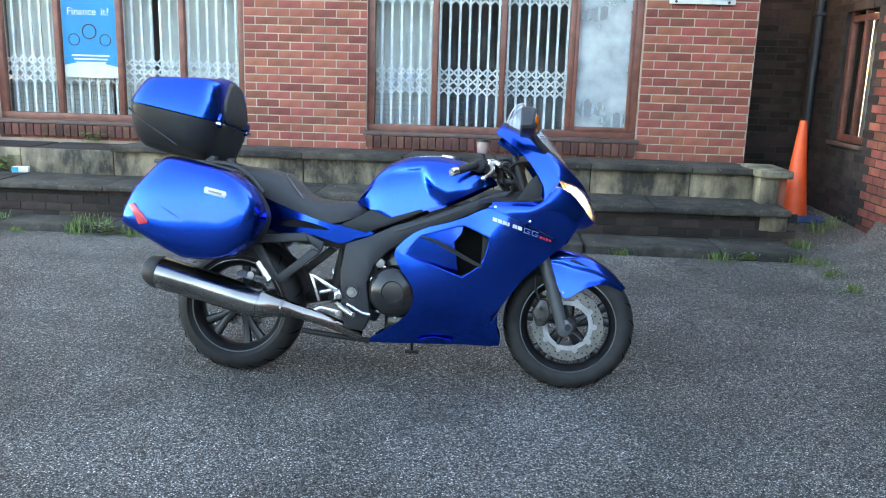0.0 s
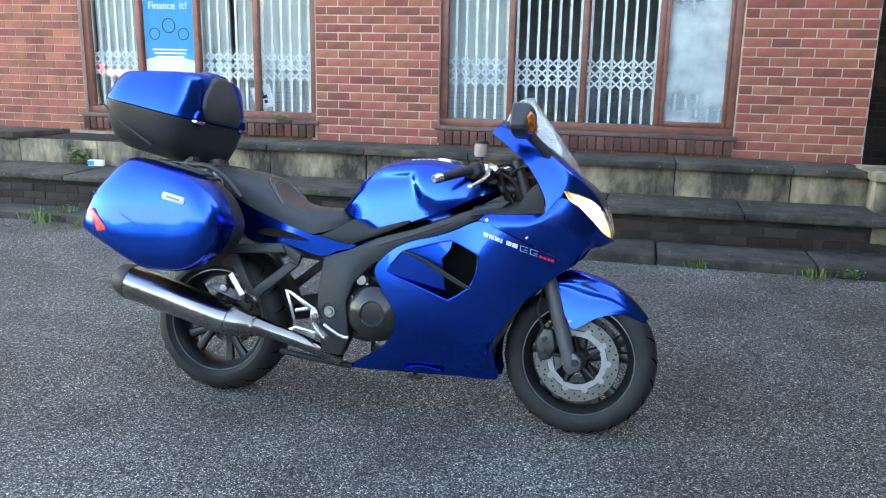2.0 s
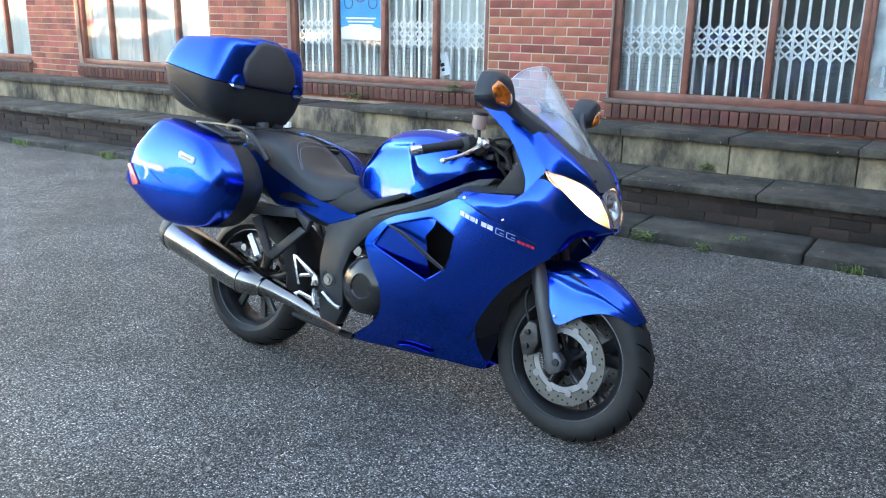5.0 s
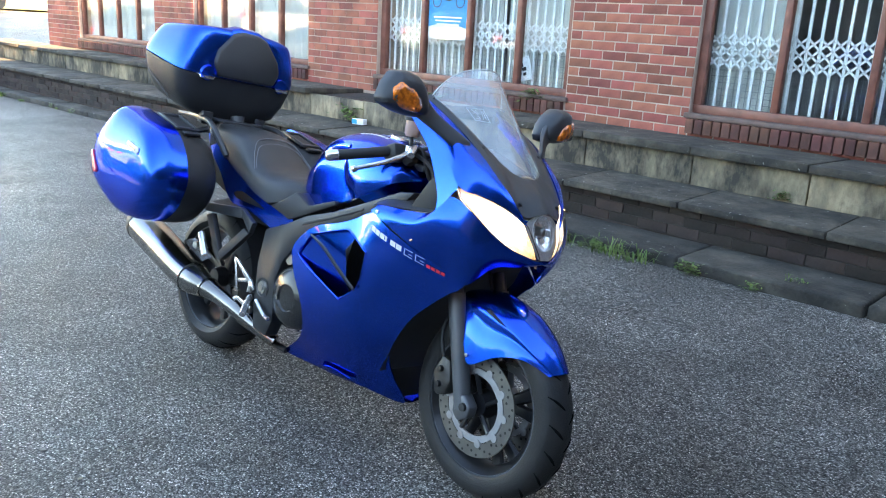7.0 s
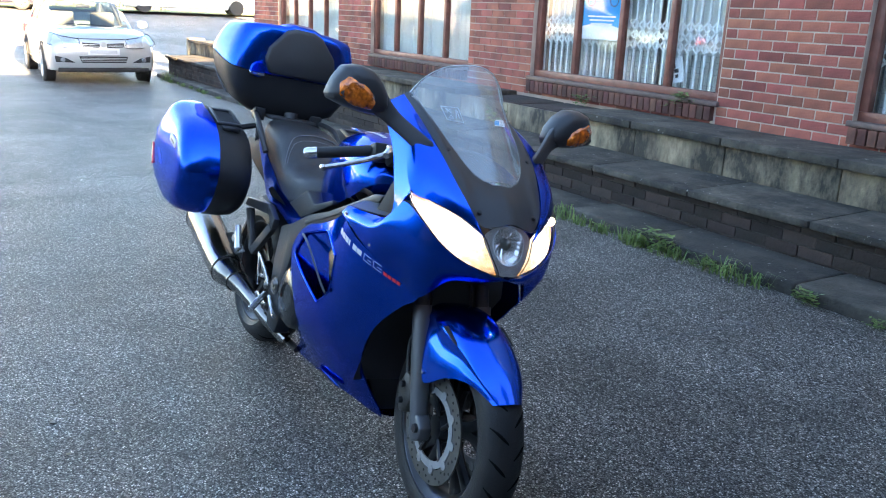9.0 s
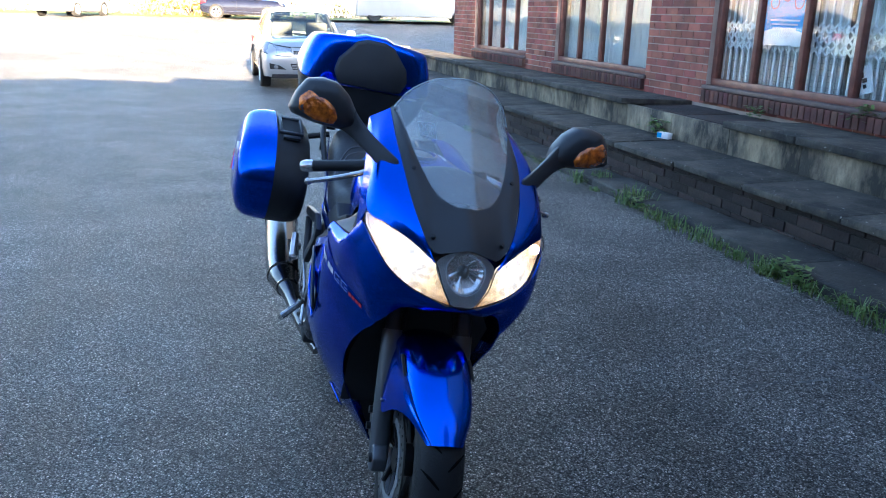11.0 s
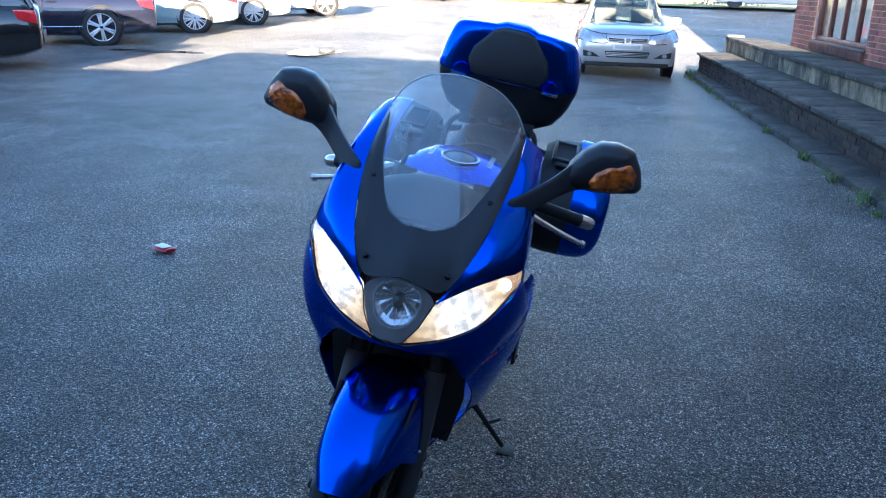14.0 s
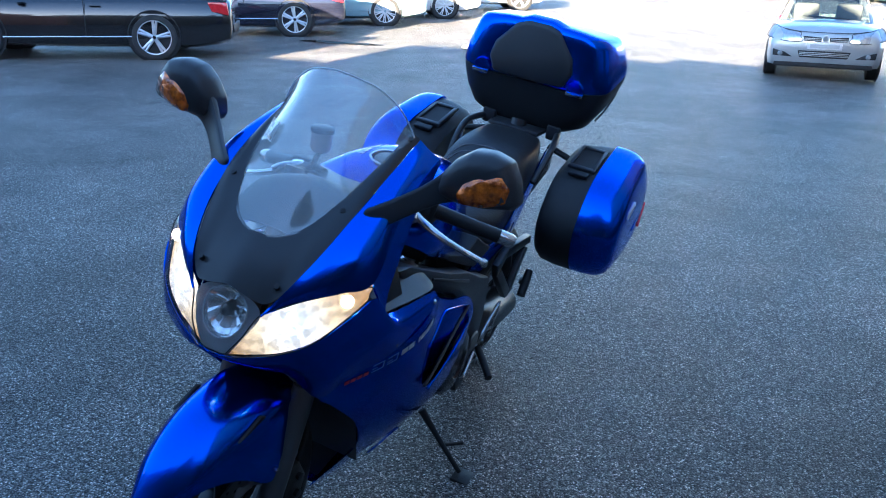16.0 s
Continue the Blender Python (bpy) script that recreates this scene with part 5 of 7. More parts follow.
for s in (-1, 1):
    for k, (x, y, z, r) in enumerate(((1.2, 0.14, 1.0, 0.007), (1.24, 0.11, 0.98, 0.008), (1.18, 0.09, 0.985, 0.006), (1.27, 0.15, 0.95, 0.007))):
        part("wiring", moved(tube([(1.15 + 0.01 * k, s * 0.15, 1.015), (x, s * y, z + 0.03), (x + 0.03, s * (y - 0.02), z - 0.05), (1.26, s * 0.06, 0.87)], r, 8, 5), STEER), M_BLACK, yoke_mount)
    part("clamp", moved(prism([(1.13, 0.985), (1.145, 1.035), (1.185, 1.03), (1.19, 0.99), (1.16, 0.97)], s * 0.135, s * 0.165, 0.006), STEER), M_BLACK, yoke_mount)
    part("master_cylinder", moved(tube([(1.175, s * 0.15, 1.03), (1.205, s * 0.185, 1.02), (1.22, s * 0.2, 1.01)], [0.013, 0.014, 0.011], 10, 2), STEER), M_ALLOY, yoke_mount, "alloy lever mount")
res = part("brake_reservoir", moved(lathe([(0, -0.03), (0.02, -0.03), (0.026, -0.02), (0.026, 0.02), (0, 0.02)], 20, "z", (1.13, -0.13, 1.095)), STEER), mat("smoked_plastic", (0.42, 0.3, 0.27), 0.25), bike, "pale brake fluid reservoir")
part("cap", moved(lathe([(0, 0.034), (0.026, 0.033), (0.03, 0.03), (0.03, 0.02), (0, 0.02)], 20, "z", (1.13, -0.13, 1.095)), STEER), M_BLACK, res, "black screw cap")
part("stalk", moved(tube([(1.13, -0.13, 1.07), (1.145, -0.14, 1.02)], 0.007, 8, 1), STEER), M_BLACK, res)
yoke = part("top_yoke", moved(prism([(-0.13, 1.09), (-0.1, 1.28), (-0.03, 1.32), (0.03, 1.32), (0.1, 1.28), (0.13, 1.09), (0.05, 1.12), (-0.05, 1.12)], 0.995, 1.02, 0.006, "xy"), Matrix(((0, 1, 0, 0), (1, 0, 0, 0), (0, 0, 1, 0), (0, 0, 0, 1)))), M_TRIM, bike)
dash = part("instrument_panel", facing(patch([[(x, y, z + 0.035 * (1 - (y / 0.14) ** 2)) for y in (-0.14, -0.1, -0.05, 0, 0.05, 0.1, 0.14)] for x, z in ((1.24, 0.985), (1.27, 1.02), (1.33, 1.035), (1.41, 1.01), (1.5, 0.975))], 3, 3), (0, 0, 1)), M_BLACK, bike, "black instrument panel hood")
shell(dash, 0.004)
for y, r in ((-0.055, 0.04), (0.055, 0.04)):
    part("dial", moved(lathe([(0, 0), (r, 0), (r, 0.006), (r - 0.004, 0.008), (0, 0.004)], 24, "z"), Matrix.Translation((1.243, y, 1.0)) @ Matrix.Rotation(radians(-60), 4, "Y")), M_CHROME, dash)
part("warning_label", box(1.16, 1.2, 0.03, 0.1, 1.021, 1.023), M_YELLOW, yoke, "yellow warning label")

# ---- tank and seat ----


def hull(stations, n=18, p=0.75, q=0.8, bulge=0.0, per=4):
    """Arched sections (x, top, low, half width) along the length."""
    S = catmull(stations, per)
    rings = []
    for x, top, low, w in S:
        r = []
        for k in range(n + 1):
            a = math.pi * k / n
            c, s_ = math.cos(a), math.sin(a)
            r.append((x, -w * math.copysign(abs(c) ** p, c) * (1 + bulge * math.sin(2 * min(a, math.pi - a)) ** 2), low + (top - low) * abs(s_) ** q))
        rings.append(r)
    return skin(rings, False, False)


tb = hull([(0.55, 0.825, 0.815, 0.07), (0.59, 0.89, 0.805, 0.12), (0.65, 0.968, 0.775, 0.145), (0.72, 1.02, 0.748, 0.16), (0.82, 1.046, 0.775, 0.176), (0.93, 1.05, 0.815, 0.192), (1.04, 1.03, 0.858, 0.2), (1.13, 0.99, 0.905, 0.18), (1.19, 0.945, 0.93, 0.11)], 72, 0.62, 0.72, 0.06, 12)
KNEE = [(0.5, 0.84), (0.66, 0.955), (0.72, 0.975), (0.86, 0.985), (0.885, 0.93), (0.91, 0.885), (0.97, 0.852), (1.08, 0.87), (1.2, 0.9), (1.2, 0.7), (0.5, 0.7)]
for v in tb.verts:
    d = min((Vector((v.co.x, v.co.z)) - geometry.intersect_point_line(Vector((v.co.x, v.co.z)), Vector(p), Vector(q))[0].to_2d()).length if 0 <= geometry.intersect_point_line(Vector((v.co.x, v.co.z)), Vector(p), Vector(q))[1] <= 1 else (Vector((v.co.x, v.co.z)) - Vector(p)).length for p, q in zip(KNEE, KNEE[1:] + KNEE[:1]))
    k = min(1, max(0, 0.5 + (d if inside(KNEE, v.co.x, v.co.z) else -d) / 0.045))
    k = k * k * (3 - 2 * k)
    if abs(v.co.y) > 0.06:
        v.co.y -= math.copysign(0.02 * k * min(1, (abs(v.co.y) - 0.06) / 0.05), v.co.y)
skin_of_tank = BVHTree.FromBMesh(tb)
tank = part("fuel_tank", tb, M_BLUE, bike, "", angle=60)
part("filler_cap", moved(lathe([(0, 0.003), (0.036, 0.004), (0.042, 0.002), (0.042, -0.006)], 28, "z"), Matrix.Translation((0.97, 0, 1.048)) @ Matrix.Rotation(radians(6), 4, "Y")), M_FORK, tank, "grey filler cap")
part("cap_ring", moved(lathe([(0.05, 0.005), (0.056, 0.004), (0.056, -0.004)], 28, "z"), Matrix.Translation((0.97, 0, 1.048)) @ Matrix.Rotation(radians(6), 4, "Y")), M_ALLOY, tank)
for s in (-1, 1):
    lb = bmesh.new()
    for k in range(7):
        x = 0.835 + 0.021 * k
        grid = []
        for dx in (0.0, 0.008, 0.016):
            row = []
            for dy in (0.0, 0.007, 0.014):
                hit = skin_of_tank.ray_cast(Vector((x + dx, s * (0.078 + dy), 1.3)), Vector((0, 0, -1)))[0]
                row.append(lb.verts.new(hit + Vector((0, 0, 0.0012))))
            grid.append(row)
        for a in range(2):
            for c in range(2):
                lb.faces.new((grid[a][c], grid[a + 1][c], grid[a + 1][c + 1], grid[a][c + 1]))
    part("decal", facing(lb, (0, 0, 1)), M_DECAL, tank, "white lettering bars", smooth=False)
seat = part("seat", hull([(-0.09, 0.95, 0.93, 0.08), (-0.05, 0.972, 0.91, 0.115), (0.05, 0.968, 0.868, 0.14), (0.16, 0.956, 0.815, 0.15), (0.22, 0.93, 0.79, 0.152), (0.27, 0.885, 0.772, 0.155), (0.34, 0.84, 0.745, 0.162), (0.44, 0.826, 0.716, 0.166), (0.53, 0.825, 0.738, 0.145), (0.6, 0.8, 0.775, 0.09)], 18, 0.55, 0.55), M_VINYL, bike, "black stepped dual seat")
for x0, z0, w, dx in ((0.205, 0.945, 0.15, 0.02), (0.225, 0.925, 0.15, 0.02)):
    pts = [(x0 + 0.12 * abs(math.cos(a)) ** 2, -w * math.copysign(abs(math.cos(a)) ** 0.55, math.cos(a)) * 1.004, z0 - 0.13 * (abs(math.cos(a)) ** 2)) for a in (math.pi * k / 10 for k in range(11))]
    part("seam", tube(pts[1:-1], 0.0018, 5, 3), M_STITCH, seat)
both("seat_side_trim", lambda: prism([(0.49, 0.712), (0.62, 0.682), (0.72, 0.722), (0.87, 0.785), (0.86, 0.8), (0.72, 0.755), (0.64, 0.79), (0.55, 0.74)], -0.178, -0.12, 0.006), M_BLACK, None, "black plastic infill under the tank")
tailf = tps([(0.65, 0.68, 0.175), (0.5, 0.63, 0.165), (0.46, 0.71, 0.17), (0.28, 0.76, 0.165), (0.2, 0.67, 0.15), (0.1, 0.78, 0.15), (-0.1, 0.9, 0.13), (0.3, 0.7, 0.172)])
tail = both("tail_panel", lambda: panel([(-0.08, 0.92), (0.06, 0.862), (0.14, 0.82), (0.28, 0.768), (0.46, 0.713), (0.54, 0.715), (0.655, 0.682), (0.57, 0.655), (0.5, 0.628), (0.41, 0.652), (0.33, 0.668), (0.2, 0.668), (0.14, 0.7), (0.08, 0.77), (-0.02, 0.84)], tailf, [[(0.2, 0.71), (0.28, 0.73), (0.38, 0.712), (0.45, 0.688), (0.38, 0.69), (0.3, 0.694), (0.23, 0.697)]], 2), M_BLUE, None, "", 0.004)
both("tail_core", lambda: prism([(-0.25, 0.86), (0.0, 0.88), (0.5, 0.7), (0.55, 0.6), (0.3, 0.62), (0.0, 0.72), (-0.25, 0.8)], -0.12, -0.02, 0.01), M_DARK)

# ---- frame, engine, running gear ----
FRAME = [(0.53, 0.63), (0.63, 0.665), (0.75, 0.722), (0.9, 0.768), (1.05, 0.828), (1.2, 0.89), (1.27, 0.9), (1.22, 0.85), (1.1, 0.79), (1.0, 0.745), (0.86, 0.69), (0.73, 0.61), (0.665, 0.54), (0.635, 0.46), (0.655, 0.31), (0.625, 0.24), (0.54, 0.25), (0.52, 0.35), (0.51, 0.5)]
frames = both("frame", lambda: prism(FRAME, -0.21, -0.15, 0.01), M_FRAME, None, "grey painted beam frame")
for s, f in zip((-1, 1), frames):
    part("pivot_cap", lathe([(0, -0.008), (0.012, -0.008), (0.014, -0.004), (0.022, -0.004), (0.026, 0.004), (0.034, 0.004), (0.036, 0.0)], 24, "y", (0.57, s * 0.213, 0.415)) if s < 0 else lathe([(0, 0.008), (0.03, 0.006), (0.034, 0)], 24, "y", (0.57, 0.213, 0.415)), M_STEEL, f)
    part("frame_rib", prism([(0.75, 0.7), (0.9, 0.752), (1.05, 0.808), (1.05, 0.8), (0.9, 0.742), (0.75, 0.688)], s * 0.209, s * 0.214, 0.001), M_TRIM, f)
eng = part("engine", prism([(0.63, 0.33), (0.75, 0.31), (1.0, 0.31), (1.08, 0.36), (1.16, 0.55), (1.1, 0.72), (0.9, 0.7), (0.7, 0.6), (0.64, 0.45)], -0.15, 0.15, 0.02), M_ENGINE, bike, "black engine block")
for s in (-1, 1):
    c = lathe([(0, s * 0.236), (0.045, s * 0.234), (0.05, s * 0.24), (0.09, s * 0.232), (0.108, s * 0.218), (0.115, s * 0.19), (0.118, s * 0.16)], 40, "y", (0.755, 0, 0.425))
    cc = part("clutch_cover" if s < 0 else "generator_cover", c, M_ENGINE, eng, "round black engine cover")
for k in range(7):
    a = 0.6 + 2 * math.pi * k / 9
    part("cover_bolt", lathe([(0, -0.008), (0.007, -0.007), (0.008, 0.004)], 10, "y", (0.755 + 0.117 * math.cos(a), -0.172, 0.425 + 0.117 * math.sin(a))), M_ALLOY, eng)
part("sump", box(0.7, 1.05, -0.08, 0.08, 0.21, 0.32, 0.02), M_ENGINE, eng)
part("oil_filler", tube([(0.69, -0.16, 0.55), (0.69, -0.2, 0.55)], 0.02, 12, 1), M_STEEL, eng)
# added plate, dark as the shaded cavity, hides the far fairing's inside
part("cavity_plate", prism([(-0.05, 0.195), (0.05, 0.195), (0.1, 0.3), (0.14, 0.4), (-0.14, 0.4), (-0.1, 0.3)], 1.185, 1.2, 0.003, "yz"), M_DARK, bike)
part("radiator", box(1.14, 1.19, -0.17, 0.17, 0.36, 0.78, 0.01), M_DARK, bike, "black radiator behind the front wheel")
part("belly_pan", patch([[(0.66, -0.1, 0.185), (0.95, -0.085, 0.188), (1.22, -0.055, 0.19)], [(0.66, 0, 0.17), (0.95, 0, 0.172), (1.22, 0, 0.178)], [(0.66, 0.1, 0.185), (0.95, 0.085, 0.188), (1.22, 0.055, 0.19)]], 4, 4), M_BLUE, bike)
part("inner_fairing", skin([[(1.2, -0.16, 0.3), (1.3, -0.18, 0.5), (1.42, -0.17, 0.65), (1.5, -0.1, 0.74), (1.58, -0.04, 0.765)], [(1.2, 0, 0.3), (1.27, 0, 0.5), (1.36, 0, 0.68), (1.46, 0, 0.76), (1.6, 0, 0.77)], [(1.2, 0.16, 0.3), (1.3, 0.18, 0.5), (1.42, 0.17, 0.65), (1.5, 0.1, 0.74), (1.58, 0.04, 0.765)]], False, False), M_TRIM, bike, "black inner fairing")
swing = part("swingarm", tube([(0.57, 0.12, 0.415), (0.35, 0.15, 0.38), (0.12, 0.14, 0.33), (0, 0.12, 0.31)], [0.05, 0.055, 0.05, 0.06], 14, 4), M_FRAME, bike, "dark single-sided swingarm")
part("shock", tube([(0.5, 0, 0.62), (0.45, 0, 0.35)], 0.035, 14, 1), M_DARK, bike)
part("rear_hugger", patch([[(0.33, y, 0.4 - 0.2 * abs(y)), (0.27, y, 0.52 - 0.2 * abs(y)), (0.12, y, 0.625 - 0.2 * abs(y)), (-0.05, y, 0.65 - 0.2 * abs(y))] for y in (-0.09, -0.05, 0, 0.05, 0.09)], 4, 3), M_BLACK, bike, "black rear hugger")
ex = part("exhaust", tube([(-0.3, -0.25, 0.462), (-0.1, -0.256, 0.415), (0.1, -0.26, 0.362), (0.18, -0.258, 0.345), (0.25, -0.25, 0.335), (0.32, -0.235, 0.32), (0.42, -0.215, 0.292), (0.51, -0.19, 0.258), (0.6, -0.14, 0.21)], [0.073, 0.072, 0.067, 0.062, 0.045, 0.034, 0.03, 0.027, 0.025], 28, 5), M_SILENCER, bike, "brushed steel silencer with a heat-tinted link pipe")
part("end_cap", tube([(-0.37, -0.245, 0.485), (-0.355, -0.246, 0.48), (-0.32, -0.248, 0.467), (-0.295, -0.25, 0.461)], [0.045, 0.06, 0.073, 0.0755], 28, 3), M_BLACK, ex, "black silencer end cap")
for u, r in ((0.16, 0.066), (0.265, 0.0435)):
    c = (u, -0.259 if u < 0.2 else -0.248, 0.35 if u < 0.2 else 0.332)
    part("clamp_band", moved(lathe([(r, -0.006), (r + 0.003, -0.005), (r + 0.003, 0.005), (r, 0.006)], 28, "x"), Matrix.Translation(c) @ Matrix.Rotation(radians(14), 4, "Y")), M_SILENCER, ex)
part("heat_shield", patch([[(0.04, -0.25, 0.475), (0.1, -0.25, 0.455), (0.2, -0.25, 0.425)], [(0.06, -0.21, 0.49), (0.12, -0.21, 0.475), (0.2, -0.21, 0.44)]], 4, 3), M_ALLOY, ex)
for s in (-1, 1):
    hb = bmesh.new()
    for quad in ([(0.08, 0.612), (0.1, 0.648), (0.34, 0.672), (0.36, 0.632)], [(0.36, 0.632), (0.34, 0.672), (0.43, 0.63), (0.415, 0.585)], [(0.415, 0.585), (0.375, 0.6), (0.215, 0.468), (0.245, 0.44)], [(0.245, 0.44), (0.2, 0.45), (0.098, 0.6), (0.14, 0.612)]):
        merge(hb, prism(quad, s * 0.175, s * 0.2, 0.005))
    hg = part("footrest_hanger", hb, M_TRIM, bike, "dark grey pillion footrest hanger", angle=30)
    part("pillion_peg", tube([(0.14, s * 0.235, 0.53), (0.2, s * 0.24, 0.45)], [0.014, 0.016], 10, 1), M_ALLOY if s < 0 else M_BLACK, hg, "pillion peg")
    part("boss", lathe([(0, -0.02), (0.016, -0.018), (0.016, 0.018), (0, 0.02)], 14, "y", (0.11, s * 0.22, 0.47)), M_STEEL, hg)
    fp = part("footrest", tube([(0.507, s * 0.215, 0.36), (0.55, s * 0.26, 0.34), (0.597, s * 0.3, 0.322)], [0.012, 0.013, 0.012], 10, 2), M_ALLOY if s < 0 else M_BLACK, bike, "rider footrest")
    hp = bmesh.new()
    for quad in ([(0.375, 0.488), (0.402, 0.484), (0.517, 0.42), (0.498, 0.404)], [(0.377, 0.486), (0.393, 0.474), (0.43, 0.37), (0.417, 0.368)], [(0.424, 0.414), (0.424, 0.4), (0.48, 0.411), (0.48, 0.427)], [(0.494, 0.424), (0.515, 0.42), (0.53, 0.392), (0.489, 0.376)]):
        merge(hp, prism(quad, s * 0.213, s * 0.223, 0.002))
    hq = part("heel_plate", hp, M_ALLOY, fp, "silver open heel plate")
    part("lower_bracket", prism([(0.37, 0.308), (0.384, 0.324), (0.43, 0.346), (0.525, 0.328), (0.525, 0.304), (0.43, 0.33)], s * 0.213, s * 0.221, 0.002), M_ALLOY, fp)
    for x, z in ((0.513, 0.393), (0.516, 0.314)):
        part("bolt", lathe([(0, s * 0.23), (0.008, s * 0.23), (0.009, s * 0.224), (0.014, s * 0.223), (0.015, s * 0.21)], 16, "y", (x, 0, z)), M_STEEL, fp)
    part("pedal", tube([(0.55, s * 0.215, 0.36), (0.62, s * 0.225, 0.325), (0.66, s * 0.23, 0.32)], 0.009, 10, 2), M_ALLOY, fp)
sst = part("side_stand", tube([(0.8, 0.17, 0.25), (0.795, 0.245, 0.17), (0.79, 0.33, 0.085)], [0.013, 0.0085, 0.008], 10, 3), M_BLACK, bike, "black side stand")
part("foot", box(0.755, 0.825, 0.315, 0.375, 0.066, 0.078, 0.003), M_BLACK, sst)
part("tang", tube([(0.795, 0.25, 0.15), (0.72, 0.3, 0.14)], 0.006, 8, 1), M_BLACK, sst)
part("centre_stand", tube([(0.33, -0.13, 0.22), (0.45, -0.13, 0.205), (0.64, -0.11, 0.185)], 0.013, 10, 2), M_BLACK, bike, "black centre stand")

# ---- luggage ----
PAN = [(-0.23, 0.968), (-0.18, 0.978), (-0.06, 0.955), (0.06, 0.925), (0.14, 0.878), (0.19, 0.81), (0.212, 0.74), (0.19, 0.67), (0.14, 0.605), (0.05, 0.55), (-0.1, 0.54), (-0.17, 0.56), (-0.3, 0.63), (-0.38, 0.672), (-0.405, 0.71), (-0.35, 0.83), (-0.29, 0.905)]


def pan_rings(levels, s):
    o = catmull(PAN, 3, True)
    cx, cz = -0.08, 0.755
    return [[(cx + dx + (p[0] - cx) * k, s * y, cz + dz + (p[1] - cz) * k) for p in o] for y, k, dx, dz in levels]


for s in (-1, 1):
    pn = part("pannier", skin(pan_rings([(0.37, 0.985, 0, -0.004), (0.3, 0.97, 0.004, -0.008), (0.25, 0.93, 0.008, -0.01), (0.225, 0.85, 0.01, -0.01)], s)), M_BLACK, bike, "blue hard pannier with a black inner shell")
    pb = skin(pan_rings([(0.51, 0.02, 0, 0.01), (0.51, 0.35, 0, 0.01), (0.51, 0.66, 0, 0.006), (0.507, 0.8, 0, 0.004), (0.5, 0.885, 0, 0.002), (0.482, 0.945, 0, 0), (0.455, 0.98, 0, 0), (0.415, 0.998, 0, 0), (0.365, 1.0, 0, 0)], s))
    bmesh.ops.subdivide_edges(pb, edges=[e for e in pb.edges if e.calc_length() > 0.04], cuts=1, use_grid_fill=True)
    for v in pb.verts:
        v.co.y -= s * (abs(v.co.y) - 0.36) / 0.15 * (1.1 * max(0, v.co.z - 0.79) ** 2 + 1.5 * max(0, 0.69 - v.co.z) ** 2 + 0.5 * max(0, -0.2 - v.co.x) ** 2)
    part("pannier_shell", pb, M_BLUE, pn, "glossy blue pannier lid", angle=60)
    rf = prism([(-0.34, 0.762), (-0.318, 0.772), (-0.252, 0.7), (-0.25, 0.688), (-0.29, 0.68)], s * 0.49, s * 0.516, 0.003)
    for v in rf.verts:
        v.co.y -= s * max(0, -0.25 - v.co.x) * 0.11
    part("reflector", rf, M_RED, pn, "red reflector")
    bd = part("badge", moved(prism([(-0.046, 0.014), (0.044, 0.014), (0.05, 0), (0.046, -0.014), (-0.044, -0.014), (-0.05, 0)], s * 0.505, s * 0.5135, 0.002), Matrix.Translation((0.034, 0, 0.828)) @ Matrix.Rotation(radians(12), 4, "Y")), M_DECAL, pn, "small white badge")
    part("badge_bar", moved(box(-0.03, 0.03, *sorted((s * 0.5137, s * 0.5145)), -0.004, 0.004), Matrix.Translation((0.034, 0, 0.828)) @ Matrix.Rotation(radians(12), 4, "Y")), M_STEEL, pn)
    hp = Matrix.Translation((-0.03, s * 0.305, 0.938)) @ Matrix.Rotation(radians(14), 4, "Y")
    hd = part("handle", moved(merge(box(-0.075, 0.075, -0.05, -0.036, 0.0, 0.016, 0.004), box(-0.075, 0.075, 0.036, 0.05, 0.0, 0.016, 0.004), box(-0.088, -0.07, -0.05, 0.05, 0.0, 0.014, 0.004), box(0.07, 0.088, -0.05, 0.05, 0.0, 0.014, 0.004)), hp), M_TRIM, pn, "black carrying handle in a recess")
    # flat plate whose dark colour stands for the pit's shade
    part("recess", moved(box(-0.07, 0.07, -0.036, 0.036, 0.0, 0.006), hp), M_DARK, hd)
    part("latch", moved(box(0.1, 0.13, -0.035, 0.035, -0.004, 0.008, 0.003), hp), M_BLACK, hd)
    part("crease", tube([(-0.33, s * 0.492, 0.835), (-0.24, s * 0.506, 0.785), (-0.11, s * 0.511, 0.712)], 0.0022, 6, 4), M_BLUE, pn)
    part("lock", lathe([(0, 0.006), (0.01, 0.005), (0.012, 0)], 14, "x", (0.19, s * 0.29, 0.72)), M_ALLOY, pn)

TC = Matrix.Translation((-0.28, 0, 1.19)) @ Matrix.Rotation(radians(11.2), 4, "Y")


def oval(u0, u1, hw, n=48, e=0.42):
    c, h = (u0 + u1) / 2, (u1 - u0) / 2
    pts = []
    for k in range(n):
        a = 2 * math.pi * k / n
        pts.append((c + h * math.copysign(abs(math.cos(a)) ** e, math.cos(a)), hw * math.copysign(abs(math.sin(a)) ** e, math.sin(a))))
    return pts


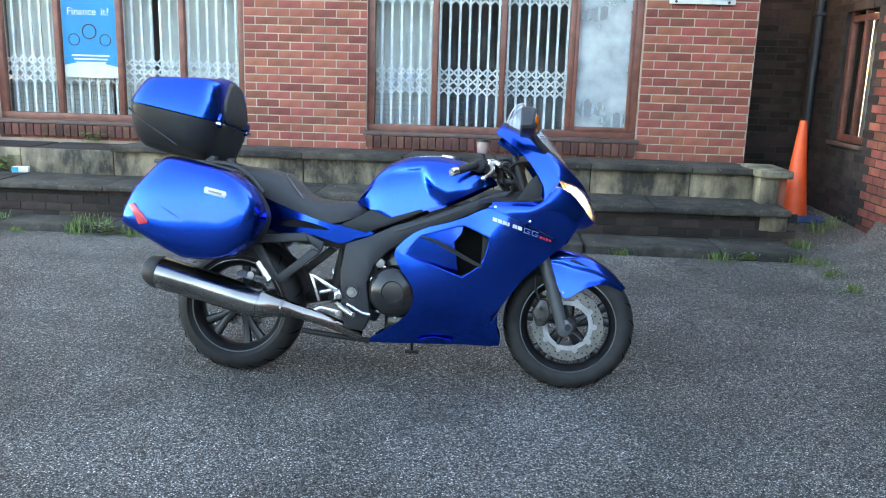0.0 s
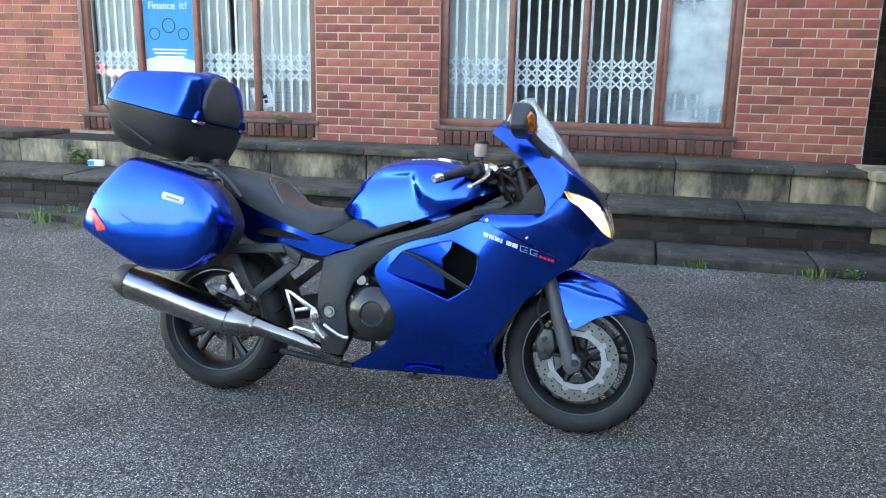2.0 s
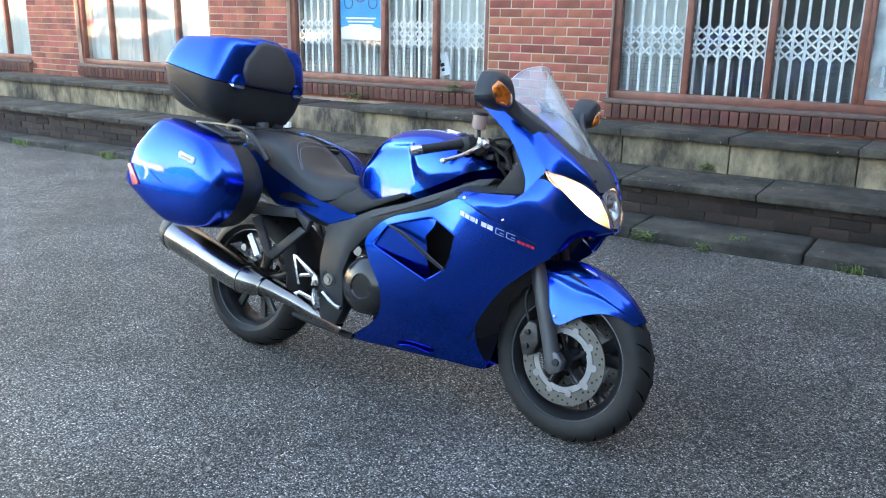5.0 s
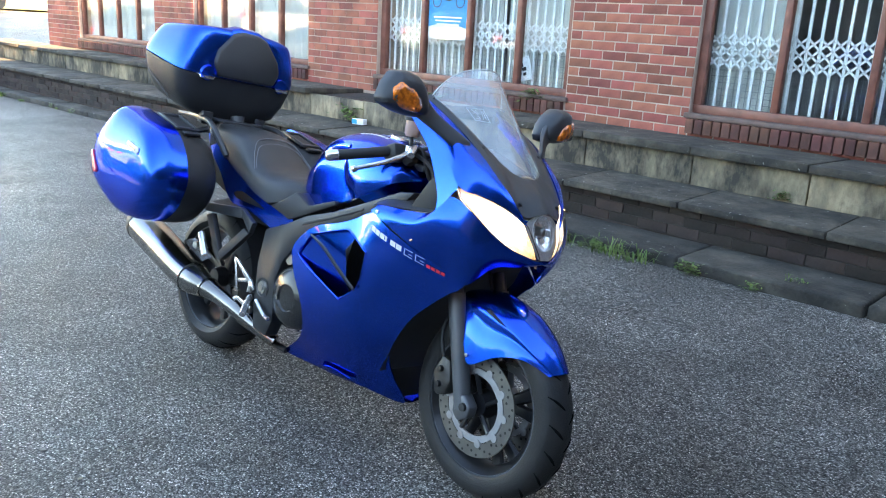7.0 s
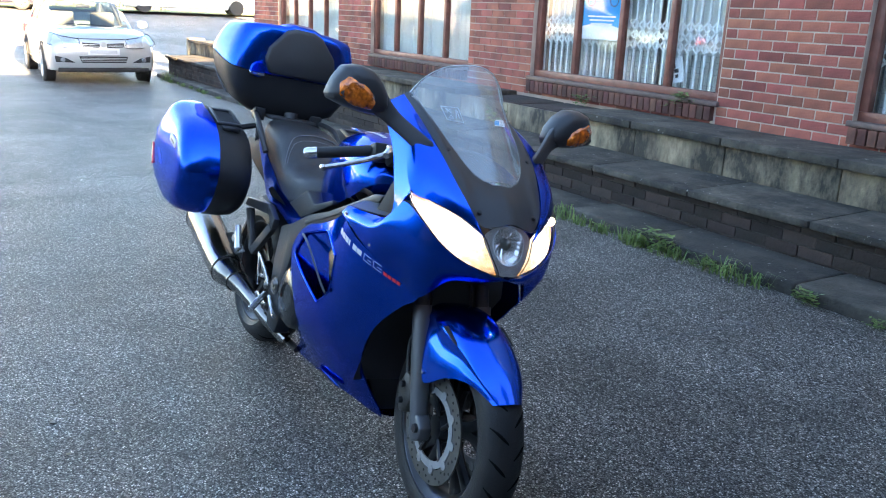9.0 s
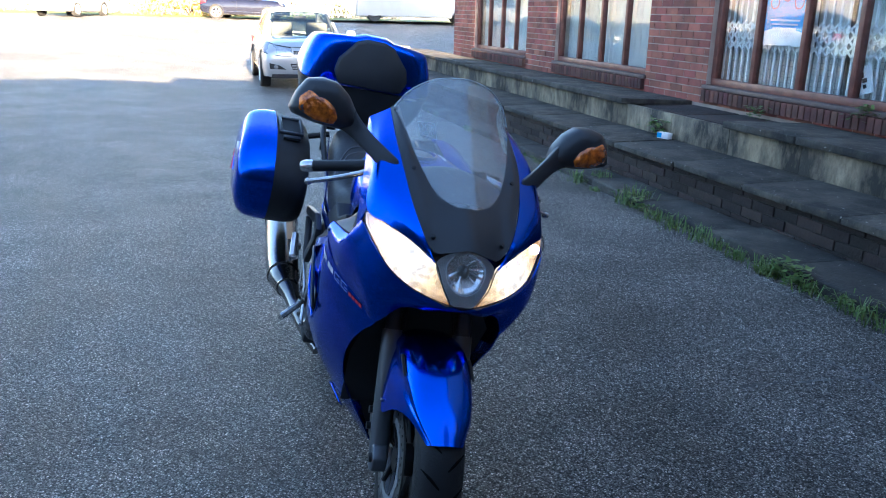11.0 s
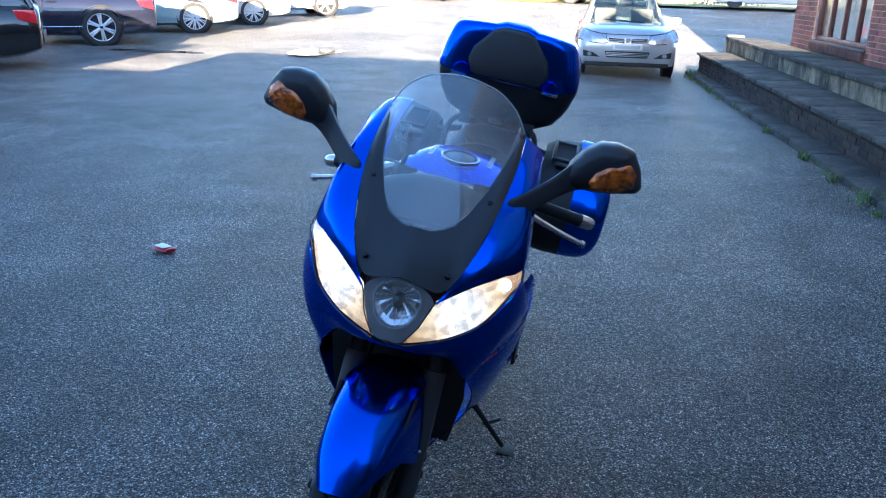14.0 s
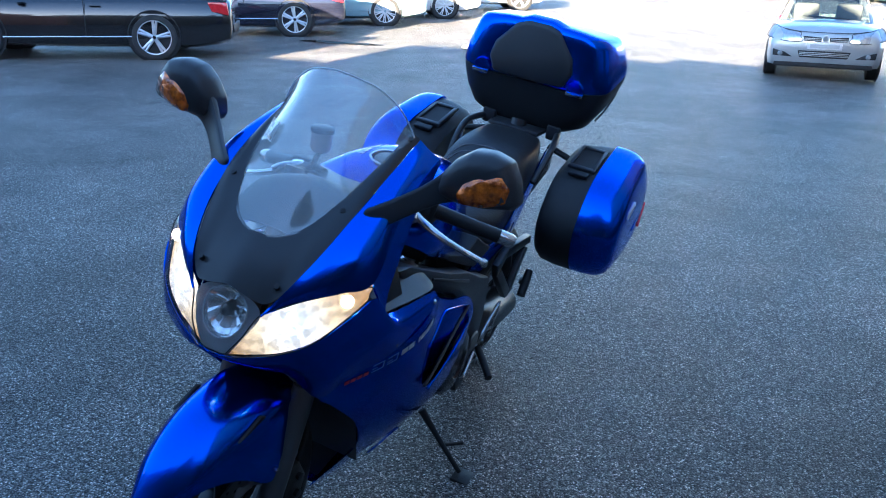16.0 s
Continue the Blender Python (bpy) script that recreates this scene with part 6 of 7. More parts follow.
tub = [[(x, y, w) for x, y in oval(a, b_, hw)] for a, b_, hw, w in ((-0.11, 0.15, 0.13, -0.186), (-0.145, 0.185, 0.18, -0.178), (-0.17, 0.2, 0.232, -0.15), (-0.198, 0.208, 0.268, -0.09), (-0.212, 0.212, 0.288, -0.02), (-0.214, 0.213, 0.29, -0.002))]
tc = part("top_case", moved(skin(tub), TC), M_BLACK, bike, "blue hard top case with a black tub")
lid = []
for f, a, b_, hw in ((0, -0.214, 0.213, 0.29), (0.15, -0.211, 0.21, 0.288), (0.4, -0.203, 0.2, 0.279), (0.6, -0.195, 0.19, 0.269), (0.78, -0.187, 0.18, 0.258), (0.88, -0.18, 0.173, 0.249), (0.94, -0.172, 0.166, 0.24), (0.975, -0.163, 0.158, 0.228), (0.995, -0.15, 0.147, 0.212), (1.01, -0.11, 0.11, 0.16), (1.02, -0.05, 0.05, 0.08), (1.022, -0.01, 0.01, 0.02)):
    lid.append([(x, y, 0.003 + f * (0.16 + 0.2 * x + 0.018 * max(0, 1 - (y / 0.2) ** 2) * (0.5 + x))) for x, y in oval(a, b_, hw, 64, 0.4)])
part("lid", moved(skin(lid), TC), M_BLUE, tc, "glossy blue case lid", angle=34)
PAD = [(-0.162, 0.06), (-0.15, 0.112), (-0.085, 0.186), (-0.04, 0.203), (0.04, 0.203), (0.085, 0.186), (0.15, 0.112), (0.162, 0.06), (0.135, 0.006), (-0.135, 0.006)]


def leaning(outline, x0, x1, bevel):
    """A slab in front of the lid that leans back with it and bends with its plan."""
    b = prism(outline, x0, x1, bevel, "yz", 3)
    bmesh.ops.subdivide_edges(b, edges=[e for e in b.edges if e.calc_length() > 0.05], cuts=2, use_grid_fill=True)
    for v in b.verts:
        v.co.x -= 0.3 * max(0, v.co.z - 0.03) + 0.35 * v.co.y ** 2
    return b


part("pad_bezel", moved(leaning([(y * 1.13, 0.002 + (z - 0.006) * 1.07) for y, z in PAD], 0.15, 0.219, 0.012), TC), M_BLUE, tc, angle=50)
part("backrest_pad", moved(leaning(PAD, 0.175, 0.234, 0.014), TC), M_VINYL, tc, "black padded backrest", angle=50)
for s in (-1, 1):
    part("latch", moved(box(0.195, 0.226, s * 0.185 - 0.032, s * 0.185 + 0.032, -0.01, 0.003, 0.002), TC), M_CHROME, tc, "silver latch")
    part("latch_cover", moved(lathe([(0, 0.218), (0.03, 0.216), (0.034, 0.205)], 20, "x", (0, s * 0.18, 0.012)), TC), M_BLUE, tc)
    part("case_foot", moved(box(0.17, 0.21, s * 0.13 - 0.025, s * 0.13 + 0.025, -0.205, -0.15, 0.006), TC), M_TRIM, tc)
for s in (-1, 1):
    part("tub_line", moved(tube([(-0.19, s * 0.256, -0.03), (-0.1, s * 0.268, -0.075), (0.0, s * 0.262, -0.115), (0.06, s * 0.246, -0.142)], 0.004, 6, 4), TC), M_TRIM, tc)
    part("tub_seam", moved(tube([(0.183, s * 0.2, -0.01), (0.178, s * 0.2, -0.08), (0.165, s * 0.19, -0.14)], 0.0025, 6, 4), TC), M_SHADEBLACK, tc)
rack = part("luggage_rack", box(-0.42, -0.03, -0.1, 0.1, 0.965, 0.982, 0.006), M_TRIM, bike, "dark luggage rack")
for s in (-1, 1):
    part("grab_rail", tube([(0.13, s * 0.165, 0.845), (0.06, s * 0.175, 0.92), (-0.02, s * 0.17, 0.965), (-0.15, s * 0.14, 0.975), (-0.3, s * 0.1, 0.975)], 0.012, 10, 4), M_TRIM, rack, "dark grab rail")
    part("rail_plate", prism([(0.02, 0.87), (0.06, 0.885), (0.04, 0.95), (-0.0, 0.965)], s * 0.172, s * 0.18, 0.002), M_ALLOY, rack, "silver rail bracket")
    part("pannier_mount", tube([(-0.1, s * 0.13, 0.93), (-0.1, s * 0.24, 0.9)], 0.012, 8, 1), M_BLACK, rack)
part("rack_strut", tube([(-0.25, 0, 0.97), (-0.3, 0, 1.01)], 0.03, 10, 1), M_TRIM, rack)
part("rack_strut", tube([(-0.08, 0, 0.96), (-0.09, 0, 1.0)], 0.03, 10, 1), M_TRIM, rack)

# ---- parked vehicles ----
M_CARGLASS = mat("car_glass", (0.03, 0.035, 0.04), 0.04, 0, (0.04, 0.045, 0.05), 2, 0, 1, 1.0)
M_SILVER = mat("silver_car_paint", (0.45, 0.465, 0.468), 0.3, 0.4, (0.42, 0.434, 0.437), 2, 0, 1, 1.0)
M_BLACKCAR = mat("black_car_paint", (0.006, 0.006, 0.007), 0.2, 0.1, (0.008, 0.0075, 0.009), 2, 0, 1, 1.0)
M_NAVYCAR = mat("navy_car_paint", (0.012, 0.014, 0.03), 0.25, 0.3, (0.015, 0.017, 0.035), 2, 0, 1, 1.0)
M_ICECAR = mat("ice_blue_car_paint", (0.25, 0.37, 0.41), 0.3, 0.3, (0.23, 0.34, 0.38), 2, 0, 1, 1.0)
M_WHITECAR = mat("white_car_paint", (0.52, 0.52, 0.52), 0.3, 0, (0.48, 0.48, 0.48), 2, 0, 1, 1.0)
M_CARTYRE = mat("car_tyre", (0.025, 0.025, 0.025), 0.85, 0, (0.04, 0.04, 0.04), 10)
M_TAIL = mat("red_tail_lamp", (0.5, 0.01, 0.015), 0.15, 0, (0.6, 0.02, 0.03), 30, 0, 1, 1.0)
M_LAMPGLASS = mat("car_lamp", (0.6, 0.62, 0.64), 0.1, 0.6, (0.4, 0.42, 0.44), 25, 0, 1, 1.0)
M_CARALLOY = mat("alloy_wheel_paint", (0.62, 0.63, 0.65), 0.3, 0.5, (0.5, 0.51, 0.53), 8)
M_SEATCLOTH = mat("beige_seat", (0.2, 0.19, 0.17), 0.8)

SHAPES = {
    # stations along the car: x, sill, belt height, half width; then glass: x, roof height, half width at the roof
    "hatch": ([(-2.12, 0.42, 0.8, 0.74), (-2.06, 0.3, 0.92, 0.82), (-1.7, 0.2, 0.95, 0.86), (-0.8, 0.19, 0.95, 0.875), (0.5, 0.19, 0.93, 0.875), (1.1, 0.2, 0.93, 0.875), (1.6, 0.2, 0.9, 0.885), (1.9, 0.21, 0.85, 0.875), (2.04, 0.22, 0.79, 0.85), (2.12, 0.23, 0.74, 0.81), (2.16, 0.26, 0.67, 0.76)],
              [(-2.0, 0.92, 0.68), (-1.75, 1.2, 0.62), (-1.45, 1.4, 0.58), (-0.6, 1.46, 0.59), (0.1, 1.42, 0.58), (0.55, 1.22, 0.62), (1.02, 0.92, 0.7)]),
    "estate": ([(-2.48, 0.42, 0.8, 0.74), (-2.4, 0.3, 0.93, 0.83), (-1.9, 0.2, 0.97, 0.87), (-0.8, 0.19, 0.96, 0.88), (0.5, 0.19, 0.93, 0.88), (1.1, 0.2, 0.92, 0.87), (1.7, 0.21, 0.86, 0.86), (2.1, 0.23, 0.74, 0.78), (2.2, 0.3, 0.64, 0.66)],
               [(-2.38, 0.94, 0.72), (-2.2, 1.25, 0.66), (-1.95, 1.42, 0.62), (-0.6, 1.48, 0.6), (0.1, 1.44, 0.58), (0.55, 1.24, 0.62), (1.05, 0.93, 0.7)]),
    "saloon": ([(-2.32, 0.4, 0.85, 0.78), (-2.22, 0.3, 0.96, 0.85), (-1.7, 0.2, 0.98, 0.87), (-0.8, 0.18, 0.95, 0.885), (0.5, 0.18, 0.93, 0.885), (1.1, 0.2, 0.9, 0.88), (1.7, 0.22, 0.82, 0.85), (2.1, 0.26, 0.7, 0.76), (2.25, 0.34, 0.58, 0.6)],
               [(-1.75, 0.96, 0.68), (-1.3, 1.2, 0.62), (-0.9, 1.38, 0.58), (-0.2, 1.44, 0.59), (0.2, 1.4, 0.58), (0.6, 1.22, 0.62), (1.1, 0.93, 0.7)]),
}


def car(name, label, m, paint, shape="hatch", wheel_x=(-1.28, 1.32), R=0.315, spokes=5, front=False, group="parked cars"):
    c = thing(name, label, "car", m, group)
    low, top = SHAPES[shape]
    S = catmull(low, 5)
    rings = []
    for x, z0, z1, w in S:
        h = z1 - z0
        half = [(0.0, z0), (w * 0.8, z0), (w * 0.97, z0 + 0.06 * h), (w, z0 + 0.3 * h), (w * 0.995, z0 + 0.6 * h), (w * 0.96, z0 + 0.86 * h), (w * 0.86, z1 - 0.015), (w * 0.6, z1 + 0.02), (0, z1 + 0.035)]
        rings.append([(x, y, z) for y, z in half] + [(x, -y, z) for y, z in half[-2:0:-1]])
    body = part("body", skin(rings), paint, c, angle=50)
    G = catmull(top, 4)
    gr = []
    belt = lambda x: float(np.interp(x, [p[0] for p in low], [p[2] for p in low]))
    wid = lambda x: float(np.interp(x, [p[0] for p in low], [p[3] for p in low])) * 0.87
    for x, zr, wr in G:
        zb = min(belt(x) - 0.01, zr - 0.002)
        half = [(wid(x), zb), (wid(x) + (wr - wid(x)) * 0.5 + 0.015, (zb + zr) / 2), (wr, zr - 0.03), (wr * 0.8, zr), (0, zr + 0.02)]
        gr.append([(x, y, z) for y, z in half] + [(x, -y, z) for y, z in half[-2::-1]])
    part("glasshouse", skin(gr, False, False), M_CARGLASS, c, "dark tinted car windows")
    mid = [g for g in G if g[1] > top[3][1] - 0.08]
    part("roof", skin([[(x, y * wr, zr + dz) for y, dz in ((-1.01, -0.045), (-0.99, -0.02), (-0.8, 0.008), (0, 0.028), (0.8, 0.008), (0.99, -0.02), (1.01, -0.045))] for x, zr, wr in mid], False, False), paint, c)
    for s in (-1, 1):
        part("pillar", tube([(x, s * (wr + 0.004), zr - 0.02) for x, zr, wr in top if x >= mid[-1][0] - 0.1], 0.03, 8, 3), paint, c)
        part("pillar", tube([(x, s * (wr + 0.004), zr - 0.02) for x, zr, wr in top if x <= mid[0][0] + 0.1], 0.045, 8, 3), paint, c)
        part("pillar", tube([(-0.25, s * wid(-0.25), belt(-0.25)), (-0.3, s * 0.6, 1.42)], 0.03, 8, 1), M_BLACK, c)
        part("door_line", box(-0.26, -0.25, s * 0.879 - 0.002, s * 0.879 + 0.002, 0.3, 0.9), M_DARK, c)
        part("door_handle", tube([(-0.5, s * 0.87, 0.82), (-0.34, s * 0.87, 0.82)], 0.014, 8, 1), paint, c)
        part("door_mirror", lathe([(0, 0.11), (0.05, 0.1), (0.075, 0.03), (0.06, -0.06), (0, -0.08)], 12, "y", (0.72, s * 0.95, 1.0)), paint, c)
        part("side_strip", tube([(-1.0, s * 0.882, 0.36), (1.0, s * 0.882, 0.33)], 0.009, 6, 1), M_CHROME if paint in (M_NAVYCAR, M_BLACKCAR) else paint, c)
        tl = prism([(-2.085, 0.7), (-2.06, 0.9), (-1.76, 0.9), (-1.82, 0.76)], s * 0.66, s * 0.855, 0.01)
        part("tail_lamp", moved(tl, Matrix.Translation((low[0][0] + 2.12, 0, 0))), M_TAIL, c, "red tail lamp")
        hl = [[(2.105, s * 0.4, 0.778), (2.035, s * 0.62, 0.81), (1.8, s * 0.81, 0.868)], [(2.17, s * 0.38, 0.71), (2.135, s * 0.64, 0.725), (1.92, s * 0.875, 0.77)], [(2.188, s * 0.36, 0.64), (2.176, s * 0.62, 0.635), (2.035, s * 0.88, 0.69)]]
        hl = [[(x + low[-1][0] - 2.16, y, z) for x, y, z in r] for r in hl]
        lamp = shell(part("headlight", facing(patch(hl, 4, 4), (1, 0, 0)), M_LAMPGLASS, c, "clear car headlamp"), 0.02)
        part("seal", tube([*hl[0], hl[1][2], *hl[2][::-1], hl[1][0]], 0.006, 6, 4, 1.0, True), M_DARK, lamp)
        for x in wheel_x:
            # flat disc on the body side, wheel-well shade put into its colour
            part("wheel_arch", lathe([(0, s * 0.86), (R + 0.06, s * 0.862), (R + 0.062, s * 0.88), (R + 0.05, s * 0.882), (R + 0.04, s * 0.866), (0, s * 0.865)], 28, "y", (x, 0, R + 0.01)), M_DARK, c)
            T = 0.1
            w = part("wheel", lathe([(R - 0.1, s * 0.9), (R - 0.085, s * 0.905), (R - 0.08, s * 0.86)], 32, "y", (x, 0, R)), M_CARALLOY, c, "silver alloy wheel")
            part("tyre", lathe([(R - 0.1, s * 0.895), (R - 0.05, s * 0.912), (R - 0.008, s * 0.9), (R, s * 0.87), (R, s * 0.72), (R - 0.1, s * 0.7)], 32, "y", (x, 0, R)), M_CARTYRE, w)
            # flat disc painted with the shade behind the spokes
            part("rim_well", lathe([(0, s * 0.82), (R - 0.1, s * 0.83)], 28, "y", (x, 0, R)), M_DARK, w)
            for k in range(spokes):
                for d in (-0.11, 0.11):
                    a = 2 * math.pi * k / spokes + 0.4
                    part("spoke", tube([(x + 0.03 * math.cos(a), s * 0.89, R + 0.03 * math.sin(a)), (x + (R - 0.095) * math.cos(a + d), s * 0.895, R + (R - 0.095) * math.sin(a + d))], [0.03 if spokes < 8 else 0.018, 0.02 if spokes < 8 else 0.015], 6, 1), M_CARALLOY, w)
    part("rear_bumper", box(low[0][0] - 0.02, low[0][0] + 0.1, -0.6, 0.6, 0.42, 0.56, 0.02), M_BLACK, c)
    if front:
        for s in (-1, 1):
            part("grille", prism([(s * 0.06, 0.635), (s * 0.06, 0.705), (s * 0.34, 0.72), (s * 0.33, 0.645)], 2.0, 2.168, 0.008, "yz"), M_DARK, c, "dark radiator grille")
            for z in (0.66, 0.685):
                part("grille_bar", box(2.165, 2.174, *sorted((s * 0.07, s * 0.325)), z - 0.006, z + 0.006, 0.003), M_SILVER, c)
        part("grille_emblem", lathe([(0, 0.012), (0.045, 0.008), (0.05, -0.03)], 18, "x", (2.165, 0, 0.69)), M_SILVER, c)
        part("number_plate", box(2.14, 2.176, -0.26, 0.26, 0.515, 0.62, 0.004), M_WHITE, c, "white number plate")
        part("plate_bar", box(2.177, 2.179, -0.22, 0.22, 0.54, 0.595), M_WHITECAR, c)
        part("air_intake", prism([(-0.36, 0.38), (-0.4, 0.49), (0.4, 0.49), (0.36, 0.38)], 2.0, 2.17, 0.01, "yz"), M_DARK, c)
        for z in (0.41, 0.435, 0.46):
            part("intake_bar", box(2.166, 2.176, -0.37, 0.37, z - 0.005, z + 0.005, 0.003), M_SILVER, c)
        part("lip", box(1.98, 2.172, -0.74, 0.74, 0.225, 0.3, 0.012), M_DARK, c, "dark plastic bumper lip")
        part("bonnet_line", tube([(2.04, -0.62, 0.818), (2.108, -0.4, 0.787), (2.122, 0, 0.78), (2.108, 0.4, 0.787), (2.04, 0.62, 0.818)], 0.005, 6, 5), M_DARK, c)
        for s in (-1, 1):
            part("fog_recess", prism([(s * 0.46, 0.38), (s * 0.6, 0.46), (s * 0.78, 0.5), (s * 0.77, 0.39)], 1.9, 2.166, 0.01, "yz"), M_DARK, c)
            part("fog_lamp", lathe([(0, 0.012), (0.03, 0.01), (0.04, 0)], 16, "x", (2.168, s * 0.66, 0.43)), M_LAMPGLASS, c)
            part("front_seat", box(0.0, 0.15, s * 0.36 - 0.22, s * 0.36 + 0.22, 0.6, 1.2, 0.06), M_SEATCLOTH, c)
            part("bonnet_crease", tube([(2.06, s * 0.42, 0.79), (1.6, s * 0.52, 0.912), (1.02, s * 0.6, 0.945)], [0.012, 0.016, 0.01], 8, 5), paint, c)
            part("wiper", tube([(0.98, s * 0.1 + 0.25, 0.965), (0.9, s * 0.1 - 0.3, 0.995)], 0.008, 6, 1), M_BLACK, c)
        part("interior_mirror", box(0.3, 0.33, -0.12, 0.12, 1.27, 1.33, 0.01), M_BLACK, c)
    return c


hero = car("silver_car", "silver hatchback parked facing along the wall", pose(-15.5, 5.12, ground_z(5.1, -15.5)), M_SILVER, "hatch", front=True)
for ob in hero.children:
    if ob.name.startswith("glasshouse"):
        ob.data.materials[0] = glass("clear_car_glass", (0.42, 0.5, 0.52), 1.5)
        ob.visible_shadow = False


def by_rear_wheel(x, y, turn):
    """The pose of a car whose near rear wheel stands at x, y."""
    return pose(x, y, ground_z(y, x)) @ pose(0, 0, 0, 0, 0, turn) @ pose(1.28, -0.9, 0)


car("black_car", "black estate car in shade at the edge of the car park", by_rear_wheel(-8.84, -4.67, -58), M_BLACKCAR, "estate", spokes=5, R=0.35)
car("navy_saloon", "dark navy saloon parked in the row", by_rear_wheel(-13.37, -4.99, -60), M_NAVYCAR, "saloon", spokes=6, R=0.35)
car("ice_blue_car", "pale ice-blue coupe in the sunlit row", by_rear_wheel(-16.89, -4.68, -60), M_ICECAR, "saloon", spokes=10, R=0.35)
car("white_car", "white saloon at the far end of the row", by_rear_wheel(-20.08, -4.46, -60), M_WHITECAR, "saloon", spokes=8, R=0.35)
car("white_pickup", "white pickup at the end of the row", by_rear_wheel(-24.99, -3.89, -62), M_WHITECAR, "hatch", R=0.38)
car("white_hatchback", "white hatchback far across the yard", pose(-41.3, -2.6, ground_z(0, -41.3), 0, 0, -20), M_WHITECAR, "hatch")
car("dark_hatchback", "dark grey hatchback far across the yard", pose(-42.5, 5.4, ground_z(0, -42.5), 0, 0, 75), M_NAVYCAR, "hatch")


def van(m):
    v = thing("white_van", "large white van at the far edge of the yard", "van", m, "parked cars")
    part("body", box(-3.0, 2.2, -1.0, 1.0, 0.24, 2.5, 0.12, seg=3), M_WHITECAR, v)
    part("cab", prism([(2.0, 0.4), (2.0, 2.4), (2.3, 2.3), (2.8, 1.4), (3.4, 1.2), (3.45, 0.4)], -0.98, 0.98, 0.08), M_WHITECAR, v)
    for s in (-1, 1):
        part("cab_window", prism([(2.1, 1.45), (2.1, 2.1), (2.35, 2.05), (2.75, 1.42)], s * 0.975, s * 0.985, 0), M_CARGLASS, v)
        for x in (-2.0, 2.6):
            part("wheel", lathe([(0, s * 0.98), (0.2, s * 0.99), (0.36, s * 0.99), (0.38, s * 0.95), (0.38, s * 0.75)], 24, "y", (x, 0, 0.38)), M_CARTYRE, v)
    return v


v1 = van(pose(-43.0, 14.2, ground_z(0, -43), 0, 0, 82))
copy_thing(v1, pose(-46.0, 26.0, ground_z(0, -46), 0, 0, 75))


# ---- far edge of the yard ----
def verge():
    rnd = random.Random(5)
    b = bmesh.new()
    bmesh.ops.create_grid(b, x_segments=4, y_segments=90, size=1)
    for v in b.verts:
        v.co = (-47 + v.co.x * 4 + rnd.uniform(-0.4, 0.4), v.co.y * 70 - 15, 0.02)
    for v in b.verts:
        v.co.z += ground_z(0, v.co.x)
    tagged(part("grass_verge", b, M_GRASS), "sunlit strip of rough grass", "grass", kind="structure")


verge()


def bush(name, label, m, size, material, n, seed):
    """A shrub of stems and many small leaves."""
    rnd = random.Random(seed)
    t = thing(name, label, "bush", m)
    b = bmesh.new()
    for k in range(9):
        a = rnd.uniform(0, 6.28)
        merge(b, tube([(0, 0, 0), (0.3 * size[0] * math.cos(a), 0.3 * size[1] * math.sin(a), 0.5 * size[2]), (0.7 * size[0] * math.cos(a), 0.7 * size[1] * math.sin(a), size[2] * rnd.uniform(0.7, 1.0))], [0.03, 0.02, 0.006], 5, 2))
    tagged(part("stem", b, M_DARKBRICK, t), kind="stuff")
    verts, faces = [], []
    for k in range(n):
        while True:
            p = Vector((rnd.uniform(-1, 1), rnd.uniform(-1, 1), rnd.uniform(0, 1)))
            if 0.25 < p.length < 1 + 0.25 * noise.noise(p * 3 + Vector((seed, 0, 0))):
                break
        p = Vector((p.x * size[0], p.y * size[1], p.z * size[2]))
        q = Euler((rnd.uniform(0, 6), rnd.uniform(0, 6), rnd.uniform(0, 6))).to_matrix()
        s = rnd.uniform(0.6, 1.3) * 0.09 * size[2] ** 0.5
        i = len(verts)
        verts += [p + q @ Vector(c) * s for c in ((-1, 0, 0), (0, -0.45, 0.1), (1, 0, 0), (0, 0.45, 0.1))]
        faces.append((i, i + 1, i + 2, i + 3))
    me = bpy.data.meshes.new("leaves")
    me.from_pydata(verts, [], faces)
    me.materials.append(material)
    ob = new("leaves", me)
    ob.parent = t
    tagged(ob, kind="stuff")
    return t


bush("autumn_bush", "yellow autumn shrub at the far edge of the yard", pose(-46, 2.6, 0.85), (1.6, 3.0, 2.4), M_BUSH, 1500, 1)
hedge = bush("far_hedge", "overgrown hedge beyond the yard, haze painted into its leaves", pose(-50, -8, 0.85), (1.5, 9.0, 2.6), M_HEDGE, 2500, 2)
copy_thing(hedge, pose(-51.5, 8.0, 0.85, 0, 0, 4))
tagged(part("backdrop", box(-75, -74, -80, 80, 0, 6.5), mat("far_pale_facades", (0.5, 0.47, 0.42), 0.9, 0, (0.36, 0.36, 0.34), 0.15, 0.2, 3), smooth=False), "pale sunlit buildings far beyond the yard", "building", kind="structure")

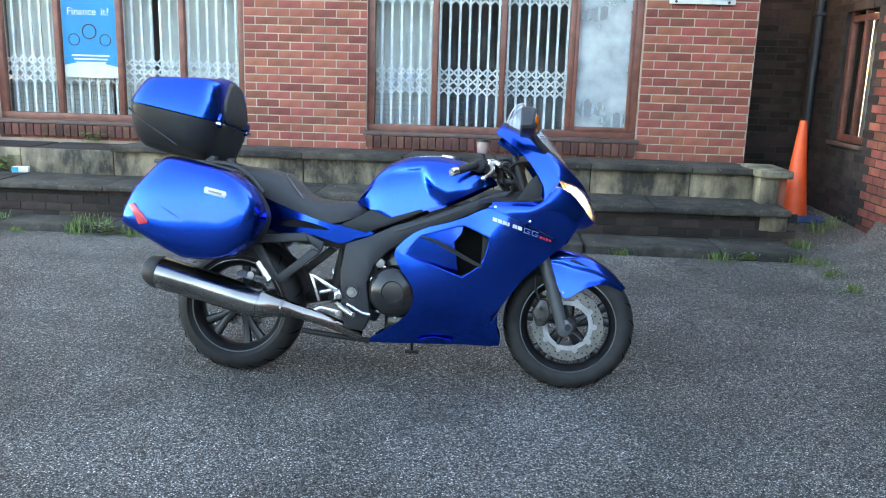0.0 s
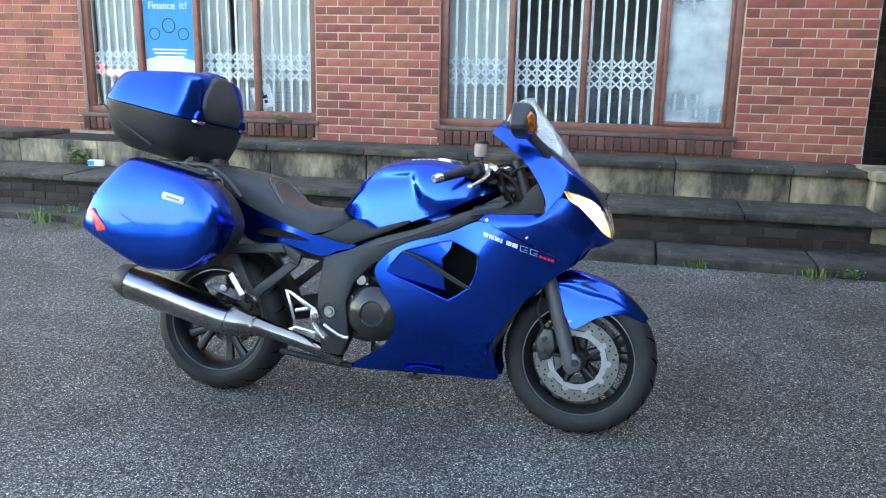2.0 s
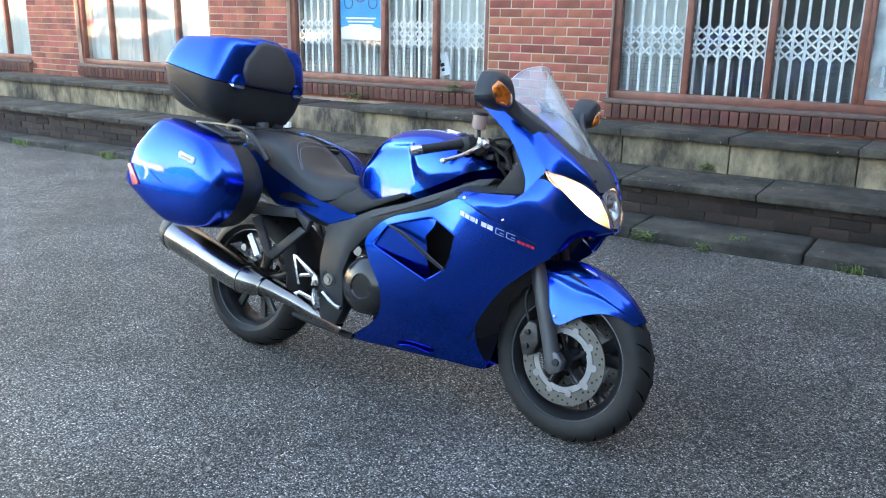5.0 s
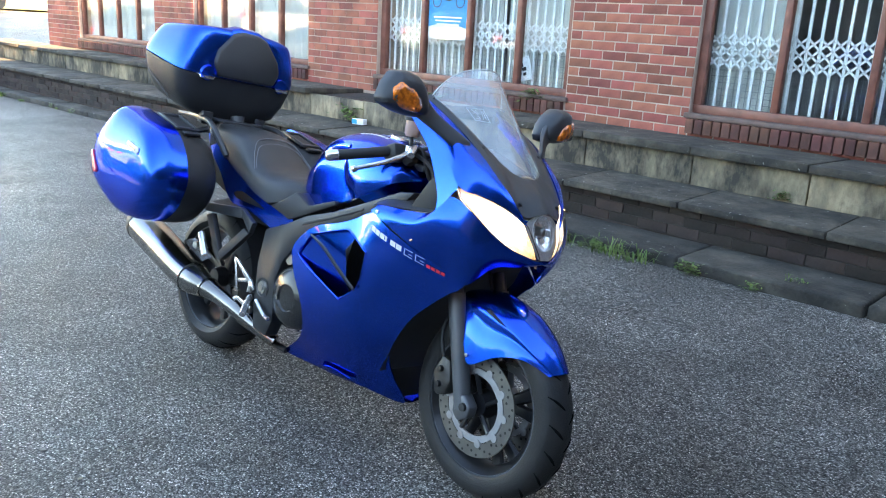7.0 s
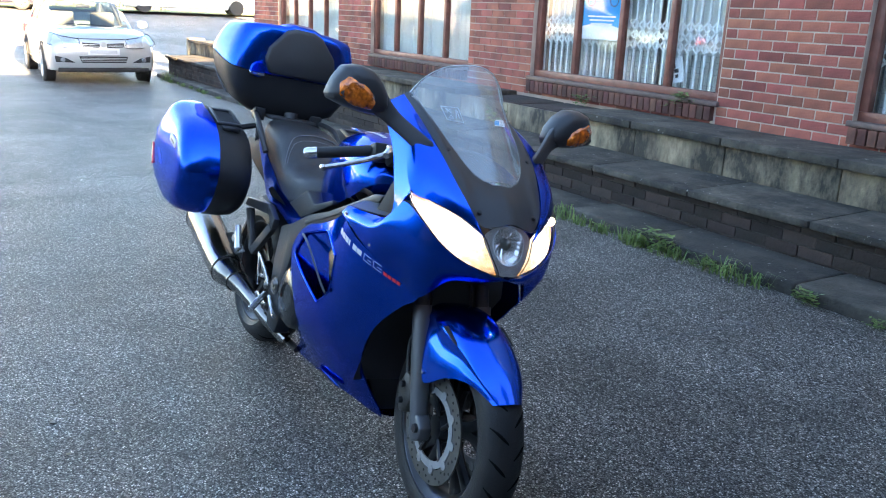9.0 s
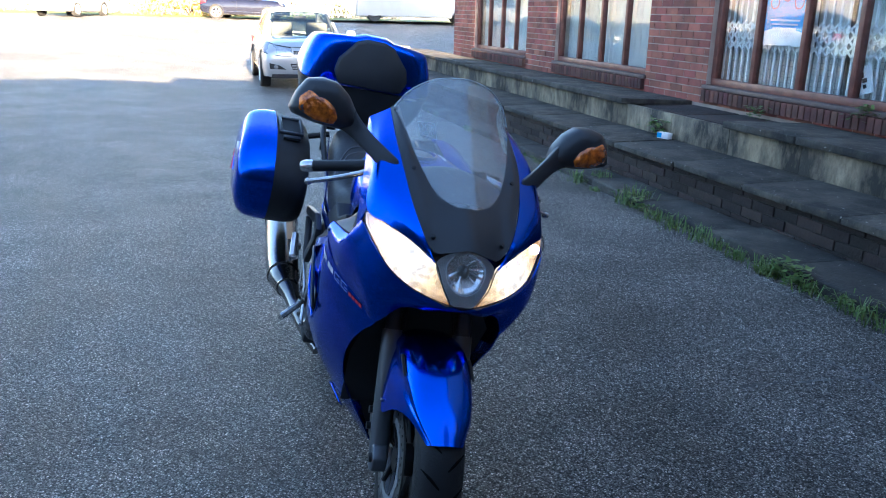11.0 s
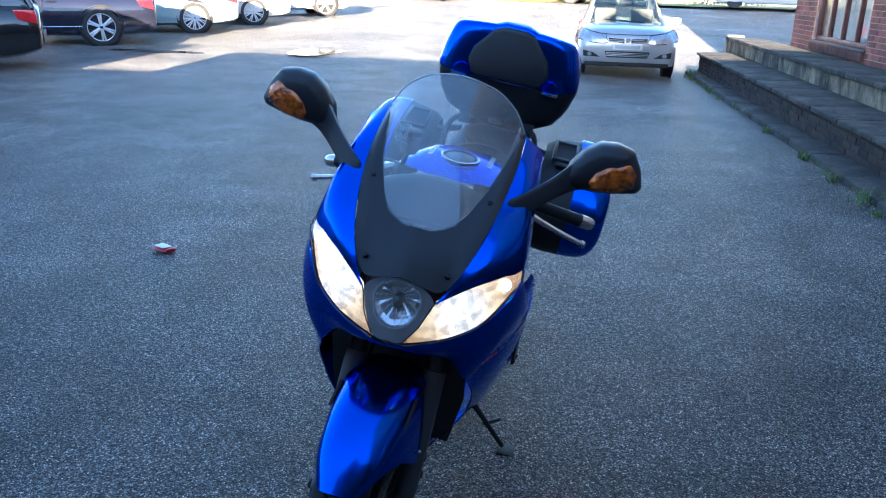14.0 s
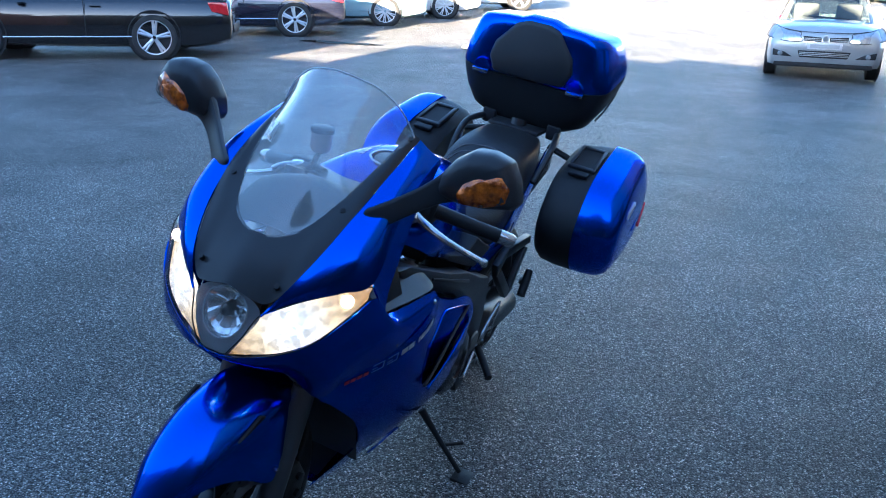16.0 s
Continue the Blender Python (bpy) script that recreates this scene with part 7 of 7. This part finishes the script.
# ---- weeds, litter and small things ----
def weed(x, y, z, size, seed, kind="grass"):
    """A tuft of blades or a small leafy weed."""
    rnd = random.Random(seed)
    t = thing("weed_tuft" if kind == "grass" else "leafy_weed", "green grass tuft growing at the kerb" if kind == "grass" else "small leafy weed growing in a joint", "weed", pose(x, y, z), "weeds along the kerb")
    verts, faces = [], []
    for k in range(44 if kind == "grass" else 70):
        a = rnd.uniform(0, 6.28)
        c, s = math.cos(a), math.sin(a)
        o = Vector((rnd.gauss(0, size * 0.45), rnd.gauss(0, size * 0.22), 0))
        if kind == "grass":
            h, w, r = size * rnd.uniform(0.25, 0.75), 0.0035, size * rnd.uniform(0.3, 0.9)
            side_ = Vector((-s, c, 0)) * w
            p1, p2 = o + Vector((c * r * 0.4, s * r * 0.4, h)), o + Vector((c * r, s * r, h * 0.85))
            i = len(verts)
            verts += [o - side_, o + side_, p1 + side_ * 0.8, p1 - side_ * 0.8, p2]
            faces += [(i, i + 1, i + 2, i + 3), (i + 3, i + 2, i + 4)]
        else:
            h, L, w = size * rnd.uniform(0.08, 0.7), size * rnd.uniform(0.18, 0.36), size * rnd.uniform(0.06, 0.11)
            d = Vector((c, s, rnd.uniform(-0.1, 0.5))).normalized()
            sd = Vector((-s, c, 0)) * w
            p = o * 0.7 + Vector((0, 0, h))
            i = len(verts)
            verts += [p, p + d * L * 0.5 + sd, p + d * L, p + d * L * 0.5 - sd]
            faces.append((i, i + 1, i + 2, i + 3))
    me = bpy.data.meshes.new("blades")
    me.from_pydata([tuple(v) for v in verts], [], faces)
    me.materials.append(M_LEAF)
    ob = new("foliage", me)
    ob.parent = t
    tagged(ob, kind="stuff")
    return t


rnd_w = random.Random(77)
for k in range(34):
    x = rnd_w.uniform(-14, 2.2)
    weed(x, float(np.interp(x, (-6, -1), (6.4, 6.27))) + rnd_w.uniform(-0.05, 0.03), ground_z(6.3, x), rnd_w.uniform(0.04, 0.11), 100 + k, "grass" if rnd_w.random() < 0.65 else "leaf")
for x, s, kd in ((-1.38, 0.2, "leaf"), (-1.3, 0.13, "leaf"), (-1.6, 0.14, "grass"), (-1.85, 0.1, "grass"), (-2.3, 0.15, "grass"), (-2.1, 0.1, "grass"), (-1.2, 0.12, "grass"), (-0.85, 0.15, "grass"), (-0.65, 0.14, "grass"), (-0.95, 0.1, "leaf"), (-0.28, 0.11, "leaf"), (0.1, 0.07, "leaf"), (-1.9, 0.08, "leaf"), (-3.4, 0.16, "grass"), (-3.15, 0.17, "leaf"), (-2.6, 0.16, "grass"), (-2.9, 0.13, "grass"), (-4.3, 0.16, "grass"), (1.7, 0.1, "grass"), (1.95, 0.08, "leaf"), (2.3, 0.1, "grass"), (-14.2, 0.25, "grass")):
    weed(x, float(np.interp(x, (-6, -1), (6.38, 6.25))), ground_z(6.3, x), s, int(500 + x * 10), kd)
for x, y, z, s in ((-4.6, 7.24, 0.394, 0.24), (-4.05, 7.9, 0.6, 0.18), (-3.35, 6.42, 0.075, 0.16), (0.3, 6.4, 0.095, 0.1), (-2.9, 8.0, 0.72, 0.2), (-0.2, 7.28, 0.394, 0.1), (2.6, 7.6, 0.09, 0.14), (2.9, 7.5, 0.085, 0.15), (3.1, 7.8, 0.09, 0.15), (2.5, 6.8, 0.075, 0.12), (2.45, 6.2, 0.06, 0.1), (2.42, 5.9, 0.055, 0.09), (2.4, 5.5, 0.045, 0.08), (-4.2, 6.5, 0.065, 0.14)):
    weed(x, y, z, s, int(900 + x * 10 + y), "leaf" if z > 0.1 else "grass")


def can(x, y, z, label, colors, rz, squash=0.5):
    c = thing("crushed_can", label, "litter", pose(x, y, z, 0, 0, rz))
    b = lathe([(0, -0.06), (0.028, -0.06), (0.033, -0.05), (0.033, 0.05), (0.028, 0.06), (0, 0.06)], 18, "x")
    for v in b.verts:
        v.co.z = (v.co.z + 0.033) * squash + 0.001 + 0.003 * noise.noise(v.co * 40)
        v.co.y *= 1.2
    part("can_body", b, colors[0], c)
    part("label_band", lathe([(0.0336, -0.02), (0.0336, 0.02)], 18, "x", (0, 0, 0)) if squash > 0.9 else moved(box(-0.052, 0.038, -0.034, 0.026, 0.0, 0.003, 0.001), Matrix.Translation((0, 0, 0.067 * squash + 0.002))), colors[1], c)
    return c


M_CANRED = mat("red_can", (0.5, 0.04, 0.05), 0.35, 0.3)
can(-2.15, 1.9, 0, "crushed white and red drinks can on the tarmac", (M_CANRED, M_WHITE), 60, 0.45)
car_box = thing("drinks_carton", "small blue and white drinks carton on the ledge", "litter", pose(-4.4, 7.22, 0.396, 0, 0, 12))
part("carton", box(-0.07, 0.07, -0.03, 0.03, 0, 0.055, 0.004), M_WHITE, car_box)
part("print_band", box(-0.071, -0.01, -0.031, 0.031, 0.006, 0.05), M_POSTER, car_box, "blue print")


def puddle(x, y, rx, ry):
    b = bmesh.new()
    vs = []
    for k in range(40):
        a = 2 * math.pi * k / 40
        r = 1 + 0.18 * noise.noise(Vector((math.cos(a) * 1.5, math.sin(a) * 1.5, x)))
        vs.append(b.verts.new((x + rx * r * math.cos(a), y + ry * r * math.sin(a), ground_z(y, x) + 0.01)))
    b.faces.new(vs)
    w = bpy.data.materials.get("water") or mat("water", (0.03, 0.03, 0.032), 0.03, 0, (0.035, 0.035, 0.036), 1)
    return tagged(part("water", b, w, smooth=False), "shallow rain puddle on the tarmac", "puddle", kind="structure")


puddle(-13.9, -0.8, 1.1, 0.5)
puddle(-12.75, -3.55, 0.22, 1.0)


def seam(x0, y0, x1, y1, width, material):
    """A thin worn line over the tarmac, from one place to another."""
    b = bmesh.new()
    rnd = random.Random(int(x0 * 100))
    n = 40
    a, d = Vector((x0, y0)), Vector((x1, y1))
    across = Vector((-(d - a).y, (d - a).x)).normalized()
    rows = []
    for k in range(n + 1):
        p = a.lerp(d, k / n) + across * rnd.uniform(-0.012, 0.012)
        w = width * rnd.uniform(0.25, 0.6)
        rows.append([b.verts.new((q.x, q.y, ground_z(q.y, q.x) + 0.003)) for q in (p - across * w, p + across * w)])
    for k in range(n):
        b.faces.new((rows[k][0], rows[k][1], rows[k + 1][1], rows[k + 1][0]))
    ob = part("marking", facing(b, (0, 0, 1)), material, smooth=False)
    return tagged(ob, "faint worn line on the tarmac", "road marking", kind="structure")


M_PALELINE = mat("worn_line", (0.15, 0.148, 0.145), 0.8, 0, (0.07, 0.07, 0.07), 25, 0.4, 150)
M_CRACK = mat("tarred_crack", (0.03, 0.03, 0.03), 0.7, 0, (0.06, 0.06, 0.06), 25, 0.4, 150)
for spot in ((-2.7, 3.9, -2.72, 5.4), (-5.02, 2.2, -5.1, 5.95), (-7.62, 1.2, -7.55, 5.8), (-0.32, 5.2, -0.24, 5.9), (-0.5, 5.72, 0.0, 5.76)):
    seam(*spot, 0.016, M_PALELINE)
seam(-10.4, 1.6, -11.1, 5.3, 0.022, M_CRACK)
seam(-8.6, -0.5, -9.2, 4.6, 0.014, M_CRACK)

b = bmesh.new()
rnd_g = random.Random(9)
for k in range(420):
    x, y = rnd_g.uniform(-9, 3), rnd_g.uniform(0.2, 6.2)
    if rnd_g.random() < 0.35:
        y = 6.2 - abs(rnd_g.gauss(0, 0.12))
    s = rnd_g.uniform(0.003, 0.009)
    q = moved(box(-s, s, -s * 0.7, s * 0.7, -s * 0.3, s * 0.3), pose(x, y, ground_z(y, x) + s * 0.3, rnd_g.uniform(-20, 20), rnd_g.uniform(-20, 20), rnd_g.uniform(0, 180)))
    me = bpy.data.meshes.new("t")
    q.to_mesh(me)
    q.free()
    b.from_mesh(me)
    bpy.data.meshes.remove(me)
tagged(part("loose_grit", b, mat("pale_grit", (0.4, 0.38, 0.34), 0.9, 0, (0.2, 0.17, 0.12), 30, vary=0.4), smooth=False), "scattered pale grit and leaf scraps", "grit", kind="stuff")
paper = thing("paper_card", "white card with a dark print leaning behind the glass", "card", pose(-3.12, WALL_Y + 0.12, 0.92, 0, -17, 0))
part("card", box(-0.105, 0.105, 0, 0.003, 0, 0.22, 0), M_PAPER, paper, smooth=False)
for u0, u1, v0, v1 in ((-0.03, 0.02, 0.13, 0.17), (0.0, 0.05, 0.09, 0.125), (-0.045, -0.015, 0.06, 0.115), (0.005, 0.04, 0.045, 0.075)):
    part("print_bar", box(u0, u1, -0.002, -0.0005, v0, v1, 0), M_FRAME, paper, smooth=False)

# ---- bricks, last ----
def brick_mesh(name, w, h, d, material):
    b = box(-w / 2, w / 2, -d / 2, d / 2, -h / 2, h / 2, 0.003, seg=1)
    me = bpy.data.meshes.new(name)
    b.to_mesh(me)
    b.free()
    me.materials.append(material)
    return me


def lay_bricks():
    rnd = random.Random(11)
    near, far = [], []
    whole = brick_mesh("brick", PITCH - 0.0105, COURSE - 0.0105, 0.03, M_BRICK)
    half = brick_mesh("brick", PITCH / 2 - 0.0105, COURSE - 0.0105, 0.03, M_BRICK)
    n = int((2.75 - BASE) / COURSE)
    spans = [X_W] + [x for w in WIN for x in w] + [X_E]
    for c in range(n):
        z = BASE + COURSE * (c + 0.5) - 0.01
        for s in range(len(spans) - 1):
            a, d = spans[s], spans[s + 1]
            if s % 2 and WIN_Z0 - 0.13 < z < WIN_Z1 + 0.02:
                continue
            x = a + 0.004
            first = c % 2
            while x < d - 0.05:
                w = PITCH / 2 if first else PITCH
                first = 0
                if x + w > d + 0.01:
                    w = d - x
                spot = (x + w / 2, WALL_Y + 0.0105 + rnd.uniform(-0.0015, 0.0015), z)
                (near if x > -2.6 and z < 2.2 and len(near) < 300 else far).append((spot, w))
                x += w
    for spot, w in near:
        me = whole if abs(w - PITCH) < 0.01 else half
        ob = new("brick", me)
        ob.parent, ob.location = wall, spot
        ob.scale.x = (w - 0.0105) / ((PITCH if me is whole else PITCH / 2) - 0.0105)
    b = bmesh.new()
    verts, faces = [], []
    for (x, y, z), w in far:
        k = len(verts)
        hw, hh = (w - 0.0105) / 2, (COURSE - 0.0105) / 2
        for sx, sy, sz in ((-1, -1, -1), (1, -1, -1), (1, -1, 1), (-1, -1, 1), (-1, 1, -1), (1, 1, -1), (1, 1, 1), (-1, 1, 1)):
            verts.append((x + sx * hw, y + sy * 0.015, z + sz * hh))
        faces += [(k, k + 1, k + 2, k + 3), (k + 1, k + 5, k + 6, k + 2), (k + 4, k, k + 3, k + 7), (k + 3, k + 2, k + 6, k + 7), (k + 4, k + 5, k + 1, k)]
    me = bpy.data.meshes.new("bricks")
    me.from_pydata(verts, [], faces)
    me.materials.append(M_BRICK)
    ob = new("brickwork", me)
    ob.parent = wall
    tagged(ob, kind="stuff")
    # soldier course under each window
    for x0, x1 in WIN:
        x = x0
        sol = brick_mesh("sill_brick", 0.066, 0.115, 0.08, M_SILLBRICK)
        while x < x1 - 0.03:
            ob = new("sill_brick", sol)
            ob.parent, ob.location = wall, (x + 0.038, WALL_Y - 0.012, WIN_Z0 - 0.035 - 0.062)
            x += 0.077
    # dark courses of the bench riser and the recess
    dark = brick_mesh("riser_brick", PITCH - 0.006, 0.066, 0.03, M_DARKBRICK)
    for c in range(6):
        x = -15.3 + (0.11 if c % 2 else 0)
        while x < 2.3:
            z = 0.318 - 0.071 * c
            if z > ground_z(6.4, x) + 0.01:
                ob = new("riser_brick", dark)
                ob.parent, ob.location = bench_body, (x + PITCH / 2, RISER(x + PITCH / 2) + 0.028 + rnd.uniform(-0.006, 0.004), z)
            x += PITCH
    # deep in the recess the corner's shade is put into darker bricks
    shaded, red = ([], []), ([], [])
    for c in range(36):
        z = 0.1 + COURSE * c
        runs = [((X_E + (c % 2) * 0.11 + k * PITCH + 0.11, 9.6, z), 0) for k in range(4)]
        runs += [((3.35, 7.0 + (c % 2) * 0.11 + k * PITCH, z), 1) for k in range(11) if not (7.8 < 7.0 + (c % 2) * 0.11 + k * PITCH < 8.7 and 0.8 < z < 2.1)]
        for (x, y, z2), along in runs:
            verts, faces = red if along and y < 7.72 else shaded
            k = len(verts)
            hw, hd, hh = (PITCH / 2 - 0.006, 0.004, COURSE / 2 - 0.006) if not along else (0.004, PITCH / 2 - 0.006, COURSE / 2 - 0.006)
            for sx, sy, sz in ((-1, -1, -1), (1, -1, -1), (1, -1, 1), (-1, -1, 1), (-1, 1, -1), (1, 1, -1), (1, 1, 1), (-1, 1, 1)):
                verts.append((x + sx * hw, y + sy * hd, z2 + sz * hh))
            faces += [(k, k + 1, k + 2, k + 3), (k + 1, k + 5, k + 6, k + 2), (k + 4, k, k + 3, k + 7), (k + 3, k + 2, k + 6, k + 7), (k + 4, k + 5, k + 1, k)]
    for (verts, faces), material in ((shaded, M_DARKBRICK), (red, M_BRICK)):
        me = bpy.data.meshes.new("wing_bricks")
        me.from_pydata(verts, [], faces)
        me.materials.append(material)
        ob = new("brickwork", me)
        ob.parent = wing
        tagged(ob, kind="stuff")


lay_bricks()
